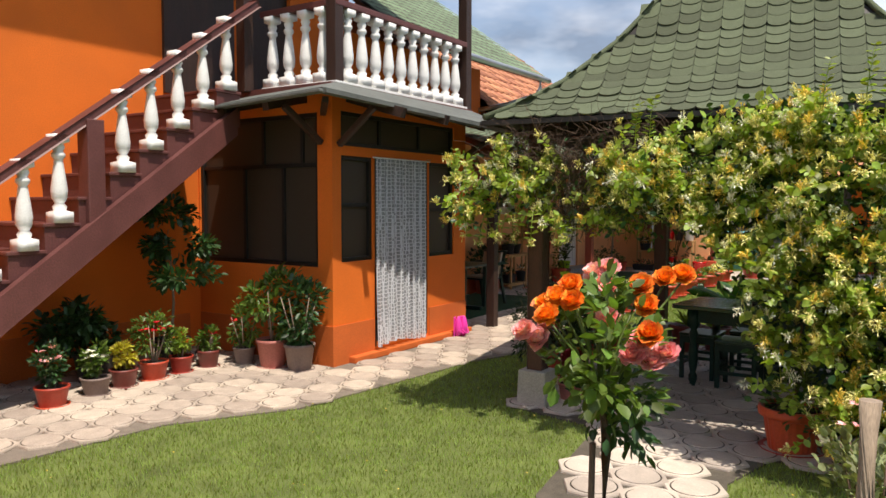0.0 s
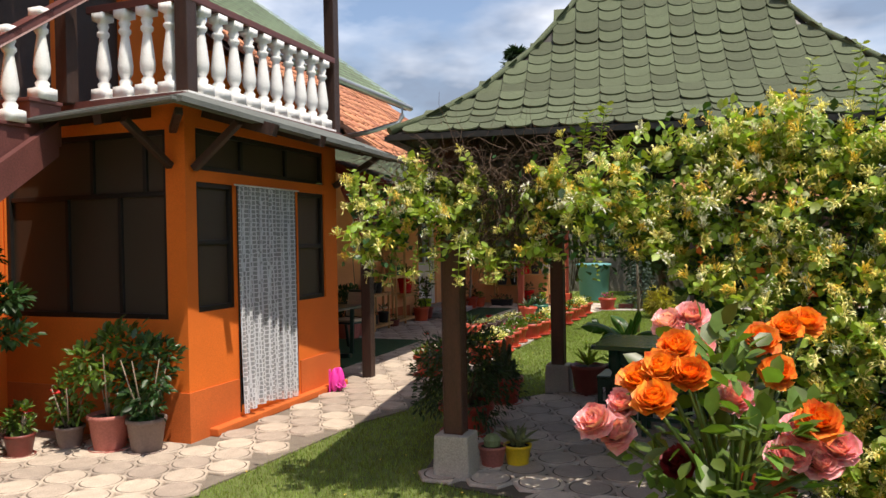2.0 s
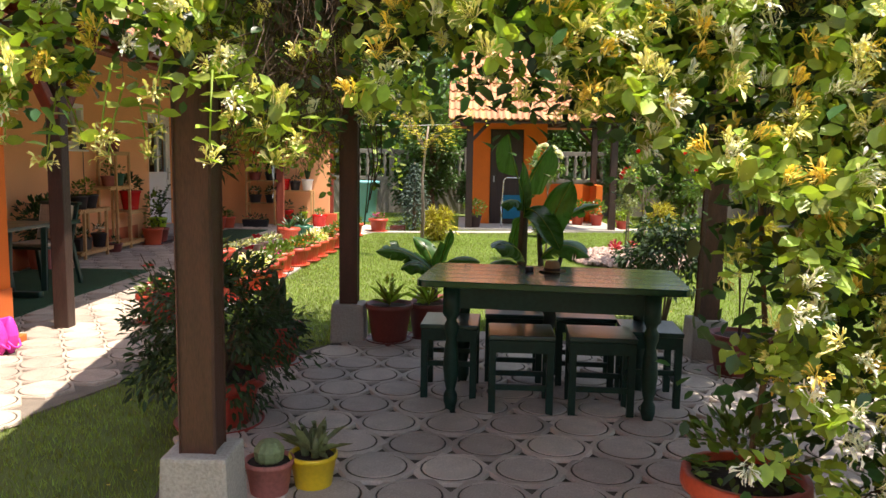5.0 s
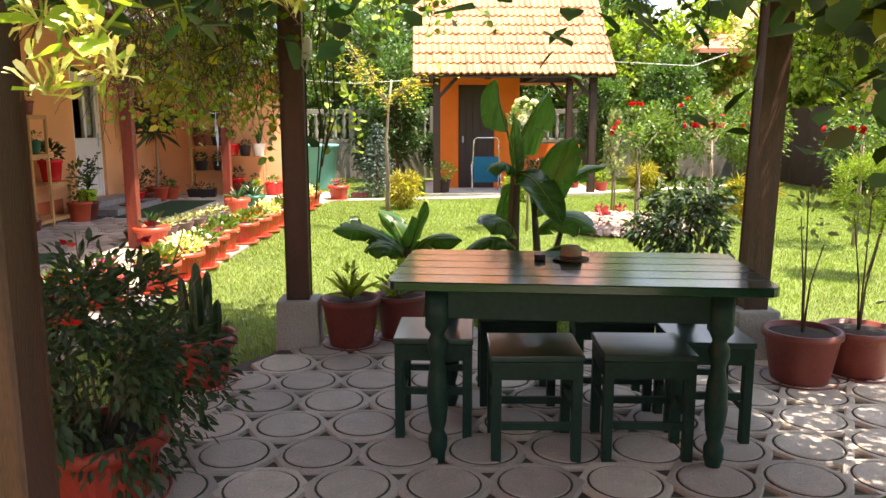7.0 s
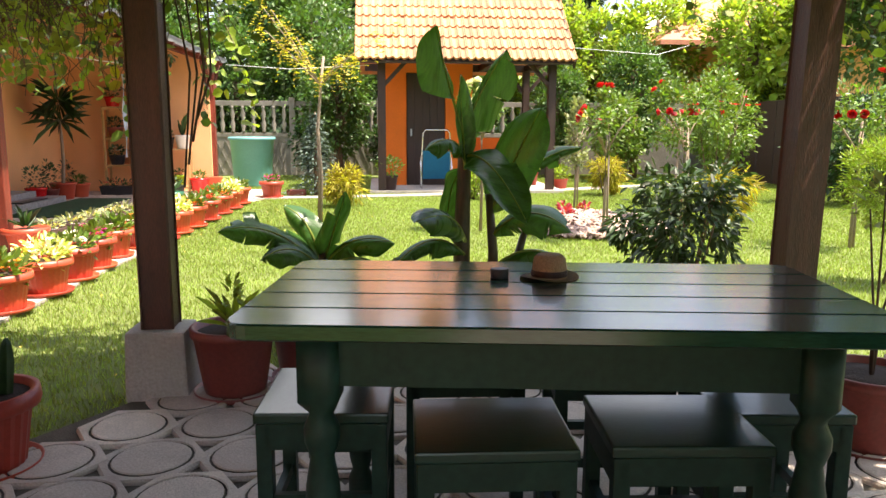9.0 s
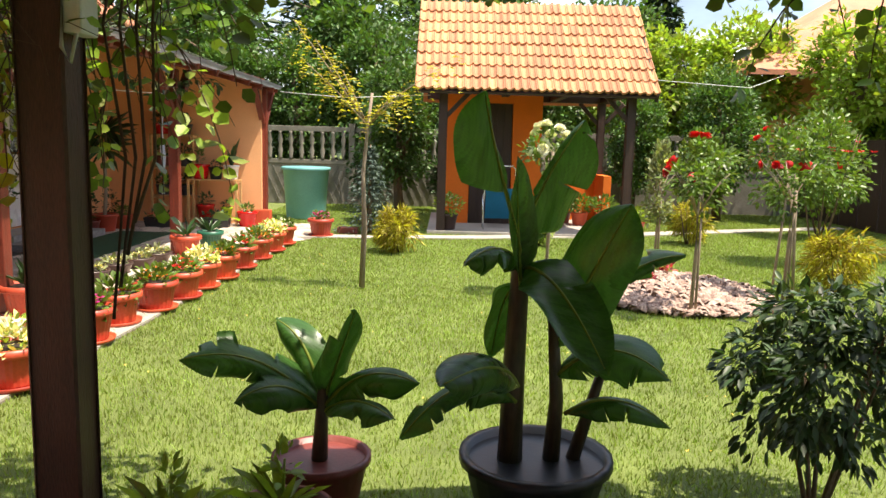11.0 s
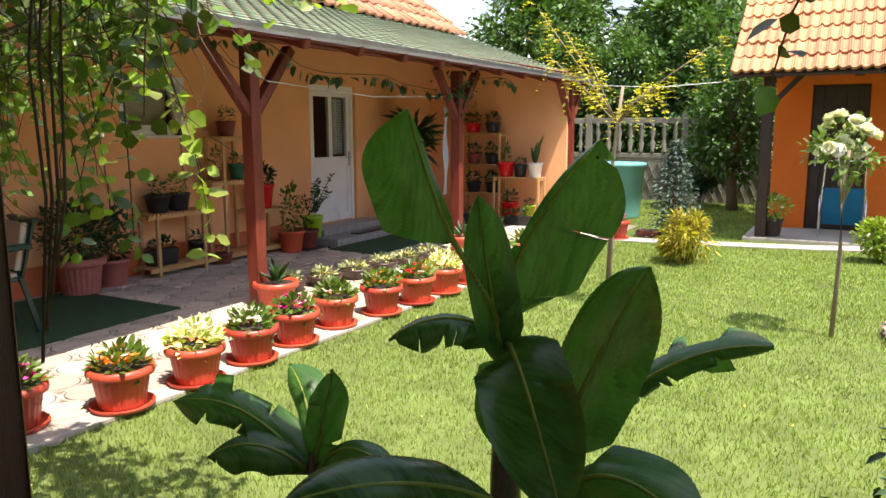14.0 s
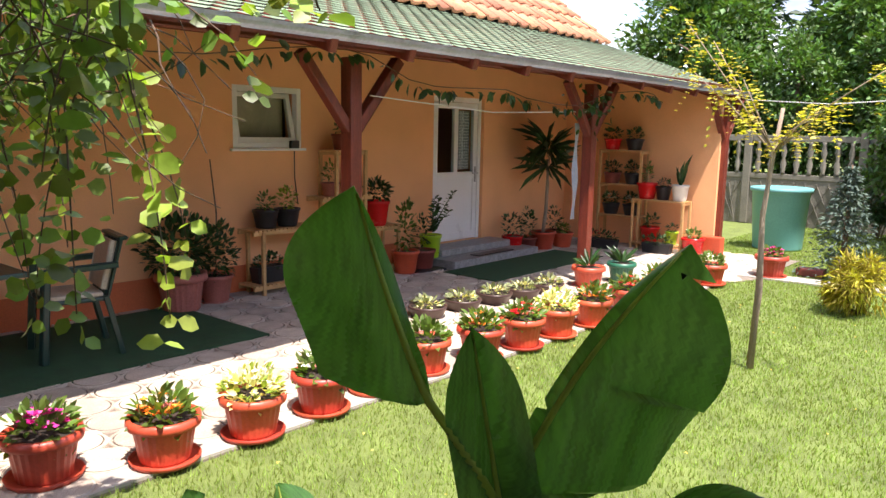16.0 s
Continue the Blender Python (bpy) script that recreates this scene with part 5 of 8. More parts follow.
# stepping bowls behind the row
q0 = None
for n, (x, y) in enumerate(((-5.62, 12.98), (-5.47, 13.36), (-5.42, 13.82), (-5.38, 14.28), (-5.30, 14.68), (-5.26, 15.08))):
    if q0 is None:
        q0 = pot(x, y, 0.185, 0.13, DKBOWL, "dark brown plastic bowl planted with pale succulents", 0.0, "bowl", None, "succulent_bowl", "bowls along the porch")
        tuft(q0, rp, 0.145, (0.13, 0.13, 0.05), 70, 0.06, LEAF_GREY)
        tagged(tuft(q0, rp, 0.135, (0.13, 0.13, 0.03), 40, 0.05, P_CREAM, "gravel", lift=0), kind="stuff")
    else:
        copy_thing(q0, pose(x, y, 0, 0, 0, 55 * n))


def agave(p, rg, z, n, size, mat=LEAF_D):
    a = rg.uniform(0, 2 * math.pi, n)
    el = rg.uniform(0.2, 1.2, n)
    d = np.stack([np.cos(a) * np.cos(el), np.sin(a) * np.cos(el), np.sin(el)], axis=1)
    return scatter("leaves", np.tile(np.array([[0, 0, z]]), (n, 1)) + d * 0.02, d, size, mat, p, rg, shape=(LEAF_V * np.array((1, 0.4, 1)), LEAF_F), spread=0.05)


for x, y, r, h, mat, words in ((-5.28, 12.42, 0.20, 0.24, TERRA, "terracotta"), (-5.12, 15.72, 0.19, 0.24, TERRA, "terracotta"), (-4.98, 16.25, 0.17, 0.24, GREENPOT, "dark green")):
    p = pot(x, y, r, h, mat, words + " plastic pot with a spiky agave beside the post", 0, "flower", mat)
    agave(p, rp, h, 16, 0.20)

# ---- garden shed at the far end of the lawn ----
shed = structure("garden_shed", "small orange shed with a dark timber porch", "shed")
part("wall", boxes((-2.0, -1.50, 20.05, 20.2, 0, 2.5), (-0.74, -0.22, 20.05, 20.2, 0, 2.5), (-1.50, -0.74, 20.05, 20.2, 2.2, 2.5), (-2.0, -1.85, 20.2, 22.0, 0, 2.6), (-0.37, -0.22, 20.2, 22.0, 0, 2.6), (-2.0, -0.22, 22.0, 22.15, 0, 2.6)), ORANGE, shed)
part("low_wall", boxes((-0.22, 1.12, 21.2, 21.35, 0, 0.95), (0.98, 1.12, 20.3, 21.2, 0, 0.95)), ORANGE, shed)
dr = part("door", boxes((-1.49, -0.75, 20.10, 20.15, 0.04, 2.19)), DARKWOOD, shed, "dark brown boarded door")
part("handle", boxes((-1.42, -1.39, 20.05, 20.10, 1.0, 1.14), bevel=0.005), ZINC, dr)
for k in range(5):
    part("door_board", boxes((-1.485 + k * 0.148, -1.345 + k * 0.148, 20.085, 20.10, 0.06, 2.17), bevel=0.004), DARKWOOD, dr)
for x, y in ((-1.98, 18.85), (1.06, 18.85), (1.05, 21.2), (-0.28, 18.95)):
    if x > -0.5 or x < -1:
        if x != -0.28:
            part("post", beam(bmesh.new(), (x, y, 0), (x, y, 2.36), 0.13, 0.13), DARKWOOD, shed)
            for s in (-1, 1):
                if (x < 0) == (s > 0) or y > 20:
                    part("brace", beam(bmesh.new(), (x, y, 1.85), (x + s * 0.42, y, 2.3), 0.08, 0.07), DARKWOOD, shed)
part("eave_beam", boxes((-2.3, 1.3, 18.78, 18.92, 2.30, 2.44), (-2.3, 1.3, 21.1, 21.25, 2.30, 2.44)), DARKWOOD, shed)
for x in (-1.98, -0.9, 0.1, 1.06):
    part("tie_beam", boxes((x - 0.06, x + 0.06, 18.92, 21.1, 2.31, 2.43)), DARKWOOD, shed)
part("roof_deck", beam(bmesh.new(), (-0.52, 18.42, 2.26), (-0.52, 20.2, 3.86), 3.78, 0.04), DARKWOOD, shed)
part("back_deck", beam(bmesh.new(), (-0.52, 22.0, 2.3), (-0.52, 20.2, 3.88), 3.78, 0.05), TILE, shed)
part("floor_slab", boxes((-2.2, 1.3, 18.7, 22.0, -0.02, 0.05), bevel=0.01), LIGHTCON, shed)
part("gable_board", beam(bmesh.new(), (1.36, 18.42, 2.25), (1.36, 20.2, 3.85), 0.03, 0.14), DARKWOOD, shed)
tile_roof("shed_roof", "sunlit orange clay tile roof of the shed", (-2.43, 18.40, 2.30), (1.39, 18.40, 2.30), (-2.43, 20.2, 3.92), (1.39, 20.2, 3.92), 8, 30, TILE, keep=240)

# back fence of precast concrete, with balusters above solid panels
FY = 24.0
for k in range(9):
    x0 = -10.4 + k * 2.1
    fence = thing("concrete_fence", "grey precast concrete fence bay with an openwork top", "fence", (x0, FY, 0), 0, "fence bays at the back")
    part("fence_post", boxes((-0.07, 0.07, -0.07, 0.07, 0, 1.86), bevel=0.01), FENCE, fence)
    part("panel", boxes((0.07, 2.03, -0.025, 0.025, 0.0, 0.92)), FENCE, fence)
    part("rail", boxes((0.07, 2.03, -0.04, 0.04, 0.92, 1.02), (0.07, 2.03, -0.04, 0.04, 1.66, 1.78), bevel=0.01), FENCE, fence)
    for j in range(8):
        u = 0.20 + j * 0.243
        bm = bmesh.new()
        lathe(bm, [(0.055, 1.02), (0.035, 1.08), (0.060, 1.22), (0.030, 1.34), (0.060, 1.46), (0.035, 1.60), (0.055, 1.66)], 8, (u, 0, 0))
        part("fence_baluster", bm, FENCE, fence)
    if k < 5:
        bm = bmesh.new()
        for j in range(9):
            a = 0.12 + j * 0.21
            beam(bm, (a, -0.03, 0.08), (a + 0.40 if j < 8 else a + 0.1, -0.03, 0.86), 0.03, 0.012, 0)
            beam(bm, (a + 0.30 if j < 8 else a + 0.1, -0.032, 0.08), (a - 0.05, -0.032, 0.86), 0.03, 0.012, 0)
        part("lattice", bm, FENCE, fence, "raised diamond lattice")
for k in range(22):
    y = 8.5 + k * 0.72
    b = boxes((6.3, 6.34, y, y + 0.68, 0, 1.75), bevel=0.006)
    tagged(obj("fence_board", b, DARKWOOD), "weathered dark board of the side fence", "fence board", "boards of the side fence")

# neighbour's house beyond the fence
nh = thing("neighbour_house", "neighbouring house with an orange tile roof behind the trees", "house")
part("wall", boxes((7.0, 15.0, 24.8, 32.0, 0, 3.6)), PEACH, nh)
deck("roof", [(5.0, 24.1, 3.35), (15.5, 24.1, 3.35), (15.5, 28.4, 6.2), (9.5, 28.4, 6.2)], TILE, nh, 0.12)
deck("side_roof", [(5.0, 24.1, 3.35), (9.5, 28.4, 6.2), (5.6, 32.7, 3.35)], TILE, nh, 0.12)
part("eave_board", beam(bmesh.new(), (5.65, 24.15, 3.26), (15.4, 24.15, 3.26), 0.04, 0.14), DARKWOOD, nh)


# ---- trees ----
def tree(x, y, h, crown, seed, leaf, mat, label, name="tree", n=7000, k=60, size=0.55, trunk=0.16, bark=BARK, base=0.28, limbs=7):
    rg = np.random.default_rng(seed)
    t = thing(name, label, "tree", (x, y, 0))
    bm = bmesh.new()
    top = (rg.normal(0, 0.1), rg.normal(0, 0.1), h * 0.82)
    tube(bm, [(0, 0, -0.1), (rg.normal(0, 0.04), 0, h * 0.25), (rg.normal(0, 0.08), 0.03, h * 0.5), top], trunk, trunk * 0.25, 9)
    for _ in range(limbs):
        a, z = rg.uniform(0, 6.28), h * rg.uniform(0.28, 0.7)
        r = crown[0] * rg.uniform(0.5, 0.85)
        tube(bm, [(0, 0, z), (r * 0.5 * math.cos(a), r * 0.5 * math.sin(a), z + h * 0.10), (r * math.cos(a), r * math.sin(a), z + h * 0.16)], trunk * 0.4, trunk * 0.08, 6)
    part("trunk", bm, bark, t)
    p, d = clumps(n, rg, (0, 0, h * (base + (1 - base) / 2)), (crown[0] * 0.8, crown[1] * 0.8, h * (1 - base) / 2 * 0.85), k, size)
    scatter("crown", p, d, leaf, mat, t, rg, shape=(DIAMOND_V, DIAMOND_F), spread=0.5)
    return t


def fir(x, y, h, r, seed, mat, label, n=6500, name="fir_tree", leaf=0.22, low=0.08):
    rg = np.random.default_rng(seed)
    t = thing(name, label, "tree", (x, y, 0))
    bm = bmesh.new()
    tube(bm, [(0, 0, -0.1), (0, 0, h * 0.5), (0, 0, h)], 0.02 * h + 0.02, 0.01, 8)
    part("trunk", bm, BARK, t)
    u = rg.uniform(0, 1, n) ** 0.8
    lev = np.floor(u * 16) / 16 + rg.uniform(0, 0.03, n)
    z = h * (low + (1 - low) * lev)
    a = np.round(rg.uniform(0, 11, n)) / 11 * 2 * math.pi + rg.normal(0, 0.13, n) + lev * 9
    q = rg.uniform(0.1, 1, n)
    rad = r * (1.02 - lev) * q
    p = np.stack([rad * np.cos(a), rad * np.sin(a), z - 0.18 * rad], axis=1)
    d = np.stack([np.cos(a), np.sin(a), np.full(n, -0.15)], axis=1)
    scatter("crown", p, d, leaf, mat, t, rg, shape=(DIAMOND_V * np.array((1, 0.6, 1)), DIAMOND_F), spread=0.45)
    return t


A = tree(-4.5, 27.5, 6.2, (2.3, 2.3), 1, 0.17, LEAF_WOOD, "leafy green broadleaf tree behind the garden fence", n=9000)
B = fir(-9.0, 30.0, 9.5, 3.0, 2, LEAF_FIR, "dark green conifer behind the house", n=9000, leaf=0.34)
Cw = tree(3.4, 24.9, 4.6, (1.3, 1.3), 3, 0.16, LEAF_Y, "pale green feathery tree behind the shed", n=6000, k=46, size=0.4)
D = tree(-1.5, 25.2, 4.9, (1.3, 1.3), 6, 0.14, LEAF_WOOD, "bushy green tree behind the concrete fence", n=8000, base=0.06, k=70, size=0.42)
for proto, x, y, s, r in ((A, -8.5, 27.0, 1.0, 50), (A, -1.0, 30.0, 1.15, 120), (A, 2.5, 28.5, 0.95, 200), (A, 8.6, 20.5, 0.95, 290), (Cw, 6.6, 22.3, 1.0, 20), (A, 9.3, 15.5, 1.05, 20), (A, 10.0, 10.0, 1.1, 80), (A, -14, 25.5, 0.95, 10), (A, 13, 23, 1.2, 10), (A, 9.0, 5.0, 1.0, 33),
                          (B, -6.2, 33.0, 1.05, 40), (B, -2.6, 35.0, 1.0, 10), (B, 6.0, 36.0, 0.9, 10),
                          (Cw, 5.3, 25.5, 1.1, 100), (Cw, 1.6, 26.0, 1.0, 33),
                          (D, -3.6, 25.0, 0.95, 60), (D, -2.9, 22.7, 0.72, 15), (D, 3.9, 22.6, 0.7, 95), (D, 2.2, 23.2, 0.6, 215), (D, -5.6, 25.2, 0.85, 120), (D, 0.4, 25.1, 0.9, 180), (D, 7.4, 22.8, 0.9, 240), (D, 7.9, 17.8, 0.85, 300), (D, 8.0, 13.6, 0.8, 30), (D, 8.2, 8.5, 0.9, 77), (D, -7.4, 25.3, 0.9, 210), (D, 7.5, 3.5, 0.9, 77)):
    copy_thing(proto, pose(x, y, 0, 0, 0, r) @ Matrix.Scale(s, 4))
for n, (x, y) in enumerate(((-6, -9), (0, -10), (5, -8), (9, -3))):
    copy_thing(A, pose(x, y, 0, 0, 0, 70 * n))
b = bmesh.new()
vs = []
for k in range(49):
    a = 2 * math.pi * k / 48
    hh = 7 + 3 * noise.noise((math.cos(a) * 3, math.sin(a) * 3, 1.0))
    vs.append((b.verts.new((90 * math.cos(a), 90 * math.sin(a), -1)), b.verts.new((90 * math.cos(a), 90 * math.sin(a), hh))))
for p, q in zip(vs, vs[1:]):
    b.faces.new((p[0], q[0], q[1], p[1]))
tagged(obj("backdrop", b, LEAF_FIR), "distant dark tree line", "backdrop", kind="structure")


# ---- shrubs and standard roses on the lawn ----
def shrub(x, y, radii, z, seed, leaf, mat, label, n=1800, k=22, size=0.2, name="shrub", stems=True, shape=(LEAF_V, LEAF_F), upl=0.0):
    rg = np.random.default_rng(seed)
    t = thing(name, label, "shrub", (x, y, 0))
    p, d = clumps(n, rg, (0, 0, z), (radii[0] * 0.75, radii[1] * 0.75, radii[2] * 0.75), k, size)
    p[:, 2] = np.maximum(p[:, 2], 0.02)
    scatter("foliage", p, d + np.array((0, 0, upl)), leaf, mat, t, rg, shape=shape)
    bm = bmesh.new()
    for _ in range(7 if stems else 2):
        a = rg.uniform(0, 6.28)
        tube(bm, [(0.03 * math.cos(a), 0.03 * math.sin(a), 0.0), (radii[0] * 0.3 * math.cos(a), radii[1] * 0.3 * math.sin(a), z * 0.6), (radii[0] * 0.6 * math.cos(a), radii[1] * 0.6 * math.sin(a), z + radii[2] * 0.5)], 0.012, 0.004, 5)
    part("branching", bm, BARK, t)
    return t


shrub(-2.55, 16.5, (0.36, 0.36, 0.34), 0.34, 31, 0.11, LEAF_GOLD, "golden thread cypress shrub on the lawn", n=1500, k=26, size=0.13, shape=(NEEDLE_V * np.array((1, 2.2, 1)), NEEDLE_F), upl=-0.5, name="golden_shrub")
shrub(2.3, 14.4, (0.42, 0.42, 0.36), 0.36, 32, 0.11, LEAF_GOLD, "golden thread cypress shrub beside the path", n=1500, k=26, size=0.13, shape=(NEEDLE_V * np.array((1, 2.2, 1)), NEEDLE_F), upl=-0.5, name="golden_shrub")
shrub(1.9, 18.2, (0.40, 0.40, 0.36), 0.36, 33, 0.11, LEAF_GOLD, "golden thread cypress shrub by the far path", n=1400, k=26, size=0.13, shape=(NEEDLE_V * np.array((1, 2.2, 1)), NEEDLE_F), upl=-0.5, name="golden_shrub")
fir(-3.12, 18.5, 1.42, 0.55, 34, LEAF_BLUE, "small silvery blue spruce on the lawn", n=2600, name="blue_spruce", leaf=0.075)
shrub(-0.50, 17.6, (0.34, 0.34, 0.26), 0.28, 35, 0.06, LEAF_Y, "round pale green shrub beside the path", n=1500, k=24, size=0.12)
shrub(-3.6, 23.3, (0.5, 0.3, 0.7), 0.8, 41, 0.08, LEAF_D, "ivy-clad dark shrub against the fence", n=2200, k=30, size=0.25)
shrub(-1.9, 22.9, (0.4, 0.3, 0.6), 0.7, 42, 0.08, LEAF_D, "dark shrub against the fence beside the shed", n=1800, k=30, size=0.22)
shrub(3.2, 21.6, (0.7, 0.5, 0.9), 1.0, 43, 0.09, LEAF, "tall green shrub behind the path", n=3200, k=40, size=0.28)
shrub(4.6, 19.5, (0.8, 0.7, 1.0), 1.2, 44, 0.09, LEAF, "tall leafy shrub near the side fence", n=3600, k=44, size=0.3)
shrub(5.2, 16.4, (0.8, 0.8, 0.9), 1.0, 45, 0.09, LEAF_D, "dark leafy shrub near the side fence", n=3400, k=44, size=0.3)
shrub(5.3, 12.6, (0.8, 0.9, 0.9), 1.0, 46, 0.09, LEAF, "leafy shrub near the side fence", n=3400, k=44, size=0.3)
rb = shrub(3.0, 16.3, (0.65, 0.65, 0.75), 1.35, 47, 0.07, LEAF, "tall rose bush with small red blooms", n=2600, k=34, size=0.26, name="rose_bush")
bloom(rb, np.random.default_rng(1), 1.5, (0.6, 0.6, 0.5), 16, 0.05, P_RED)
shrub(1.74, 10.6, (0.46, 0.46, 0.46), 0.80, 48, 0.045, LEAF_Y, "clipped round thuja ball on a stem", n=5200, k=80, size=0.09, name="topiary_ball", stems=False, shape=(NEEDLE_V * np.array((1, 3, 1)), NEEDLE_F))
dk = shrub(-0.36, 9.35, (0.52, 0.46, 0.46), 0.60, 49, 0.062, LEAF_OLIVE, "dark drooping shrub behind the pavilion", n=2300, k=60, size=0.11, upl=-0.6, shape=(LEAF_V * np.array((1, 0.75, 1)), LEAF_F))


def rose_tree(x, y, h, crown, seed, petal, n_bloom, label, stake=True, leaf_n=900, blob=0.05, bark=PALEBARK, zc=None):
    rg = np.random.default_rng(seed)
    t = thing("standard_rose", label, "rose tree", (x, y, 0))
    bm = bmesh.new()
    tube(bm, [(0, 0, 0), (0.015, 0.01, h * 0.45), (0.0, 0.0, h * 0.75), (0.02, 0, h)], 0.020, 0.012, 8)
    for _ in range(6):
        a = rg.uniform(0, 6.28)
        part("branch", tube(bmesh.new(), [(0, 0, h * 0.72), (crown * 0.4 * math.cos(a), crown * 0.4 * math.sin(a), h * 0.9), (crown * 0.8 * math.cos(a), crown * 0.8 * math.sin(a), h * 1.02)], 0.009, 0.003, 5), bark, t)
    part("stem", bm, bark, t)
    if stake:
        part("stake", tube(bmesh.new(), [(0.05, 0.02, 0), (0.04, 0.02, h * 0.9)], 0.012, 0.010, 6), PALEBARK, t, "thin wooden stake")
    p, d = clumps(int(leaf_n * 0.8), rg, (0, 0, h), (crown, crown, crown * 1.05), 16, crown * 0.36)
    scatter("leaves", p, d, 0.06, LEAF, t, rg)
    q, dd = ball_points(n_bloom, rg, (0, 0, h + crown * 0.15), (crown, crown, crown), 0.85)
    q[:, 2] = np.maximum(q[:, 2], h)
    roses(q, dd, blob, petal, t, rg)
    return t


def roses(q, ways, size, mat, parent, rg, nm="rose_bloom"):
    """Full double roses: rings of cupped petals, each bloom a mesh of its own."""
    cup = np.array([(0, 0, 0), (0.40, 0.46, 0.20), (0.84, 0.46, 0.44), (0.98, 0.0, 0.40), (0.84, -0.46, 0.44), (0.40, -0.46, 0.20), (0.55, 0, 0.10)], dtype=np.float32)
    for c, w in zip(q, ways):
        w = Vector(w) + Vector((0, 0, 0.5))
        m = np.array(w.to_track_quat("Z", "Y").to_matrix())
        vs, fs = [], []
        k = 0
        for ring, (cnt, tilt, s) in enumerate(((9, -0.15, 1.0), (10, 0.15, 1.02), (10, 0.40, 1.0), (9, 0.64, 0.94), (9, 0.88, 0.84), (8, 1.08, 0.70), (6, 1.28, 0.54), (4, 1.45, 0.36))):
            for j in range(cnt):
                a = 2 * math.pi * (j + 0.5 * ring) / cnt + rg.normal(0, 0.22)
                ct, sn = math.cos(tilt + rg.normal(0, 0.16)), math.sin(tilt + rg.normal(0, 0.1))
                v = cup * np.array((1, 1.0, 1)) * (1 + 0.09 * rg.normal(0, 1, cup.shape) * (cup[:, :1] > 0.3)) * size * s * rg.uniform(0.9, 1.1)
                x, y, z = v[:, 0] * ct - v[:, 2] * sn, v[:, 1], v[:, 0] * sn + v[:, 2] * ct
                v = np.stack([x * math.cos(a) - y * math.sin(a), x * math.sin(a) + y * math.cos(a), z], axis=1)
                vs.append(v @ m.T + np.array(c))
                fs.append(LEAF_F + k)
                k += 7
        raw(nm, np.concatenate(vs), np.concatenate(fs), mat, parent, smooth=True)


wr = rose_tree(-0.90, 13.75, 1.42, 0.24, 51, P_WHITE, 16, "standard rose with white blooms on a tall stem", stake=False, leaf_n=420, blob=0.055)
rr = rose_tree(0.30, 13.0, 1.25, 0.30, 52, P_RED, 6, "standard rose with scarlet blooms on a tall stem", leaf_n=800, blob=0.055)
gp = rose_tree(0.62, 15.4, 1.15, 0.22, 53, P_CREAM, 1, "staked shrub with pale grey-green leaves", leaf_n=60)
p, d = clumps(700, np.random.default_rng(9), (0, 0, 1.1), (0.16, 0.16, 0.5), 18, 0.10)
scatter("pale_leaves", p, d + np.array((0, 0, 0.8)), 0.07, LEAF_GREY, gp, np.random.default_rng(9))
r4 = rose_tree(1.45, 13.75, 1.35, 0.42, 54, P_RED, 9, "tall staked rose with coral blooms beside the bed", leaf_n=1500, blob=0.04)
for dx in (-0.10, 0.12):
    part("stake", tube(bmesh.new(), [(dx, 0.05, 0), (dx * 0.3, 0.02, 1.25)], 0.016, 0.014, 6), PALEBARK, r4)
rose_tree(2.6, 12.3, 1.3, 0.4, 57, P_RED, 7, "tall staked rose with coral blooms on the lawn", leaf_n=1300, blob=0.04)

# round bed mulched with bark chips
bed = structure("flower_bed", "round flower bed mulched with pale bark chips", "flower bed")
bm = bmesh.new()
bmesh.ops.create_circle(bm, cap_ends=True, segments=40, radius=1.0)
for v in bm.verts:
    v.co = Vector((0.42 + v.co.x * 0.92, 13.95 + v.co.y * 0.98, 0.012))
part("bed_soil", bm, SOIL, bed)
rc = np.random.default_rng(15)
n = 2600
a, r = rc.uniform(0, 6.28, n), np.sqrt(rc.uniform(0, 1, n))
pts = np.stack([0.42 + 0.94 * r * np.cos(a), 13.95 + 1.0 * r * np.sin(a), 0.02 + 0.10 * (1 - r ** 2) + rc.uniform(0, 0.03, n)], axis=1)
CHIPV = np.array([(-0.5, -0.3, 0), (0.5, -0.25, 0.05), (0.45, 0.3, 0.02), (-0.4, 0.32, 0.06), (-0.45, -0.28, 0.16), (0.45, -0.22, 0.2), (0.4, 0.26, 0.18), (-0.36, 0.28, 0.2)], dtype=np.float32)
CHIPF = np.array([(4, 5, 6), (4, 6, 7), (0, 1, 5), (0, 5, 4), (1, 2, 6), (1, 6, 5), (2, 3, 7), (2, 7, 6), (3, 0, 4), (3, 4, 7)])
tagged(scatter("bark_chips", pts, rc.normal(0, 1, (n, 3)) * np.array((1, 1, 0.45)), 0.10, CHIP, bed, rc, shape=(CHIPV, CHIPF), spread=0.1), kind="stuff")
for x, y, z, nn in ((0.15, 14.0, 0.12, 60), (0.35, 14.9, 0.10, 60), (0.62, 14.85, 0.10, 60), (-0.35, 13.9, 0.10, 40)):
    hp = thing("red_heuchera", "small dark red leafed plant in the bark bed", "plant", (x, y, z - 0.05), 0, "red plants in the bed")
    p, d = ball_points(nn, rc, (0, 0, 0.06), (0.09, 0.09, 0.09), 0.2)
    scatter("leaves", p, d + np.array((0, 0, 0.4)), 0.07, LEAF_RED, hp, rc)
    part("stems", tube(bmesh.new(), [(0, 0, -0.08), (0, 0, 0.08)], 0.008, 0.004, 5), LEAF_RED, hp)

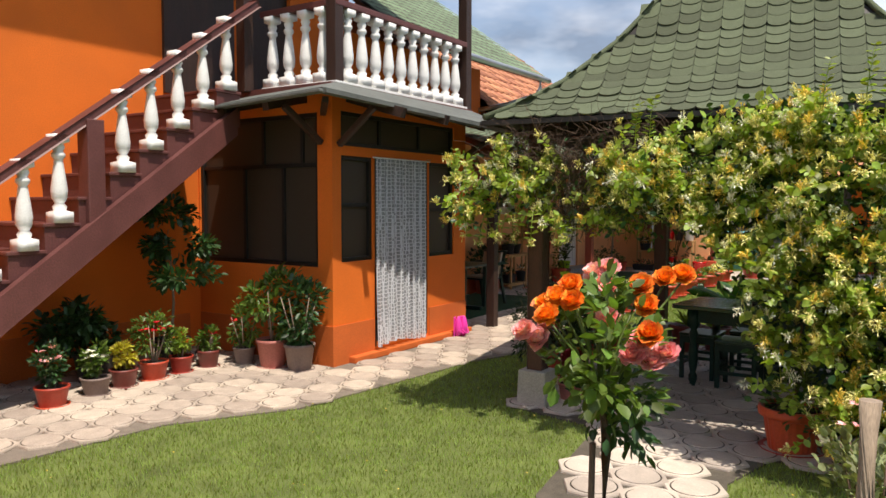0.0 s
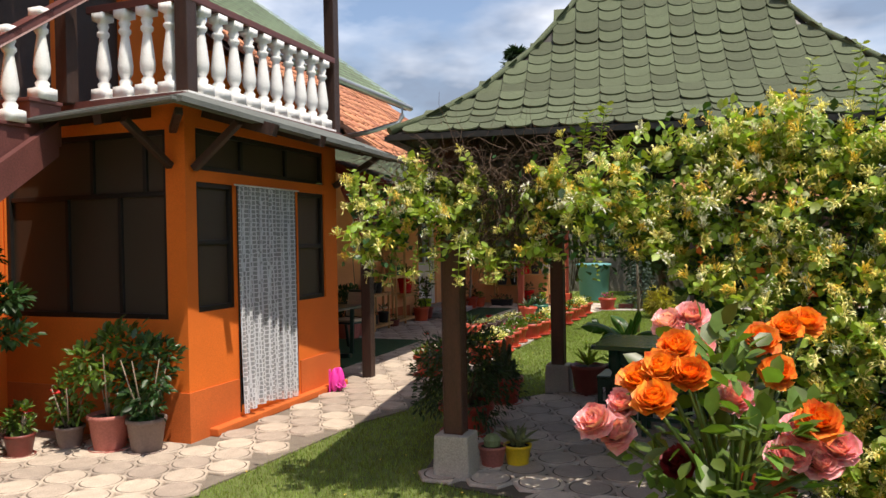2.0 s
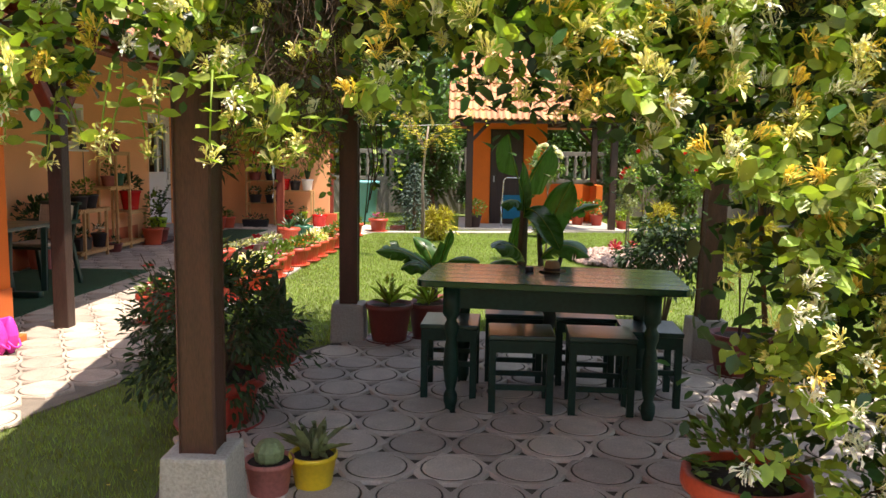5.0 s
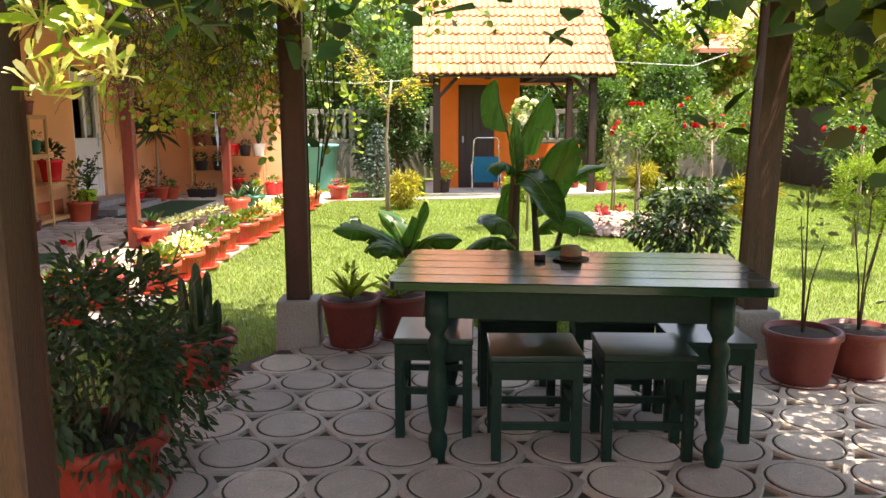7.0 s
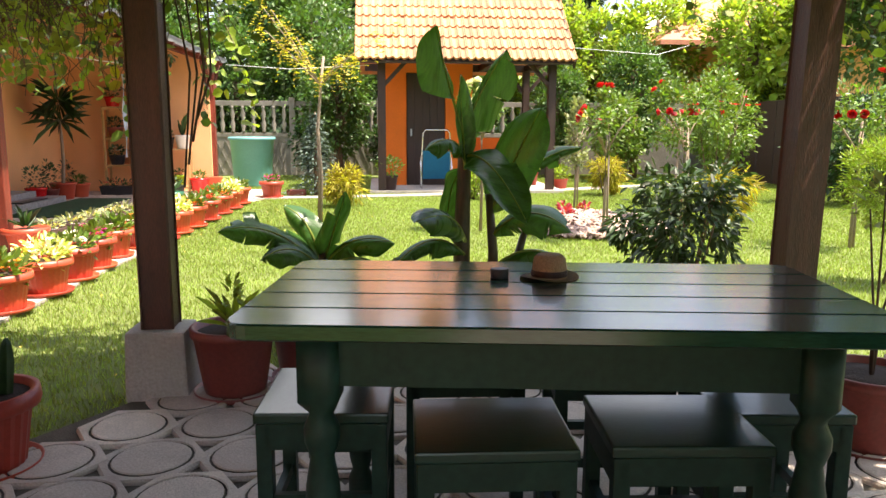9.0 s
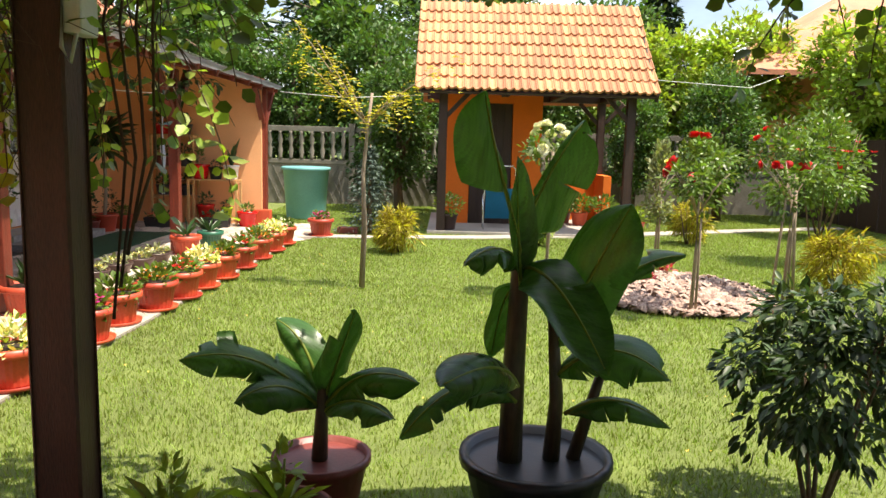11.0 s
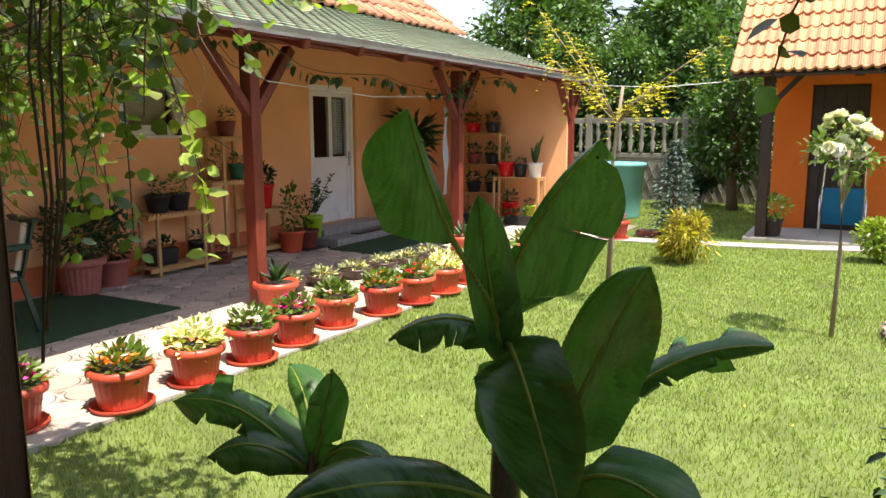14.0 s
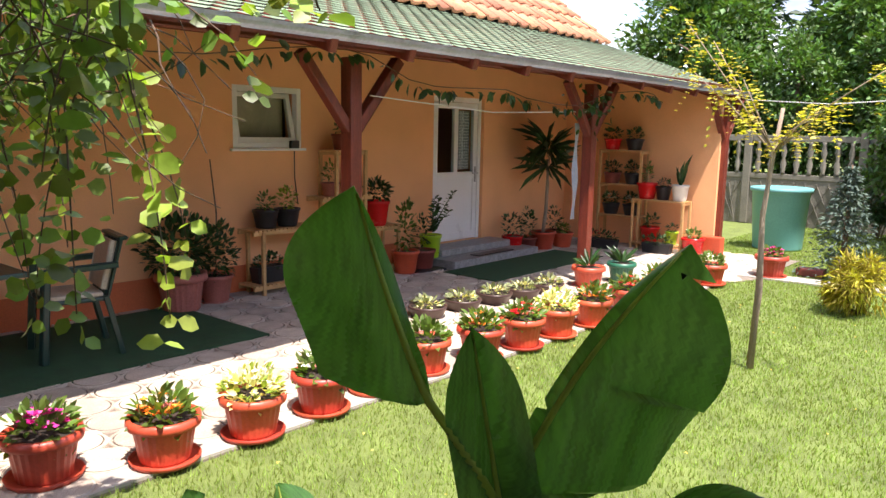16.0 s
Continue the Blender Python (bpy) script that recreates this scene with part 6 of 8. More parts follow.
# young locust tree
st = thing("sapling", "young golden locust tree with thin pale trunk", "tree", (-2.72, 13.95, 0))
bm = bmesh.new()
tube(bm, [(0, 0, 0), (0.02, 0.0, 0.6), (-0.01, 0.02, 1.15), (0.03, 0.02, 1.6), (0.07, 0.02, 1.94)], 0.024, 0.014, 8)
tube(bm, [(-0.03, 0.03, 0), (-0.01, 0.03, 0.6), (-0.02, 0.02, 1.2)], 0.012, 0.010, 6)
tips = [(-0.70, 0.0, 2.62), (-0.50, 0.10, 2.45), (-0.55, -0.10, 2.20), (-0.22, 0.0, 2.15), (0.40, 0.05, 1.98), (0.80, 0.0, 2.25), (0.28, -0.1, 1.85)]
for tx, ty, tz in tips:
    part("branch", tube(bmesh.new(), [(0.03, 0.02, 1.62), (tx * 0.5, ty * 0.5, (1.66 + tz) / 2 + 0.02), (tx, ty, tz)], 0.008, 0.003, 5), PALEBARK, st)
part("trunk", bm, PALEBARK, st)
rs = np.random.default_rng(61)
pp, dd = [], []
for tx, ty, tz in tips:
    for k in range(12):
        f = 0.35 + 0.7 * k / 11
        base = np.array((tx * f, ty * f, 1.64 + (tz - 1.64) * f))
        way = rs.normal(0, 1, 3) * np.array((1, 1, 0.5))
        way /= np.linalg.norm(way)
        side = np.cross(way, (0, 0, 1.0))
        for j in range(7):
            for s in (-1, 1):
                pp.append(base + way * 0.03 * (j + 1) + np.array((0, 0, -0.004 * j * j)))
                dd.append(side * s + way * 0.4)
scatter("leaves", np.array(pp), np.array(dd), 0.036, LEAF_GOLD, st, rs, spread=0.12)

# teal water butt
tu = thing("water_butt", "large teal plastic water butt on the grass", "barrel", (-4.55, 20.7, 0))
part("barrel", lathe(bmesh.new(), [(0.36, 0), (0.365, 0.02), (0.425, 0.90), (0.45, 0.91), (0.45, 0.95), (0.41, 0.95), (0.40, 0.80)], 40), TEAL, tu)
part("rim", lathe(bmesh.new(), [(0.45, 0.90), (0.462, 0.915), (0.462, 0.955), (0.44, 0.965), (0.42, 0.955)], 40), TEAL, tu)
part("water", lathe(bmesh.new(), [(0.40, 0.80), (0.1, 0.803)], 30), SOIL, tu)

# folding deck chair
dc = thing("deck_chair", "folded tubular garden chair with turquoise cloth by the shed", "chair", (-0.98, 19.25, 0.0), 4)
fp = [(-0.27, 0.18, 0.02), (-0.27, 0.05, 0.5), (-0.25, -0.02, 1.06), (-0.20, -0.03, 1.12), (0.20, -0.03, 1.12), (0.25, -0.02, 1.06), (0.27, 0.05, 0.5), (0.27, 0.18, 0.02)]
part("frame", tube(bmesh.new(), fp, 0.013, 0.013, 8), CHROME, dc)
part("rear_frame", tube(bmesh.new(), [(-0.29, -0.16, 0.02), (-0.29, 0.02, 0.5), (-0.29, 0.06, 0.62), (0.29, 0.06, 0.62), (0.29, 0.02, 0.5), (0.29, -0.16, 0.02), (-0.29, -0.16, 0.02)], 0.013, 0.013, 8), CHROME, dc)
bm = bmesh.new()
g = [[bm.verts.new((-0.25 + 0.05 * i, -0.03 + 0.08 * (1 - j / 8) - 0.03 * math.sin(math.pi * j / 8), 0.22 + 0.52 * j / 8)) for i in range(11)] for j in range(9)]
for j in range(8):
    for i in range(10):
        bm.faces.new((g[j][i], g[j][i + 1], g[j + 1][i + 1], g[j + 1][i]))
bmesh.ops.solidify(bm, geom=bm.faces[:], thickness=0.006)
part("cloth", bm, BLUECLOTH, dc, "turquoise fabric seat")

# pots by the shed and the path
for x, y, r, h, mat, lm, sz, words in ((-1.86, 19.0, 0.17, 0.26, DKBOWL, LEAF_Y, 0.30, "dark pot with a bushy pale green plant"), (0.55, 20.2, 0.16, 0.24, TERRA, LEAF, 0.30, "terracotta pot with a leafy plant by the shed"), (0.30, 20.5, 0.15, 0.22, TERRA_B, LEAF_D, 0.34, "brown pot with a dark leafy plant"), (0.95, 20.0, 0.15, 0.25, TERRA, LEAF, 0.30, "terracotta pot with a green plant"), (1.45, 19.6, 0.15, 0.2, TERRA, LEAF_Y, 0.22, "terracotta pot with a low green plant"), (0.0, 20.6, 0.15, 0.22, TERRA_B, LEAF_GREY, 0.30, "brown pot with a grey-green plant")):
    p = pot(x, y, r, h, mat, words, 0.05 if y > 18.7 and x < 1.3 else 0.0)
    tuft(p, rp, h + sz * 0.5, (sz * 0.75, sz * 0.75, sz * 0.6), 260, 0.07, lm)
    if x < -1:
        bloom(p, rp, h + sz * 0.5, (0.2, 0.2, 0.18), 14, 0.03, P_WHITE)
p = pot(-3.82, 18.0, 0.20, 0.26, TERRA, "terracotta pot with magenta flowers at the row's end", 0, "flower", TERRA)
tuft(p, rp, 0.28, (0.14, 0.14, 0.10), 150, 0.06, LEAF)
bloom(p, rp, 0.31, (0.13, 0.13, 0.08), 24, 0.032, P_MAG)
b = boxes((-3.62, -3.3, 18.35, 18.55, 0, 0.10), bevel=0.012)
tagged(obj("brick_block", b, TERRA_B), "loose red block lying on the grass", "block")


# ---- bananas ----
def banana_leaf(base, ctrl, tip, width, face, parent, fold=0.35, torn=0.0, seed=0, nm="leaf", halves=(1.0, 1.0), hang=0.25, root=None):
    """A broad ribbed blade along a bent midrib, its halves hanging and torn; face: the way its upper side looks."""
    rg = np.random.default_rng(seed)
    base, ctrl, tip, face = (np.array(v, float) for v in (base, ctrl, tip, face))
    nu, nw = 66, 6
    vs, fs = [], []
    cuts = [np.cumsum(rg.uniform(0, 1, nu + 1) < torn * 0.8) for _ in range(2)]
    sag = rg.normal(0, 0.34 if torn else 0.10, (2, nu + 2))
    wide = rg.uniform(0.80 if torn else 0.95, 1.0, (2, nu + 2))
    for i in range(nu + 1):
        t = i / nu
        c = (1 - t) ** 2 * base + 2 * t * (1 - t) * ctrl + t * t * tip
        tg = 2 * (1 - t) * (ctrl - base) + 2 * t * (tip - ctrl)
        tg /= np.linalg.norm(tg)
        s = np.cross(face, tg)
        s /= np.linalg.norm(s)
        u = np.cross(tg, s)
        w = width * 1.08 * max(0.015, min(1, t * 5.0 + 0.05) ** 0.7 * (1 - max(0, (t - 0.55) / 0.45) ** 2.6))
        for j in range(-nw, nw + 1):
            q = j / nw
            e, h = abs(q), int(q > 0)
            g = cuts[h][i]
            at_cut = i > 0 and cuts[h][i] != cuts[h][i - 1]
            ww = w * halves[h] * wide[h][g] * (0.45 if at_cut and e > 0.45 else 1.0)
            bend = fold * 0.7 * (1 - e) - (hang + sag[h][g] * e) * e
            rip = 0.0014 * (1 if i % 2 else -1) * min(1, e * 3) + 0.012 * math.sin(t * 8 + seed + 2 * h) * e * e
            vs.append(c + s * ww * q * math.cos(bend) + u * (ww * e * math.sin(bend) + rip) + tg * ww * e * 0.25)
    m = 2 * nw + 1
    for i in range(nu):
        for j in range(m - 1):
            fs.append((i * m + j, i * m + j + 1, (i + 1) * m + j + 1, (i + 1) * m + j))
    lf = raw(nm, vs, fs, BANANA, parent, smooth=True)
    bm = bmesh.new()
    pts = [((1 - t) ** 2 * base + 2 * t * (1 - t) * ctrl + t * t * tip) for t in np.linspace(0.0, 0.97, 12)]
    if root:
        pts = [np.array(root), (np.array(root) + base) / 2 + np.array((0, 0, 0.01))] + pts
    tube(bm, [tuple(p) for p in pts], 0.009, 0.0025, 6)
    part("midrib", bm, LEAF_Y, lf)
    return lf


bp = thing("banana_plant", "tall banana plant with large dark green leaves in a black tub", "banana plant")
part("tub", pot_mesh(bmesh.new(), 0.30, 0.28, "plain"), BLACKPOT, bp).location = (-1.52, 9.25, 0)
part("tub_soil", lathe(bmesh.new(), [(0.26, 0.22), (0.2, 0.25)], 20, (-1.52, 9.25, 0)), SOIL, bp)
bm = bmesh.new()
tube(bm, [(-1.62, 9.25, 0.2), (-1.62, 9.24, 0.6), (-1.61, 9.23, 1.0), (-1.60, 9.22, 1.15)], 0.052, 0.028, 12)
part("stem", bm, BANSTEM, bp)
bm = bmesh.new()
tube(bm, [(-1.46, 9.26, 0.2), (-1.45, 9.24, 0.5), (-1.48, 9.22, 0.82)], 0.036, 0.02, 10)
tube(bm, [(-1.38, 9.28, 0.2), (-1.32, 9.26, 0.45), (-1.28, 9.24, 0.62)], 0.030, 0.018, 10)
part("side_stem", bm, BANSTEM, bp)
LEAVES = (
    ((-1.69, 9.06, 1.31), (-1.735, 9.02, 1.44), (-1.78, 8.985, 1.645), 0.150, (0.55, -0.75, 0.2), 0.1, 0, (0.12, 1.0), 0.15, (-1.61, 9.2, 1.05)),
    ((-1.635, 9.18, 1.08), (-1.56, 9.20, 1.34), (-1.385, 9.29, 1.57), 0.215, (0.45, -0.85, 0.25), 0.1, 0.07, (1.0, 0.14), 0.45, None),
    ((-1.47, 9.22, 0.72), (-1.36, 9.18, 1.0), (-1.22, 9.17, 1.27), 0.125, (-0.25, -1, 0.35), 0.3, 0, (1.0, 1.0), 0.1, None),
    ((-1.44, 9.26, 0.74), (-1.20, 9.32, 1.06), (-0.95, 9.36, 1.06), 0.15, (0.1, -0.6, 0.8), 0.1, 0.16, (0.35, 1.0), 1.1, None),
    ((-1.61, 9.15, 0.58), (-1.70, 8.80, 0.82), (-1.90, 8.60, 0.75), 0.105, (0, -0.8, 0.6), 0.3, 0.03, (1.0, 1.0), 0.6, None),
    ((-1.61, 9.20, 0.95), (-1.64, 9.16, 1.2), (-1.65, 9.11, 1.43), 0.068, (0.6, -0.7, 0), 1.1, 0, (1.0, 1.0), -0.4, None),
    ((-1.46, 9.22, 0.60), (-1.28, 9.14, 0.84), (-1.05, 9.12, 0.62), 0.115, (0, -0.6, 0.8), 0.2, 0.08, (1.0, 1.0), 0.7, None),
    ((-1.61, 9.2, 0.50), (-1.80, 9.12, 0.72), (-2.04, 9.05, 0.40), 0.095, (0, -0.4, 1), 0.2, 0.10, (1.0, 1.0), 0.8, None),
    ((-1.42, 9.22, 0.45), (-1.24, 9.2, 0.60), (-1.02, 9.18, 0.42), 0.08, (0, -0.4, 1), 0.2, 0.08, (1.0, 1.0), 0.8, None),
    ((-1.61, 9.20, 1.02), (-1.70, 9.08, 1.17), (-1.83, 8.96, 1.06), 0.085, (0, -0.5, 0.9), 0.1, 0.20, (1.0, 1.0), 0.9, None),
    ((-1.60, 9.20, 1.02), (-1.50, 9.04, 1.06), (-1.33, 8.92, 0.70), 0.125, (0.3, -1, 0.4), 0.2, 0.03, (1.0, 1.0), 0.4, None),
    ((-1.60, 9.26, 0.9), (-1.66, 9.32, 1.0), (-1.70, 9.36, 0.62), 0.09, (-0.4, 0.6, 0.6), 0.3, 0.0, (1.0, 1.0), 0.4, None))
for k, (bs, ct, tp, w, fc, fo, tn, hv, hg, rt) in enumerate(LEAVES):
    banana_leaf(bs, ct, tp, w, fc, bp, fo, tn, k, "leaf", hv, hg, rt)
b2 = thing("banana_plant", "young low banana plant with broad dark leaves", "banana plant")
part("tub", pot_mesh(bmesh.new(), 0.20, 0.22, "plain"), TERRA_B, b2).location = (-2.37, 9.32, 0)
part("stem", tube(bmesh.new(), [(-2.38, 9.32, 0.15), (-2.37, 9.31, 0.35), (-2.36, 9.30, 0.52)], 0.035, 0.02, 10), BANSTEM, b2)
for k, (bs, ct, tp, w, fc) in enumerate((
        ((-2.36, 9.30, 0.45), (-2.30, 9.27, 0.62), (-2.23, 9.25, 0.83), 0.055, (0.6, -0.8, 0)),
        ((-2.38, 9.30, 0.42), (-2.60, 9.24, 0.72), (-2.88, 9.16, 0.64), 0.085, (0, -0.6, 0.8)),
        ((-2.38, 9.30, 0.42), (-2.50, 9.18, 0.62), (-2.66, 9.10, 0.50), 0.08, (0, -0.6, 0.8)),
        ((-2.36, 9.30, 0.42), (-2.20, 9.24, 0.66), (-1.98, 9.20, 0.56), 0.085, (0, -0.5, 0.9)),
        ((-2.37, 9.32, 0.42), (-2.42, 9.36, 0.70), (-2.58, 9.44, 0.74), 0.07, (0, -0.5, 0.8)),
        ((-2.36, 9.30, 0.40), (-2.22, 9.18, 0.55), (-2.06, 9.08, 0.46), 0.06, (0, -0.3, 1)))):
    banana_leaf(bs, ct, tp, w * 1.3, fc, b2, 0.3, 0.04, 20 + k, "leaf", (1.0, 1.0), 0.15 if k == 0 else 0.7)

# ---- porch: door, window, steps ----
d3 = structure("door_3", "white half-glazed plastic house door", "door")
X = FX - 0.12
part("door_frame", boxes((X, X + 0.07, 15.85, 15.92, 0.2, 2.2), (X, X + 0.07, 16.88, 16.95, 0.2, 2.2), (X, X + 0.07, 15.92, 16.88, 2.13, 2.2), bevel=0.006), PVC, d3)
leaf = part("door_leaf", boxes((X + 0.005, X + 0.06, 15.925, 16.01, 0.21, 2.125), (X + 0.005, X + 0.06, 16.79, 16.875, 0.21, 2.125), (X + 0.005, X + 0.06, 16.01, 16.79, 0.21, 0.32), (X + 0.005, X + 0.06, 16.01, 16.79, 1.06, 1.17), (X + 0.005, X + 0.06, 16.01, 16.79, 2.04, 2.125), (X + 0.005, X + 0.06, 16.36, 16.44, 1.17, 2.04), bevel=0.004), PVC, d3)
part("door_panel", boxes((X + 0.02, X + 0.045, 16.01, 16.79, 0.32, 1.06)), PVC, d3)
for a, c in ((16.01, 16.36), (16.44, 16.79)):
    part("pane", boxes((X + 0.028, X + 0.034, a, c, 1.17, 2.04)), GLASS, d3).visible_shadow = False
h = part("door_handle", boxes((X + 0.06, X + 0.075, 16.82, 16.85, 1.02, 1.24), (X + 0.075, X + 0.115, 16.825, 16.845, 1.14, 1.16), (X + 0.10, X + 0.118, 16.72, 16.845, 1.14, 1.16), bevel=0.003), ZINC, leaf)
vs, fs = [], []
for i in range(25):
    for z in (1.2, 2.02):
        vs.append((X - 0.02 + 0.012 * math.sin(i * 1.7), 16.46 + 0.32 * i / 24, z))
for i in range(24):
    fs.append((2 * i, 2 * i + 2, 2 * i + 3, 2 * i + 1))
tagged(raw("net_curtain", vs, fs, LACE, smooth=True), "white net curtain behind the door glass", "curtain")
w5 = structure("window_5", "tilted white plastic window with a dark pane", "window")
part("window_frame", boxes((X + 0.04, X + 0.12, 12.74, 12.80, 1.52, 2.16), (X + 0.04, X + 0.12, 13.56, 13.62, 1.52, 2.16), (X + 0.04, X + 0.12, 12.80, 13.56, 1.52, 1.58), (X + 0.04, X + 0.12, 12.80, 13.56, 2.10, 2.16), bevel=0.005), PVC, w5)
bm = boxes((X + 0.05, X + 0.10, 12.80, 12.85, 1.58, 2.10), (X + 0.05, X + 0.10, 13.51, 13.56, 1.58, 2.10), (X + 0.05, X + 0.10, 12.85, 13.51, 1.58, 1.63), (X + 0.05, X + 0.10, 12.85, 13.51, 2.05, 2.10))
for v in bm.verts:
    v.co.x -= (v.co.z - 1.58) * 0.22
part("sash", bm, PVC, w5, "white sash tilted inwards")
bm = boxes((X + 0.07, X + 0.076, 12.85, 13.51, 1.63, 2.05))
for v in bm.verts:
    v.co.x -= (v.co.z - 1.58) * 0.22
part("pane", bm, GLASS, w5).visible_shadow = False
# pale sheet, not a real blind, added to lighten the black pane
part("pale_sheet", boxes((X - 0.115, X - 0.108, 12.82, 13.54, 1.56, 2.10)), CUSHION, w5, "pale sheet added behind the pane")
part("window_sill", boxes((FX - 0.05, FX + 0.04, 12.70, 13.66, 1.49, 1.517), bevel=0.004), PVC, w5)
b = boxes((FX + 0.0, FX + 0.06, 13.45, 13.55, 1.515, 1.60), bevel=0.01)
tagged(obj("lamp_socket", b, BLACKPOT), "small black outdoor socket on the sill", "socket")
bm = bmesh.new()
tube(bm, [(FX + 0.03, 13.5, 1.53), (FX + 0.03, 13.5, 1.2), (FX + 0.02, 13.55, 0.9)], 0.006, 0.006, 5)
tagged(obj("cable", bm, BLACKPOT), "thin black cable down the wall", "cable")
stp = structure("porch_steps", "two grey tiled steps before the house door", "steps")
part("step", boxes((FX, -6.86, 15.45, 17.35, 0.0, 0.11), bevel=0.008), STEPSTONE, stp)
part("step", boxes((FX, -7.20, 15.60, 17.15, 0.112, 0.20), bevel=0.008), STEPSTONE, stp)
part("tile_skirting", boxes((FX, FX + 0.015, 16.97, 19.1, 0.0, 0.10)), STEPSTONE, stp)
b = boxes((-7.05, -6.90, 16.0, 16.8, 0.111, 0.125), bevel=0.004)
tagged(obj("doormat", b, BLACKPOT), "dark rubber doormat on the step", "doormat")
b = boxes((-7.45, -5.98, 8.5, 11.95, 0.001, 0.034), bevel=0.003)
tagged(obj("turf_rug", b, TURF), "green artificial turf rug under the plastic table", "rug")
bm = boxes((-6.8, -6.0, 15.15, 17.7, 0.001, 0.034), bevel=0.003)
tagged(obj("turf_rug", bm, TURF), "green artificial turf rug before the steps", "rug")
b = boxes((-7.15, -6.95, 14.9, 15.4, 0.0, 0.03), bevel=0.006)
tagged(obj("shoe_grid", b, BLACKPOT), "flat black boot scraper mat beside the steps", "mat")

# plastic table and chairs under the porch
pt = thing("plastic_table", "dark green plastic garden table under the porch", "table", (-6.55, 9.55, 0.034))
part("tabletop", boxes((-0.42, 0.42, -0.62, 0.62, 0.70, 0.735), bevel=0.012), CHAIRPLASTIC, pt)
for y in (-0.38, 0.38):
    part("pedestal", lathe(bmesh.new(), [(0.05, 0.05), (0.05, 0.12), (0.035, 0.25), (0.045, 0.5), (0.05, 0.7)], 12, (0, y, 0)), CHAIRPLASTIC, pt)
    part("foot", boxes((-0.32, 0.32, y - 0.045, y + 0.045, 0.0, 0.06), bevel=0.018), CHAIRPLASTIC, pt)


def plastic_chair(x, y, rz):
    c = thing("plastic_chair", "dark green plastic armchair with a beige cushion", "chair", (x, y, 0.034), rz, "chairs under the porch")
    part("seat", boxes((-0.23, 0.23, -0.22, 0.22, 0.41, 0.44), bevel=0.012), CHAIRPLASTIC, c)
    bm = bmesh.new()
    for k in range(6):
        u = -0.20 + k * 0.08
        beam(bm, (u, 0.22, 0.44), (u * 1.05, 0.33, 0.86), 0.05, 0.014, 0.003)
    beam(bm, (-0.25, 0.335, 0.87), (0.25, 0.335, 0.87), 0.07, 0.03, 0.01)
    part("backrest", bm, CHAIRPLASTIC, c)
    for sx in (-1, 1):
        part("leg", beam(bmesh.new(), (sx * 0.25, -0.24, 0.0), (sx * 0.23, -0.19, 0.66), 0.045, 0.04), CHAIRPLASTIC, c)
        part("rear_leg", beam(bmesh.new(), (sx * 0.25, 0.30, 0.0), (sx * 0.23, 0.20, 0.45), 0.045, 0.04), CHAIRPLASTIC, c)
        part("armrest", beam(bmesh.new(), (sx * 0.25, -0.22, 0.66), (sx * 0.25, 0.28, 0.68), 0.055, 0.03), CHAIRPLASTIC, c)
    part("cushion", boxes((-0.21, 0.21, -0.20, 0.19, 0.441, 0.475), bevel=0.015), CUSHION, c, "beige seat cushion")
    bm = beam(bmesh.new(), (0, 0.20, 0.50), (0, 0.275, 0.84), 0.38, 0.03, 0.01)
    part("back_cushion", bm, CUSHION, c, "beige back cushion")
    return c


c0 = plastic_chair(-6.62, 10.62, -12)
copy_thing(c0, pose(-7.15, 9.6, 0.034, 0, 0, 80))
copy_thing(c0, pose(-6.45, 8.75, 0.034, 0, 0, 185))


# pine plant shelves
def plant_stand(name, label, x, y, w, levels, depth=0.30, rz=0.0, legs=None):
    """w along y; levels: (height, start, end, x offset)."""
    s = thing(name, label, "plant stand", (x, y, 0), rz)
    for z, a, c, dx in levels:
        n = int((c - a) / 0.05)
        bm = bmesh.new()
        for k in range(n):
            u = a + (c - a) * (k + 0.5) / n
            box(bm, dx, dx + depth, u - 0.019, u + 0.019, z - 0.018, z)
        part("slatted_shelf", bm, PINE, s)
        for e in (dx + 0.01, dx + depth - 0.035):
            part("bearer", boxes((e, e + 0.025, a, c, z - 0.055, z - 0.019)), PINE, s)
    for a, z, dx in legs:
        for e in (dx - 0.002, dx + depth - 0.033):
            part("leg", boxes((e, e + 0.035, a - 0.018, a + 0.018, 0, z), bevel=0.003), PINE, s)
    return s


plant_stand("plant_stand", "low pine plant stand with two slatted shelves", -7.54, 12.72, 0.9, [(0.70, 0.0, 0.88, 0), (0.13, 0.0, 0.95, 0)], legs=[(0.12, 0.68, 0), (0.76, 0.68, 0)])
plant_stand("plant_stand", "tall stepped pine plant stand against the wall", -7.54, 13.75, 1.2, [(1.50, 0.05, 0.55, 0), (0.99, -0.12, 0.62, 0), (0.60, 0.5, 1.15, 0), (0.13, 0.0, 1.0, 0)], legs=[(0.08, 1.48, 0), (0.52, 1.48, 0), (1.08, 0.58, 0)])
plant_stand("plant_stand", "tall pine shelf with pots against the end wall", -6.78, 18.86, 0.3, [(1.50, 0, 0.3, 0), (0.98, 0, 0.3, 0), (0.50, 0, 0.3, 0)], depth=0.72, legs=[(0.03, 1.48, 0), (0.27, 1.48, 0)])
plant_stand("plant_stand", "small pine stool holding plant pots", -6.15, 18.78, 0.3, [(0.78, 0, 0.32, 0), (0.12, 0, 0.32, 0)], depth=0.82, legs=[(0.03, 0.76, 0), (0.29, 0.76, 0)])


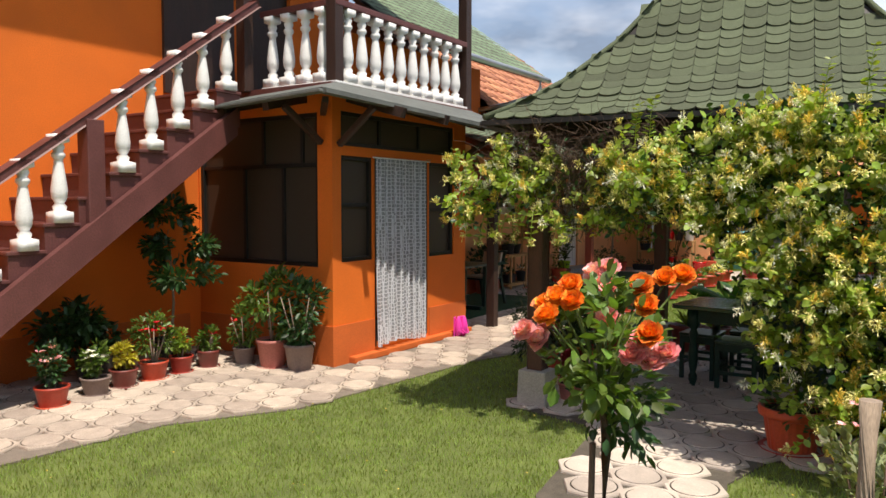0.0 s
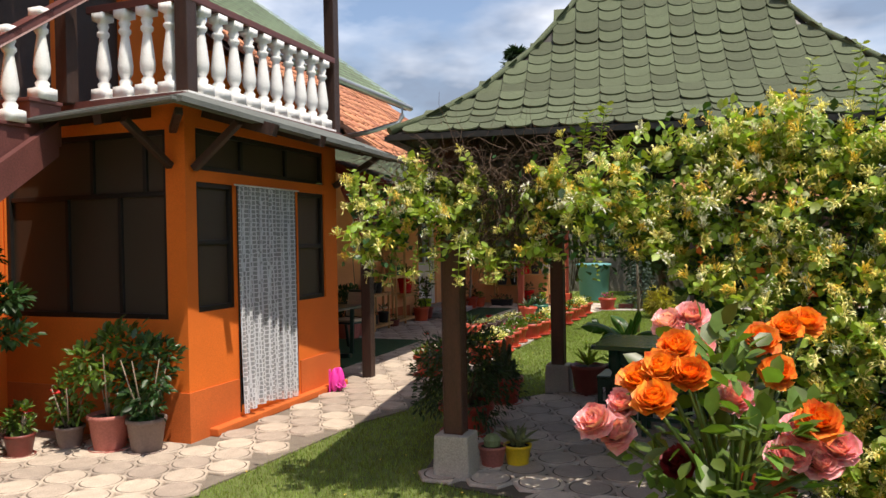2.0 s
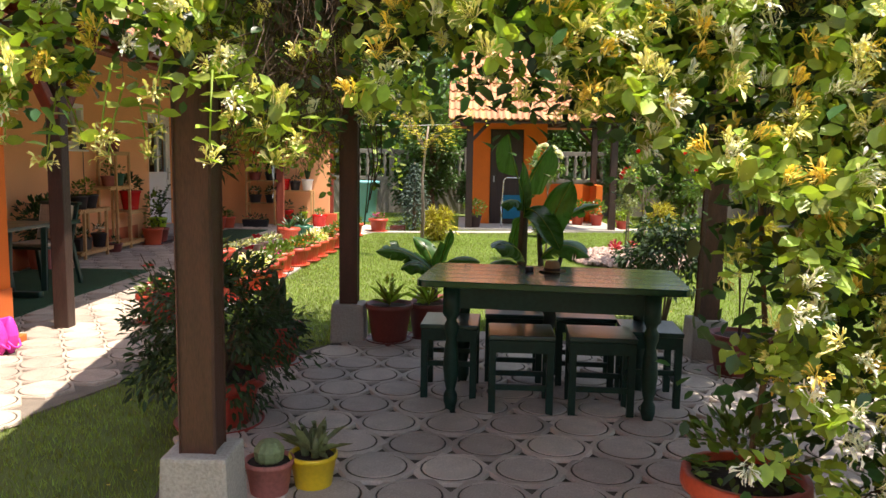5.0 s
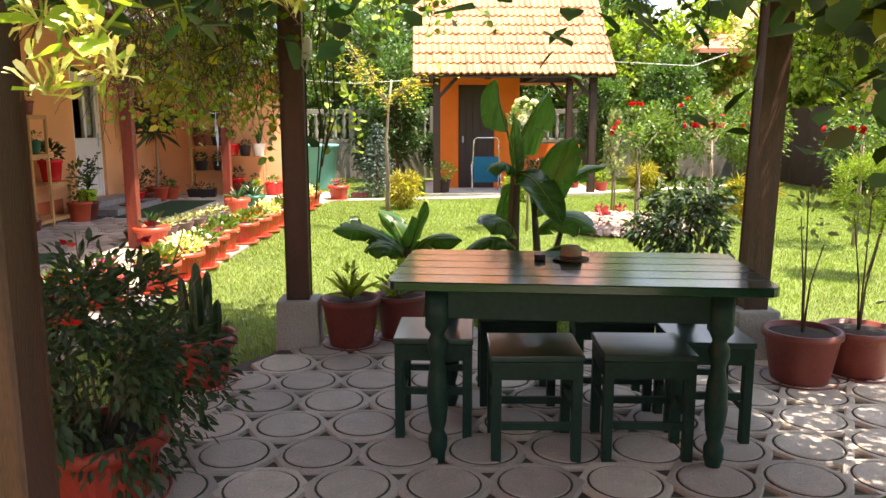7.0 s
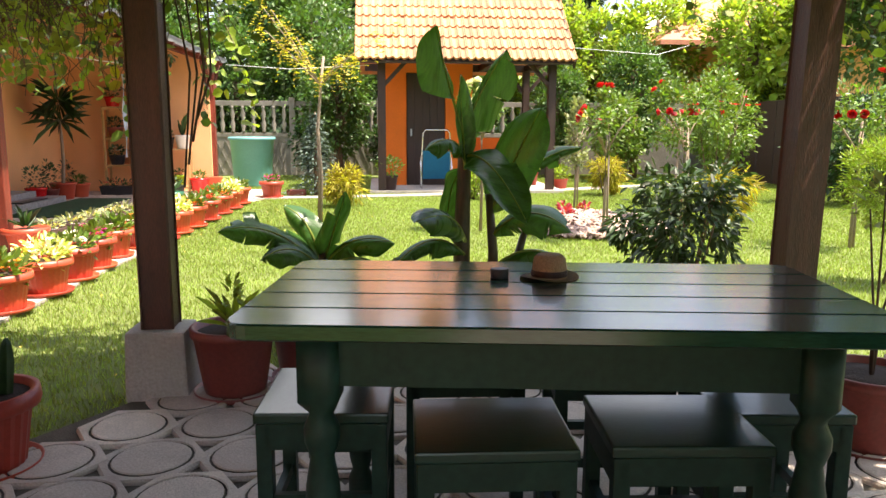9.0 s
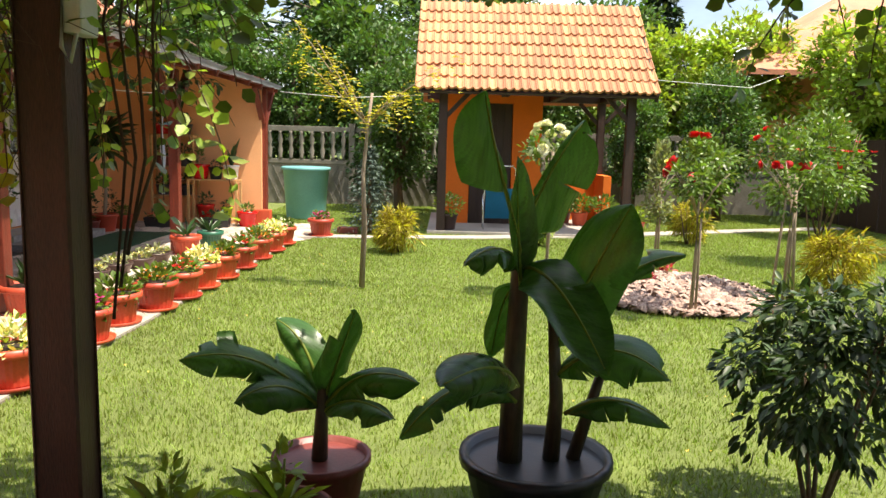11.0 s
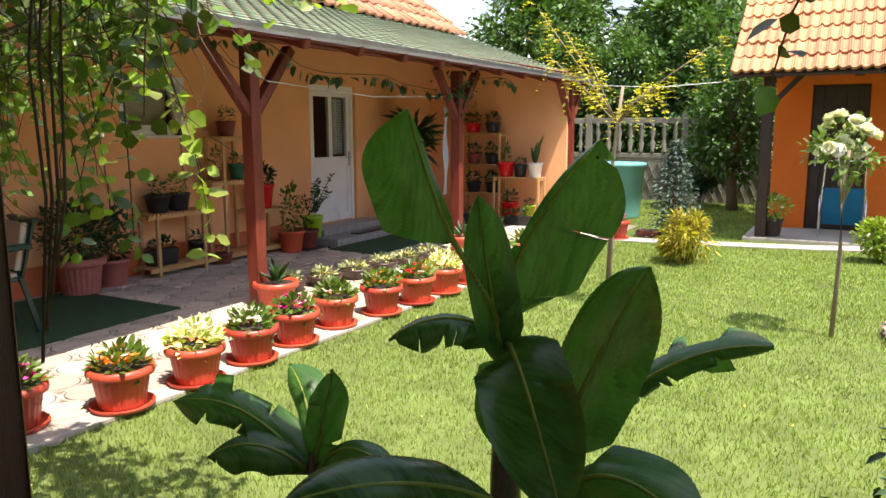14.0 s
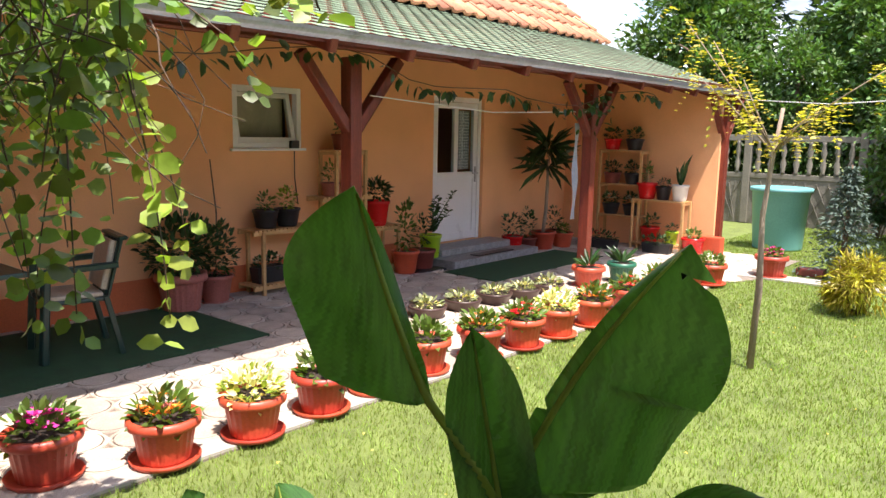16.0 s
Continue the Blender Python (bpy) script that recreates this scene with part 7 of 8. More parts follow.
def simple(x, y, z, r, h, mat, lm, radii, n, size, label, style="plain", up=0.35, saucer=None, petal=None):
    p = pot(x, y, r, h, mat, label, z, style, saucer)
    if n:
        tuft(p, rp, h + radii[2] * 0.8, radii, n, size, lm, lift=up)
    if petal:
        bloom(p, rp, h + radii[2] * 0.9, (radii[0] * 0.8, radii[1] * 0.8, radii[2] * 0.7), 12, 0.032, petal)
    return p


simple(-7.30, 11.93, 0.02, 0.24, 0.36, CLAYPINK, LEAF_D, (0.36, 0.36, 0.30), 700, 0.07, "dusty pink ribbed pot with a dense dark jade bush", "flower")
q = simple(-7.42, 12.38, 0.0, 0.17, 0.27, CLAYPINK, LEAF_D, (0.22, 0.22, 0.30), 320, 0.065, "clay pot with a dark leafy plant", "plain", saucer=CLAYPINK)
part("cane", tube(bmesh.new(), [(0, 0, 0.2), (0.01, 0.02, 0.9), (0.0, -0.03, 1.42)], 0.009, 0.006, 6), TWIG, q, "bare brown cane")
simple(-7.40, 12.98, 0.70, 0.14, 0.19, BLACKPOT, LEAF, (0.08, 0.08, 0.10), 70, 0.05, "black square pot with a small green plant on the stand", "plain")
simple(-7.40, 13.26, 0.70, 0.14, 0.19, BLACKPOT, LEAF_Y, (0.08, 0.08, 0.13), 90, 0.05, "black pot with a small fresh green plant on the stand", "plain")
for x, y, z, lx, ly, mat, nb, words in ((-7.38, 12.98, 0.13, 0.15, 0.36, BLACKPOT, P_WHITE, "black trough with white flowers on the lower shelf"), (-6.45, 18.45, 0.0, 0.55, 0.14, BLACKPOT, P_RED, "long black trough with red flowers on the floor"), (-5.62, 18.62, 0.0, 0.45, 0.14, BLACKPOT, None, "long black trough of green plants on the floor")):
    t = thing("planter_box", words, "planter", (x, y, z))
    bm = boxes((-lx / 2, lx / 2, -ly / 2, ly / 2, 0, 0.17), bevel=0.01)
    for v in bm.verts:
        if v.co.z < 0.05:
            v.co.x, v.co.y = v.co.x * 0.88, v.co.y * 0.88
    part("trough", bm, mat, t)
    part("soil", boxes((-lx / 2 + 0.015, lx / 2 - 0.015, -ly / 2 + 0.015, ly / 2 - 0.015, 0.171, 0.175)), SOIL, t)
    tuft(t, rp, 0.20, (lx * 0.5, ly * 0.5, 0.09), 130, 0.055, LEAF_D)
    if nb:
        bloom(t, rp, 0.23, (lx * 0.45, ly * 0.45, 0.06), 12, 0.03, nb)
simple(-7.36, 13.48, 0.13, 0.12, 0.2, BLACKPOT, LEAF_D, (0.09, 0.09, 0.07), 50, 0.05, "black round pot on the lower shelf", petal=P_WHITE)
simple(-7.28, 13.78, 0.0, 0.11, 0.15, TERRA_B, LEAF_D, (0.08, 0.08, 0.06), 40, 0.05, "small brown pot on the floor")
simple(-7.38, 13.85, 0.99, 0.11, 0.15, CLAYPINK, LEAF, (0.07, 0.07, 0.14), 60, 0.05, "clay pot with an upright plant on the shelf")
simple(-7.38, 14.16, 0.99, 0.10, 0.18, GREENPOT, LEAF, (0.08, 0.08, 0.07), 50, 0.05, "dark green pot on the shelf")
simple(-7.38, 14.02, 1.50, 0.12, 0.18, TERRA_B, LEAF_D, (0.09, 0.09, 0.09), 80, 0.04, "brown pot with a round cactus on the top shelf")
simple(-7.38, 14.58, 0.60, 0.16, 0.30, REDPOT, LEAF_D, (0.15, 0.15, 0.14), 150, 0.07, "tall glossy red pot with a dark leafy plant")
simple(-7.15, 14.85, 0.0, 0.17, 0.28, TERRA, LEAF, (0.12, 0.12, 0.34), 130, 0.07, "terracotta pot with an upright leafy plant", saucer=TERRA)
simple(-7.20, 15.2, 0.0, 0.18, 0.26, TERRA_B, LEAF_D, (0.10, 0.10, 0.25), 70, 0.06, "brown pot with a thin leafy plant")
zz = pot(-7.32, 15.5, 0.15, 0.30, LIMEPOT, "tall lime green pot with an arching fern palm beside the door", 0.11)
for a, L in ((1.9, 0.62), (-0.5, 0.55), (2.6, 0.48), (0.8, 0.35)):
    d = np.array((0.25 * math.cos(a) + 0.1, 0.5 * math.sin(a), 0.85))
    d /= np.linalg.norm(d)
    ts = np.linspace(0.15, 1, 12)
    pts = np.array([np.array((0, 0, 0.28)) + d * L * t + np.array((0.03, 0.10 * math.sin(a), 0)) * t * t for t in ts])
    part("stalk", tube(bmesh.new(), [tuple(q) for q in pts], 0.008, 0.004, 5), LEAF_D, zz)
    scatter("fronds", pts.repeat(2, axis=0), np.tile(np.array([[0.1, 1, 0.5], [-0.1, -1, 0.5]]), (12, 1)), 0.085, LEAF_D, zz, rp, spread=0.15)
dra = pot(-7.05, 17.75, 0.20, 0.28, TERRA, "terracotta pot with a tall dracaena of long drooping leaves", 0.0)
part("trunk", tube(bmesh.new(), [(0, 0, 0.2), (0.02, 0.03, 0.6), (0.0, 0.08, 1.0), (0.0, 0.05, 1.35)], 0.030, 0.022, 8), PALEBARK, dra)
a = rp.uniform(0, 6.28, 96)
zc = rp.choice([1.25, 1.5, 1.62], 96)
scatter("leaves", np.stack([0.02 * np.cos(a), 0.06 + 0.02 * np.sin(a), zc], axis=1), np.stack([np.cos(a), np.sin(a), rp.uniform(-1.1, 0.9, 96)], axis=1), 0.44, LEAF_D, dra, rp, shape=(LEAF_V * np.array((1, 0.11, 1.2)), LEAF_F), spread=0.05)
for x, y, r, h, mat, lm, rad, words in ((-7.25, 17.25, 0.16, 0.24, REDPOT, LEAF_D, (0.16, 0.16, 0.20), "red pot with a dark plant beside the steps"), (-7.15, 17.5, 0.14, 0.2, TERRA_B, LEAF_D, (0.10, 0.10, 0.26), "brown pot with a thin dark plant"), (-6.95, 18.15, 0.17, 0.24, TERRA, LEAF, (0.1, 0.1, 0.08), "terracotta pot of low greenery"), (-7.2, 18.3, 0.16, 0.24, TERRA_B, LEAF_D, (0.12, 0.12, 0.2), "brown pot with a leafy plant"), (-5.18, 18.85, 0.17, 0.27, REDPOT, LEAF, (0.10, 0.10, 0.06), "glossy red pot at the porch end")):
    simple(x, y, 0.0, r, h, mat, lm, rad, 90, 0.06, words)
simple(-5.90, 18.95, 0.12, 0.15, 0.24, REDPOT, LEAF_D, (0.10, 0.10, 0.1), 50, 0.07, "glossy red pot on the lower shelf")
simple(-5.55, 18.95, 0.12, 0.10, 0.2, LIMEPOT, LEAF_D, (0.06, 0.06, 0.06), 40, 0.05, "lime green pot on the lower shelf")
simple(-5.98, 18.95, 0.78, 0.16, 0.24, REDPOT, LEAF, (0.05, 0.05, 0.16), 40, 0.06, "glossy red pot on the pine stool")
simple(-5.72, 18.95, 0.78, 0.12, 0.20, BLACKPOT, LEAF_D, (0.10, 0.10, 0.06), 60, 0.05, "black pot on the pine stool")
sv = pot(-5.45, 18.92, 0.13, 0.24, WHITEPOT, "white pot with upright snake plant leaves on the stool", 0.78)
a = rp.uniform(0, 6.28, 7)
scatter("leaves", np.tile(np.array([[0, 0, 0.2]]), (7, 1)), np.stack([0.22 * np.cos(a), 0.22 * np.sin(a), np.ones(7)], axis=1), 0.40, LEAF_D, sv, rp, shape=(LEAF_V * np.array((1, 0.28, 1)), LEAF_F), spread=0.05)
for x, z, mat, words in ((-6.62, 1.50, REDPOT, "red pot on the top shelf"), (-6.25, 1.50, BLACKPOT, "black trough of dark plants on the top shelf"), (-6.6, 0.98, TERRA_B, "brown pot on the middle shelf"), (-6.25, 0.98, BLACKPOT, "black pot of dark plants on the middle shelf"), (-6.6, 0.50, BLACKPOT, "black pot of white flowers on the shelf"), (-6.25, 0.50, BLACKPOT, "black bowl of white flowers on the shelf")):
    simple(x, 19.0, z, 0.14, 0.17, mat, LEAF_D, (0.12, 0.10, 0.09), 80, 0.06, words, petal=P_WHITE if z < 0.6 else None)
# things hung and lying about
bm = bmesh.new()
g = [[bm.verts.new((-5.42 + 0.015 * math.sin(j + i), 15.78 + 0.05 * i, 1.85 - 0.11 * j)) for i in range(3)] for j in range(11)]
for j in range(10):
    for i in range(2):
        bm.faces.new((g[j][i], g[j][i + 1], g[j + 1][i + 1], g[j + 1][i]))
bmesh.ops.solidify(bm, geom=bm.faces[:], thickness=0.012)
tagged(obj("towel", bm, TOWEL), "pale blue and white cloth hanging by the post", "cloth")
b = boxes((-5.15, -4.85, 19.05, 19.21, 0.0, 0.28), bevel=0.015)
tagged(obj("clay_block", b, TERRA), "orange clay block at the wall's foot", "block")

# cords across the garden
bm = bmesh.new()
tube(bm, [(-4.75, 19.4, 2.26), (-3.6, 19.2, 2.18), (-2.2, 18.9, 2.24)], 0.006, 0.006, 5)
tagged(obj("washing_line", bm, CABLE), "white cord strung from the porch to the shed", "cord")
bm = bmesh.new()
tube(bm, [(1.3, 18.6, 2.55), (3.4, 20.0, 2.58), (5.7, 24.0, 3.2)], 0.006, 0.006, 5)
tagged(obj("power_cable", bm, CABLE), "white cable from the shed to the neighbouring house", "cable")
bm = bmesh.new()
tube(bm, [(-5.36, 12.5, 2.0), (-5.4, 14.2, 1.92), (-5.34, 15.9, 1.98)], 0.005, 0.005, 5)
tagged(obj("washing_line", bm, CABLE), "thin pale cord between the porch posts", "cord")

# ---- in front of the annex ----
FRONT = [(-6.45, 3.2, 0.14, 0.17, TERRA, 0.20, LEAF_D, P_PINK), (-6.50, 3.62, 0.13, 0.16, GREYPOT, 0.16, LEAF, P_WHITE), (-6.55, 3.93, 0.13, 0.17, TERRA_B, 0.14, LEAF_GOLD, None), (-6.58, 4.27, 0.14, 0.18, TERRA, 0.28, LEAF, P_RED), (-6.60, 4.60, 0.12, 0.17, TERRA, 0.13, LEAF_Y, P_RED), (-6.58, 4.92, 0.12, 0.18, TERRA_B, 0.14, LEAF, P_RED), (-6.40, 5.24, 0.12, 0.18, GREYPOT, 0.26, LEAF, P_RED), (-6.04, 5.30, 0.17, 0.29, CLAYPINK, 0.40, LEAF, None), (-5.70, 5.34, 0.16, 0.27, GREYPOT, 0.38, LEAF_D, None)]
for x, y, r, h, mat, s, lm, petal in FRONT:
    words = {TERRA: "terracotta", GREYPOT: "grey-brown", TERRA_B: "brown-red", CLAYPINK: "dusty pink"}[mat]
    p = pot(x, y, r, h, mat, words + " pot with a " + ("flowering geranium" if petal else "bushy green plant") + " before the annex", 0, "plain", mat, "plant_pot", "pots before the annex")
    pp, dd = clumps(int(240 + 1000 * s), rp, (0, 0, h + s * 0.95), (s * 0.62, s * 0.62, s * 0.85), 14, s * 0.32)
    scatter("leaves", pp, dd, 0.050 + 0.025 * (s > 0.3), lm, p, rp)
    bm = bmesh.new()
    for k in range(4):
        an = rp.uniform(0, 6.28)
        tube(bm, [(0.02 * math.cos(an), 0.02 * math.sin(an), h * 0.85), (s * 0.3 * math.cos(an), s * 0.3 * math.sin(an), h + s * 0.6), (s * 0.5 * math.cos(an), s * 0.5 * math.sin(an), h + s * 1.3)], 0.010, 0.004, 5)
    part("stem_cluster", bm, PALEBARK, p)
    if petal:
        bloom(p, rp, h + s * 1.15, (s * 0.55, s * 0.55, s * 0.55), 9, 0.040, petal, petals=9)
for x, y, h, s, label in ((-6.95, 4.75, 1.35, 0.34, "tall potted citrus tree with layered foliage"), (-6.95, 3.9, 0.55, 0.26, "dark leafy potted shrub against the wall")):
    p = pot(x, y, 0.2, 0.3, BLACKPOT, label, 0)
    part("trunk", tube(bmesh.new(), [(0, 0, 0.2), (0.03, 0.02, h * 0.5), (0, 0, h)], 0.018, 0.01, 7), PALEBARK, p)
    for zc, k in ((h * 0.72, 1.25), (h * 0.95, 0.9), (h * 1.18, 0.8)):
        pp, dd = clumps(420, rp, (rp.normal(0, 0.1), rp.normal(0, 0.1), zc), (s * k, s * k, 0.10), 12, 0.11)
        scatter("leaves", pp, dd, 0.08, LEAF_D, p, rp)

for n, (dx, rot) in enumerate(((0.0, 20), (0.10, -15))):
    sh = thing("garden_clog", "bright pink foam garden clog leaning on the wall", "shoe", (-5.37 + 0.02 * n, 7.86 + dx, 0.0), rot, "pair of clogs")
    bm = bmesh.new()
    bmesh.ops.create_uvsphere(bm, u_segments=18, v_segments=12, radius=1.0)
    for v in bm.verts:
        x, y, z = v.co
        w = 0.050 * (1 - 0.18 * z)
        v.co = Vector((x * 0.045 * (1.15 - 0.35 * abs(z)), y * w, 0.135 + z * 0.135))
    part("upper", bm, PINKFOAM, sh)
    part("sole", boxes((-0.055, -0.038, -0.045, 0.045, 0.01, 0.26), bevel=0.008), PINKFOAM, sh)
    part("strap", tube(bmesh.new(), [(0.02, -0.048, 0.10), (0.055, -0.03, 0.06), (0.06, 0.0, 0.05), (0.055, 0.03, 0.06), (0.02, 0.048, 0.10)], 0.008, 0.008, 6), PINKFOAM, sh)

# ---- round the pavilion ----
yp = pot(-2.77, 5.86, 0.105, 0.16, YELLOWPOT, "yellow plastic pot with a branching cactus", 0)
agave(yp, rp, 0.15, 26, 0.15, LEAF_GREY)
for k in range(4):
    an = k * 1.7
    part("cactus_arm", tube(bmesh.new(), [(0.03 * math.cos(an), 0.03 * math.sin(an), 0.14), (0.05 * math.cos(an), 0.05 * math.sin(an), 0.22), (0.045 * math.cos(an), 0.045 * math.sin(an), 0.28)], 0.018, 0.012, 8), LEAF_GREY, yp)
cp = pot(-2.94, 5.78, 0.105, 0.16, CLAYPINK, "clay pot with a small round cactus", 0)
part("cactus", lathe(bmesh.new(), [(0.03, 0.13), (0.06, 0.16), (0.065, 0.20), (0.04, 0.235), (0.01, 0.245)], 24, ribs=0.08), LEAF_GREY, cp)
bsh = pot(-3.42, 6.62, 0.24, 0.26, TERRA, "large terracotta pot with a spreading dark shrub beside the post", 0, "flower", TERRA)
pp, dd = clumps(4200, rp, (0, 0, 0.52), (0.42, 0.42, 0.42), 70, 0.13)
pp[:, 2] = np.maximum(pp[:, 2], 0.04)
scatter("leaves", pp, dd + np.array((0, 0, -0.3)), 0.052, LEAF_OLIVE, bsh, rp, shape=(LEAF_V * np.array((1, 0.7, 1)), LEAF_F))
bloom(bsh, rp, 0.75, (0.42, 0.42, 0.3), 8, 0.035, P_RED)
bm = bmesh.new()
for k in range(14):
    an = k * 0.7
    r1 = 0.34 + 0.14 * math.sin(k * 3.1)
    tube(bm, [(0, 0, 0.2), (r1 * 0.55 * math.cos(an), r1 * 0.55 * math.sin(an), 0.55), (r1 * math.cos(an), r1 * math.sin(an), 0.78 + 0.18 * math.sin(k * 1.7))], 0.008, 0.002, 5)
part("branching", bm, BARK, bsh)
cb = pot(-3.42, 7.84, 0.19, 0.27, TERRA, "terracotta pot with a columnar cactus", 0, "flower", TERRA)
for k in range(11):
    an, rad = k * 2.4, 0.028 * math.sqrt(k)
    dx, dy, hh = rad * math.cos(an), rad * math.sin(an), 0.66 - 0.030 * k + 0.05 * math.sin(k * 5)
    lean = Vector((dx, dy, 0)) * 0.6
    bm = lathe(bmesh.new(), [(0.020, 0.2), (0.025, 0.3), (0.027, hh - 0.08), (0.018, hh - 0.02), (0.005, hh)], 12, (dx, dy, 0), ribs=0.22)
    for v in bm.verts:
        v.co += lean * (v.co.z - 0.2) * 1.6
    part("cactus", bm, LEAF_OLIVE, cb)
for x, y, r, h, words in ((-2.70, 8.55, 0.185, 0.30, "brown-red pot with young ferns beside the plinth"), (-2.40, 8.72, 0.17, 0.28, "brown-red pot with a spreading fern"), (-0.26, 7.80, 0.20, 0.28, "brown-red pot with a bare staked plant"), (0.10, 7.9, 0.2, 0.26, "brown-red pot with a leafy plant")):
    p = pot(x, y, r, h, TERRA_B, words, 0, "plain", TERRA_B)
    if x < -1:
        agave(p, rp, h, 22, 0.17, LEAF_Y)
        part("shoot", tube(bmesh.new(), [(0, 0, h * 0.8), (0.01, 0, h + 0.18)], 0.008, 0.004, 5), LEAF_Y, p)
        tuft(p, rp, h + 0.15, (0.04, 0.04, 0.08), 30, 0.05, LEAF_Y)
    else:
        for k in range(3):
            an = k * 2.1 + x
            part("twig", tube(bmesh.new(), [(0, 0, h * 0.8), (0.02 * math.cos(an), 0.02 * math.sin(an), h + 0.25), (0.07 * math.cos(an), 0.07 * math.sin(an), h + 0.46 + 0.14 * k)], 0.007, 0.003, 5), TWIG, p)
        tuft(p, rp, h + 0.62, (0.10, 0.10, 0.16), 34, 0.05, LEAF_GREY)
hp = pot(-1.12, 5.38, 0.22, 0.30, TERRA, "terracotta pot in which the honeysuckle grows", 0, "flower", TERRA)
part("stem", tube(bmesh.new(), [(0, 0, 0.2), (0.05, 0, 0.7), (0.0, 0.02, 1.3)], 0.015, 0.01, 7), BARK, hp)
tuft(hp, rp, 0.38, (0.20, 0.20, 0.16), 260, 0.06, LEAF)
lg = bmesh.new()
tube(lg, [(-0.52, 2.85, 0.0), (-0.53, 2.85, 0.5), (-0.52, 2.85, 1.0)], 0.042, 0.038, 12)
tagged(obj("wooden_stake", lg, PALEBARK), "weathered round wooden stake in the grass", "stake")
wl2 = shrub(-0.52, 3.6, (0.26, 0.26, 0.35), 0.45, 71, 0.06, LEAF_GREY, "pale dappled willow shrub with pinkish tips", n=500, k=18, size=0.12, name="dappled_willow", upl=0.6)
bloom(wl2, rp, 0.7, (0.2, 0.2, 0.2), 10, 0.03, P_PINK)

# ---- rose tree in the foreground ----
fr_ = thing("rose_tree", "standard rose with large pink and orange blooms", "rose tree", (-1.34, 2.36, 0))
bm = bmesh.new()
tube(bm, [(0.02, 0, 0), (0.0, 0.02, 0.4), (0.02, 0.0, 0.8), (0.0, 0, 1.0)], 0.024, 0.016, 9)
part("stem", bm, BARK, fr_)
part("stake", tube(bmesh.new(), [(-0.05, 0.02, 0), (-0.04, 0.02, 0.82)], 0.014, 0.012, 7), BARK, fr_, "thin wooden stake")
BL = [((-0.12, 0.27, 1.42), P_PINK), ((-0.16, 0.29, 1.45), P_PINK), ((-0.08, 0.25, 1.40), P_PINK), ((-0.10, 0.30, 1.47), P_PINK),
      ((0.18, 0.33, 1.455), P_ORANGE), ((0.13, 0.27, 1.445), P_ORANGE), ((0.065, 0.19, 1.425), P_ORANGE), ((0.10, 0.15, 1.35), P_ORANGE),
      ((-0.15, -0.08, 1.39), P_ORANGE), ((-0.09, -0.085, 1.38), P_ORANGE), ((-0.16, -0.14, 1.33), P_ORANGE), ((-0.12, -0.03, 1.43), P_ORANGE), ((-0.20, -0.07, 1.36), P_ORANGE),
      ((-0.25, 0.05, 1.275), P_PINK), ((-0.26, 0.0, 1.215), P_PINK), ((-0.31, -0.02, 1.245), P_PINK),
      ((0.11, -0.03, 1.20), P_PINK), ((0.17, 0.0, 1.18), P_PINK), ((0.14, -0.01, 1.25), P_PINK), ((0.21, 0.02, 1.21), P_PINK), ((0.17, -0.03, 1.28), P_ORANGE), ((0.0, 0.02, 1.31), P_PINK), ((-0.12, -0.01, 1.16), P_DKRED)]
rr3 = np.random.default_rng(91)
for c, mat in BL:
    c = np.array(c) - np.array((-0.012, 0, 0.034))
    w = np.array((c[0] * 1.0, -0.8, 0.45))
    roses([c], [w], 0.046 if mat is not P_DKRED else 0.042, mat, fr_, rr3)
    bm = bmesh.new()
    tube(bm, [(0.0, 0, 0.95), tuple(np.array((c[0] * 0.45, c[1] * 0.4, (c[2] + 1.0) / 2))), tuple(c - np.array((0, 0, 0.01)))], 0.007, 0.004, 6)
    part("branch", bm, LEAF, fr_)
pp, dd = clumps(520, rr3, (0, 0.02, 1.16), (0.23, 0.20, 0.26), 30, 0.085)
scatter("leaves", pp, dd, 0.058, LEAF, fr_, rr3, shape=(LEAF_V * np.array((1, 1.3, 1)), LEAF_F))
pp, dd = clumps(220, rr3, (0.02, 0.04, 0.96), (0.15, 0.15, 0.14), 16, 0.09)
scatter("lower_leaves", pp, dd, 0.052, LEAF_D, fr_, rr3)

# ---- paving stones ----
def paver_data(R=0.186):
    """A six-sided concrete slab with a round inlay: a disc, a sunk groove and a rim. Returns verts, faces and which faces lie in the groove."""
    vs, fs = [], []
    n = 24
    for r, z in ((0.130, 0.018), (0.1345, 0.014), (0.136, 0.002), (0.1415, 0.002), (0.143, 0.012), (0.148, 0.016)):
        vs += [(r * math.cos(2 * math.pi * k / n), r * math.sin(2 * math.pi * k / n), z) for k in range(n)]
    for r, z in ((1.0, 0.015), (1.03, 0.006), (1.035, -0.005)):
        for k in range(n):
            a = 2 * math.pi * k / n
            b = (a + math.pi / 6) % (math.pi / 3) - math.pi / 6
            rr = (R - 0.007) * r * math.cos(math.pi / 6) / math.cos(b)
            vs.append((rr * math.cos(a), rr * math.sin(a), z))
    fs.append(tuple(range(n)))
    for ring in range(8):
        for k in range(n):
            fs.append((ring * n + k, (ring + 1) * n + k, (ring + 1) * n + (k + 1) % n, ring * n + (k + 1) % n))
    return vs, fs, [1 if 1 + n <= i < 1 + 4 * n else 0 for i in range(len(fs))]


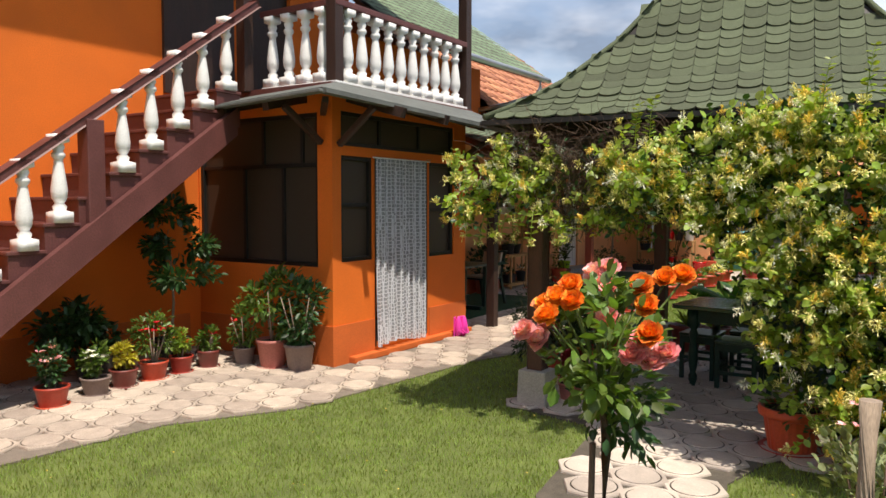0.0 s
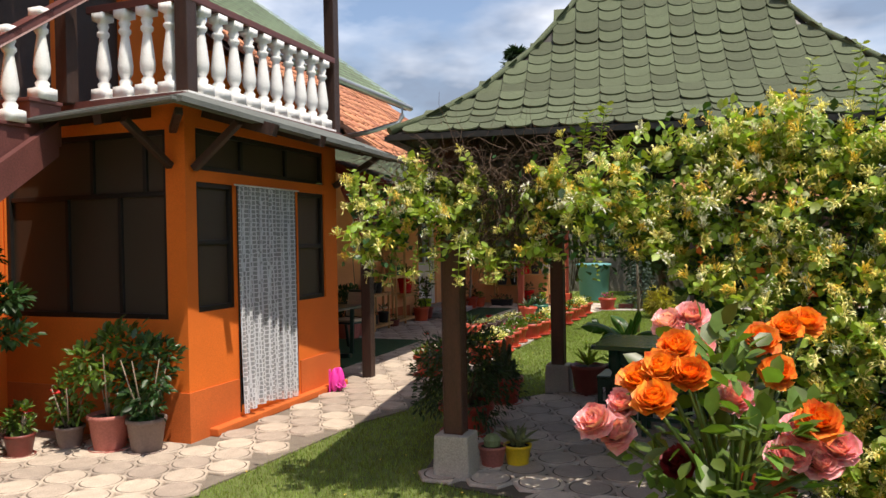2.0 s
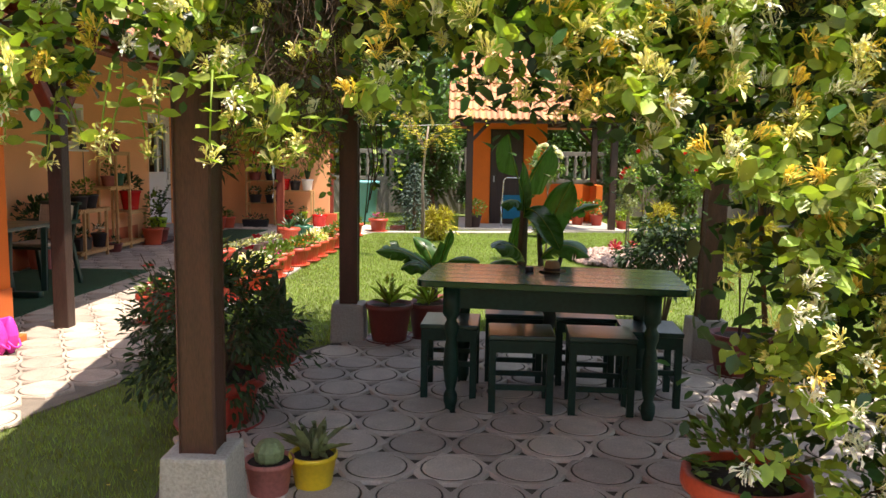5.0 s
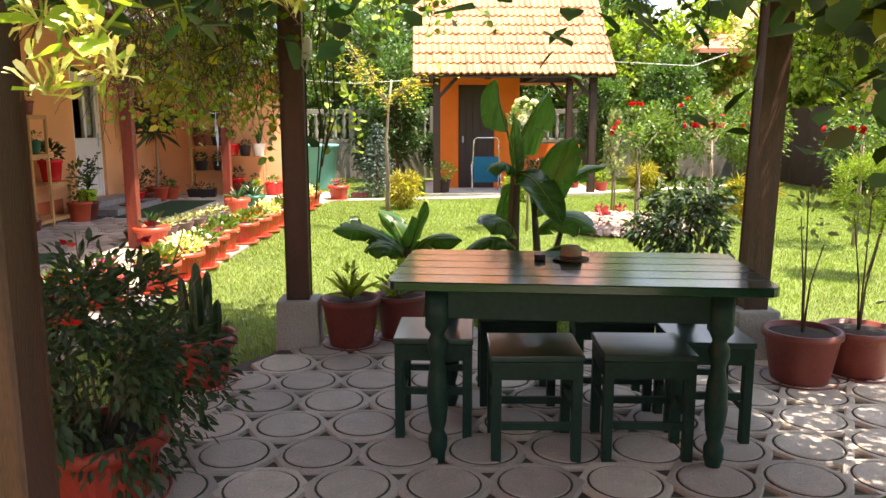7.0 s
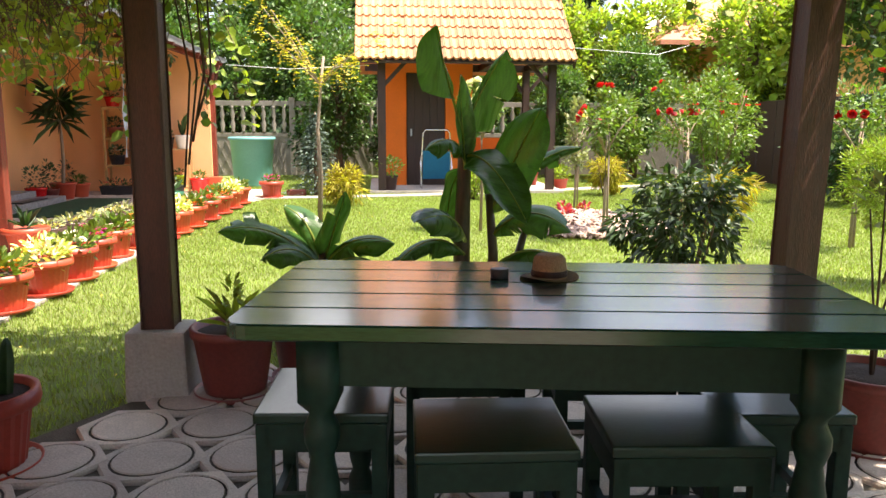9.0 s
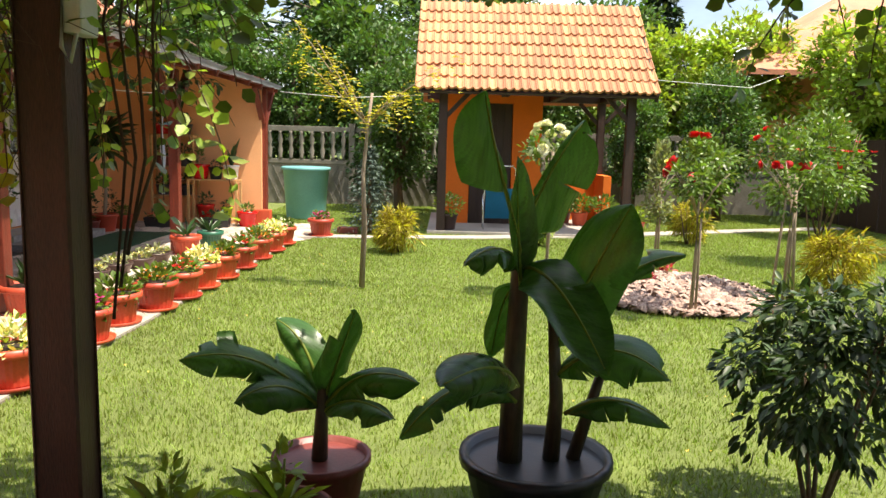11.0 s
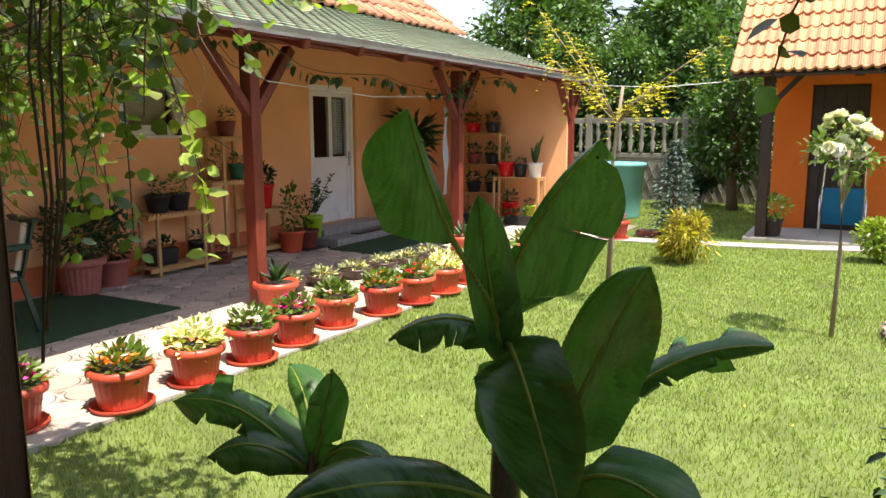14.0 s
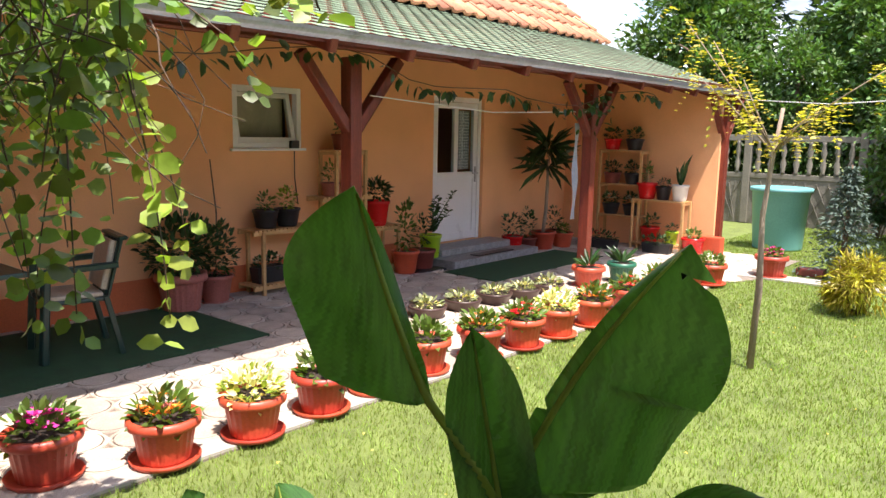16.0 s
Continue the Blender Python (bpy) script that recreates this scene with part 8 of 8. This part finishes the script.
def lay(poly, parent, mat, joined, limit, near, rut, skip=(), R=0.186, seed=1):
    rg = np.random.default_rng(seed)
    xs, ys = [p[0] for p in poly], [p[1] for p in poly]
    spots = []
    dx, dy = R * math.sqrt(3), R * 1.5
    j = 0
    y = min(ys)
    while y < max(ys):
        x = min(xs) + (dx / 2 if j % 2 else 0)
        while x < max(xs):
            if inside(poly, x, y) and inside(poly, x + 0.1, y) and inside(poly, x - 0.1, y) and not any(a < x < b and c < y < d for a, b, c, d in skip):
                spots.append((x, y))
            x += dx
        j += 1
        y += dy
    spots.sort(key=near)
    vs, fs, groove = paver_data(R)
    me = bpy.data.meshes.new("paver")
    me.from_pydata(vs, [], fs)
    me.materials.append(mat)
    me.materials.append(rut)
    me.polygons.foreach_set("material_index", groove)
    jv, jf = [], []
    for n, (x, y) in enumerate(spots):
        m = pose(x, y, 0.002 + float(rg.uniform(0, 0.004)), float(rg.normal(0, 0.35)), float(rg.normal(0, 0.35)), 30 + 60 * int(rg.integers(0, 6)))
        if n < limit:
            ob = new("paver", me)
            ob.parent = parent
            ob.matrix_basis = m
        else:
            b0 = len(jv)
            jv += [tuple(m @ Vector(v)) for v in vs]
            jf += [tuple(i + b0 for i in f) for f in fs]
    if jv:
        me2 = bpy.data.meshes.new("pavers")
        me2.from_pydata(jv, [], jf)
        me2.materials.append(joined)
        me2.materials.append(rut)
        me2.polygons.foreach_set("material_index", groove * (len(jf) // len(fs)))
        ob = new("pavers", me2)
        ob.parent = parent
        tagged(ob, kind="stuff")


SKIP = [(FX, AX + 0.12, AY - 0.05, 8.35), (FX, -6.8, 15.4, 17.4)]
lay(path_poly, side_path, PAVER, PAVER_J, 290, lambda s: abs(s[1] - 7.0) if s[0] > -6.7 else 50 + abs(s[1] - 7), JOINT, SKIP)
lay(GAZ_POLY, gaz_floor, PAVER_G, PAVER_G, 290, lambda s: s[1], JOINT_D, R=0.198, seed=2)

# ---- shingles of the pavilion's front slope ----
for m in shingle_poses:
    ob = new("shingle", shingle_me)
    ob.parent = pav
    ob.matrix_basis = m

# ---- grass ----
rgr = np.random.default_rng(12)


def blades(name, n, x0, x1, y0, y1, size, label):
    x, y = rgr.uniform(x0, x1, n), rgr.uniform(y0, y1, n)
    keep = rgr.uniform(0, 1, n) < np.clip(1.25 - 0.05 * np.abs(y - 8.0), 0.4, 1.0)
    keep &= (x < 1.2) | (y > 8.0)
    for poly in (path_poly, GAZ_POLY, CROSS):
        px, py = np.array([p[0] for p in poly]), np.array([p[1] for p in poly])
        hit = np.zeros(n, bool)
        for i in range(len(poly)):
            j = i - 1
            c = ((py[i] > y) != (py[j] > y)) & (x < (px[j] - px[i]) * (y - py[i]) / (py[j] - py[i] + 1e-12) + px[i])
            hit ^= c
        keep &= ~hit
    keep &= ((x - 0.42) / 0.95) ** 2 + ((y - 13.95) / 1.0) ** 2 > 1
    keep &= ~((x > -2.2) & (x < 1.3) & (y > 18.7))
    x, y = x[keep], y[keep]
    n = len(x)
    a = rgr.uniform(0, 6.28, n)
    patch = 0.75 + 0.5 * np.sin(x * 2.1 + 1.3 * np.sin(y * 1.7)) * np.sin(y * 2.6 + x)
    h = size * rgr.uniform(0.5, 1.25, n) * (0.75 + 0.35 * patch)
    w = 0.0034 + 0.0002 * np.maximum(0, y - 8.0)
    lx, ly = rgr.normal(0, 0.5, n) * h, rgr.normal(0, 0.5, n) * h
    v = np.empty((n, 3, 3), np.float32)
    v[:, 0] = np.stack([x - w * np.cos(a), y - w * np.sin(a), np.full(n, -0.012)], axis=1)
    v[:, 1] = np.stack([x + w * np.cos(a), y + w * np.sin(a), np.full(n, -0.012)], axis=1)
    v[:, 2] = np.stack([x + lx, y + ly, h], axis=1)
    f = np.arange(n * 3).reshape(-1, 3)
    return tagged(raw(name, v.reshape(-1, 3), f, BLADE), label, "grass", kind="stuff")


blades("grass", 760000, -5.5, 7.0, 0.5, 24.0, 0.021, "short green lawn grass in full sun")
n = 260
x, y = rgr.uniform(-5.0, 2.5, n), rgr.uniform(2.0, 16.0, n)
ok = np.array([not (inside(path_poly, a, b) or inside(GAZ_POLY, a, b)) for a, b in zip(x, y)])
pts = np.stack([x[ok], y[ok], np.full(ok.sum(), 0.028)], axis=1).repeat(5, axis=0)
a = np.tile(np.arange(5) * 1.2566, ok.sum())
tagged(scatter("clover_flowers", pts, np.stack([np.cos(a), np.sin(a), np.full_like(a, 0.5)], axis=1), 0.010, P_YELLOW, None, rgr, shape=(DIAMOND_V, DIAMOND_F)), "tiny yellow clover flowers in the lawn", "flowers", kind="stuff")
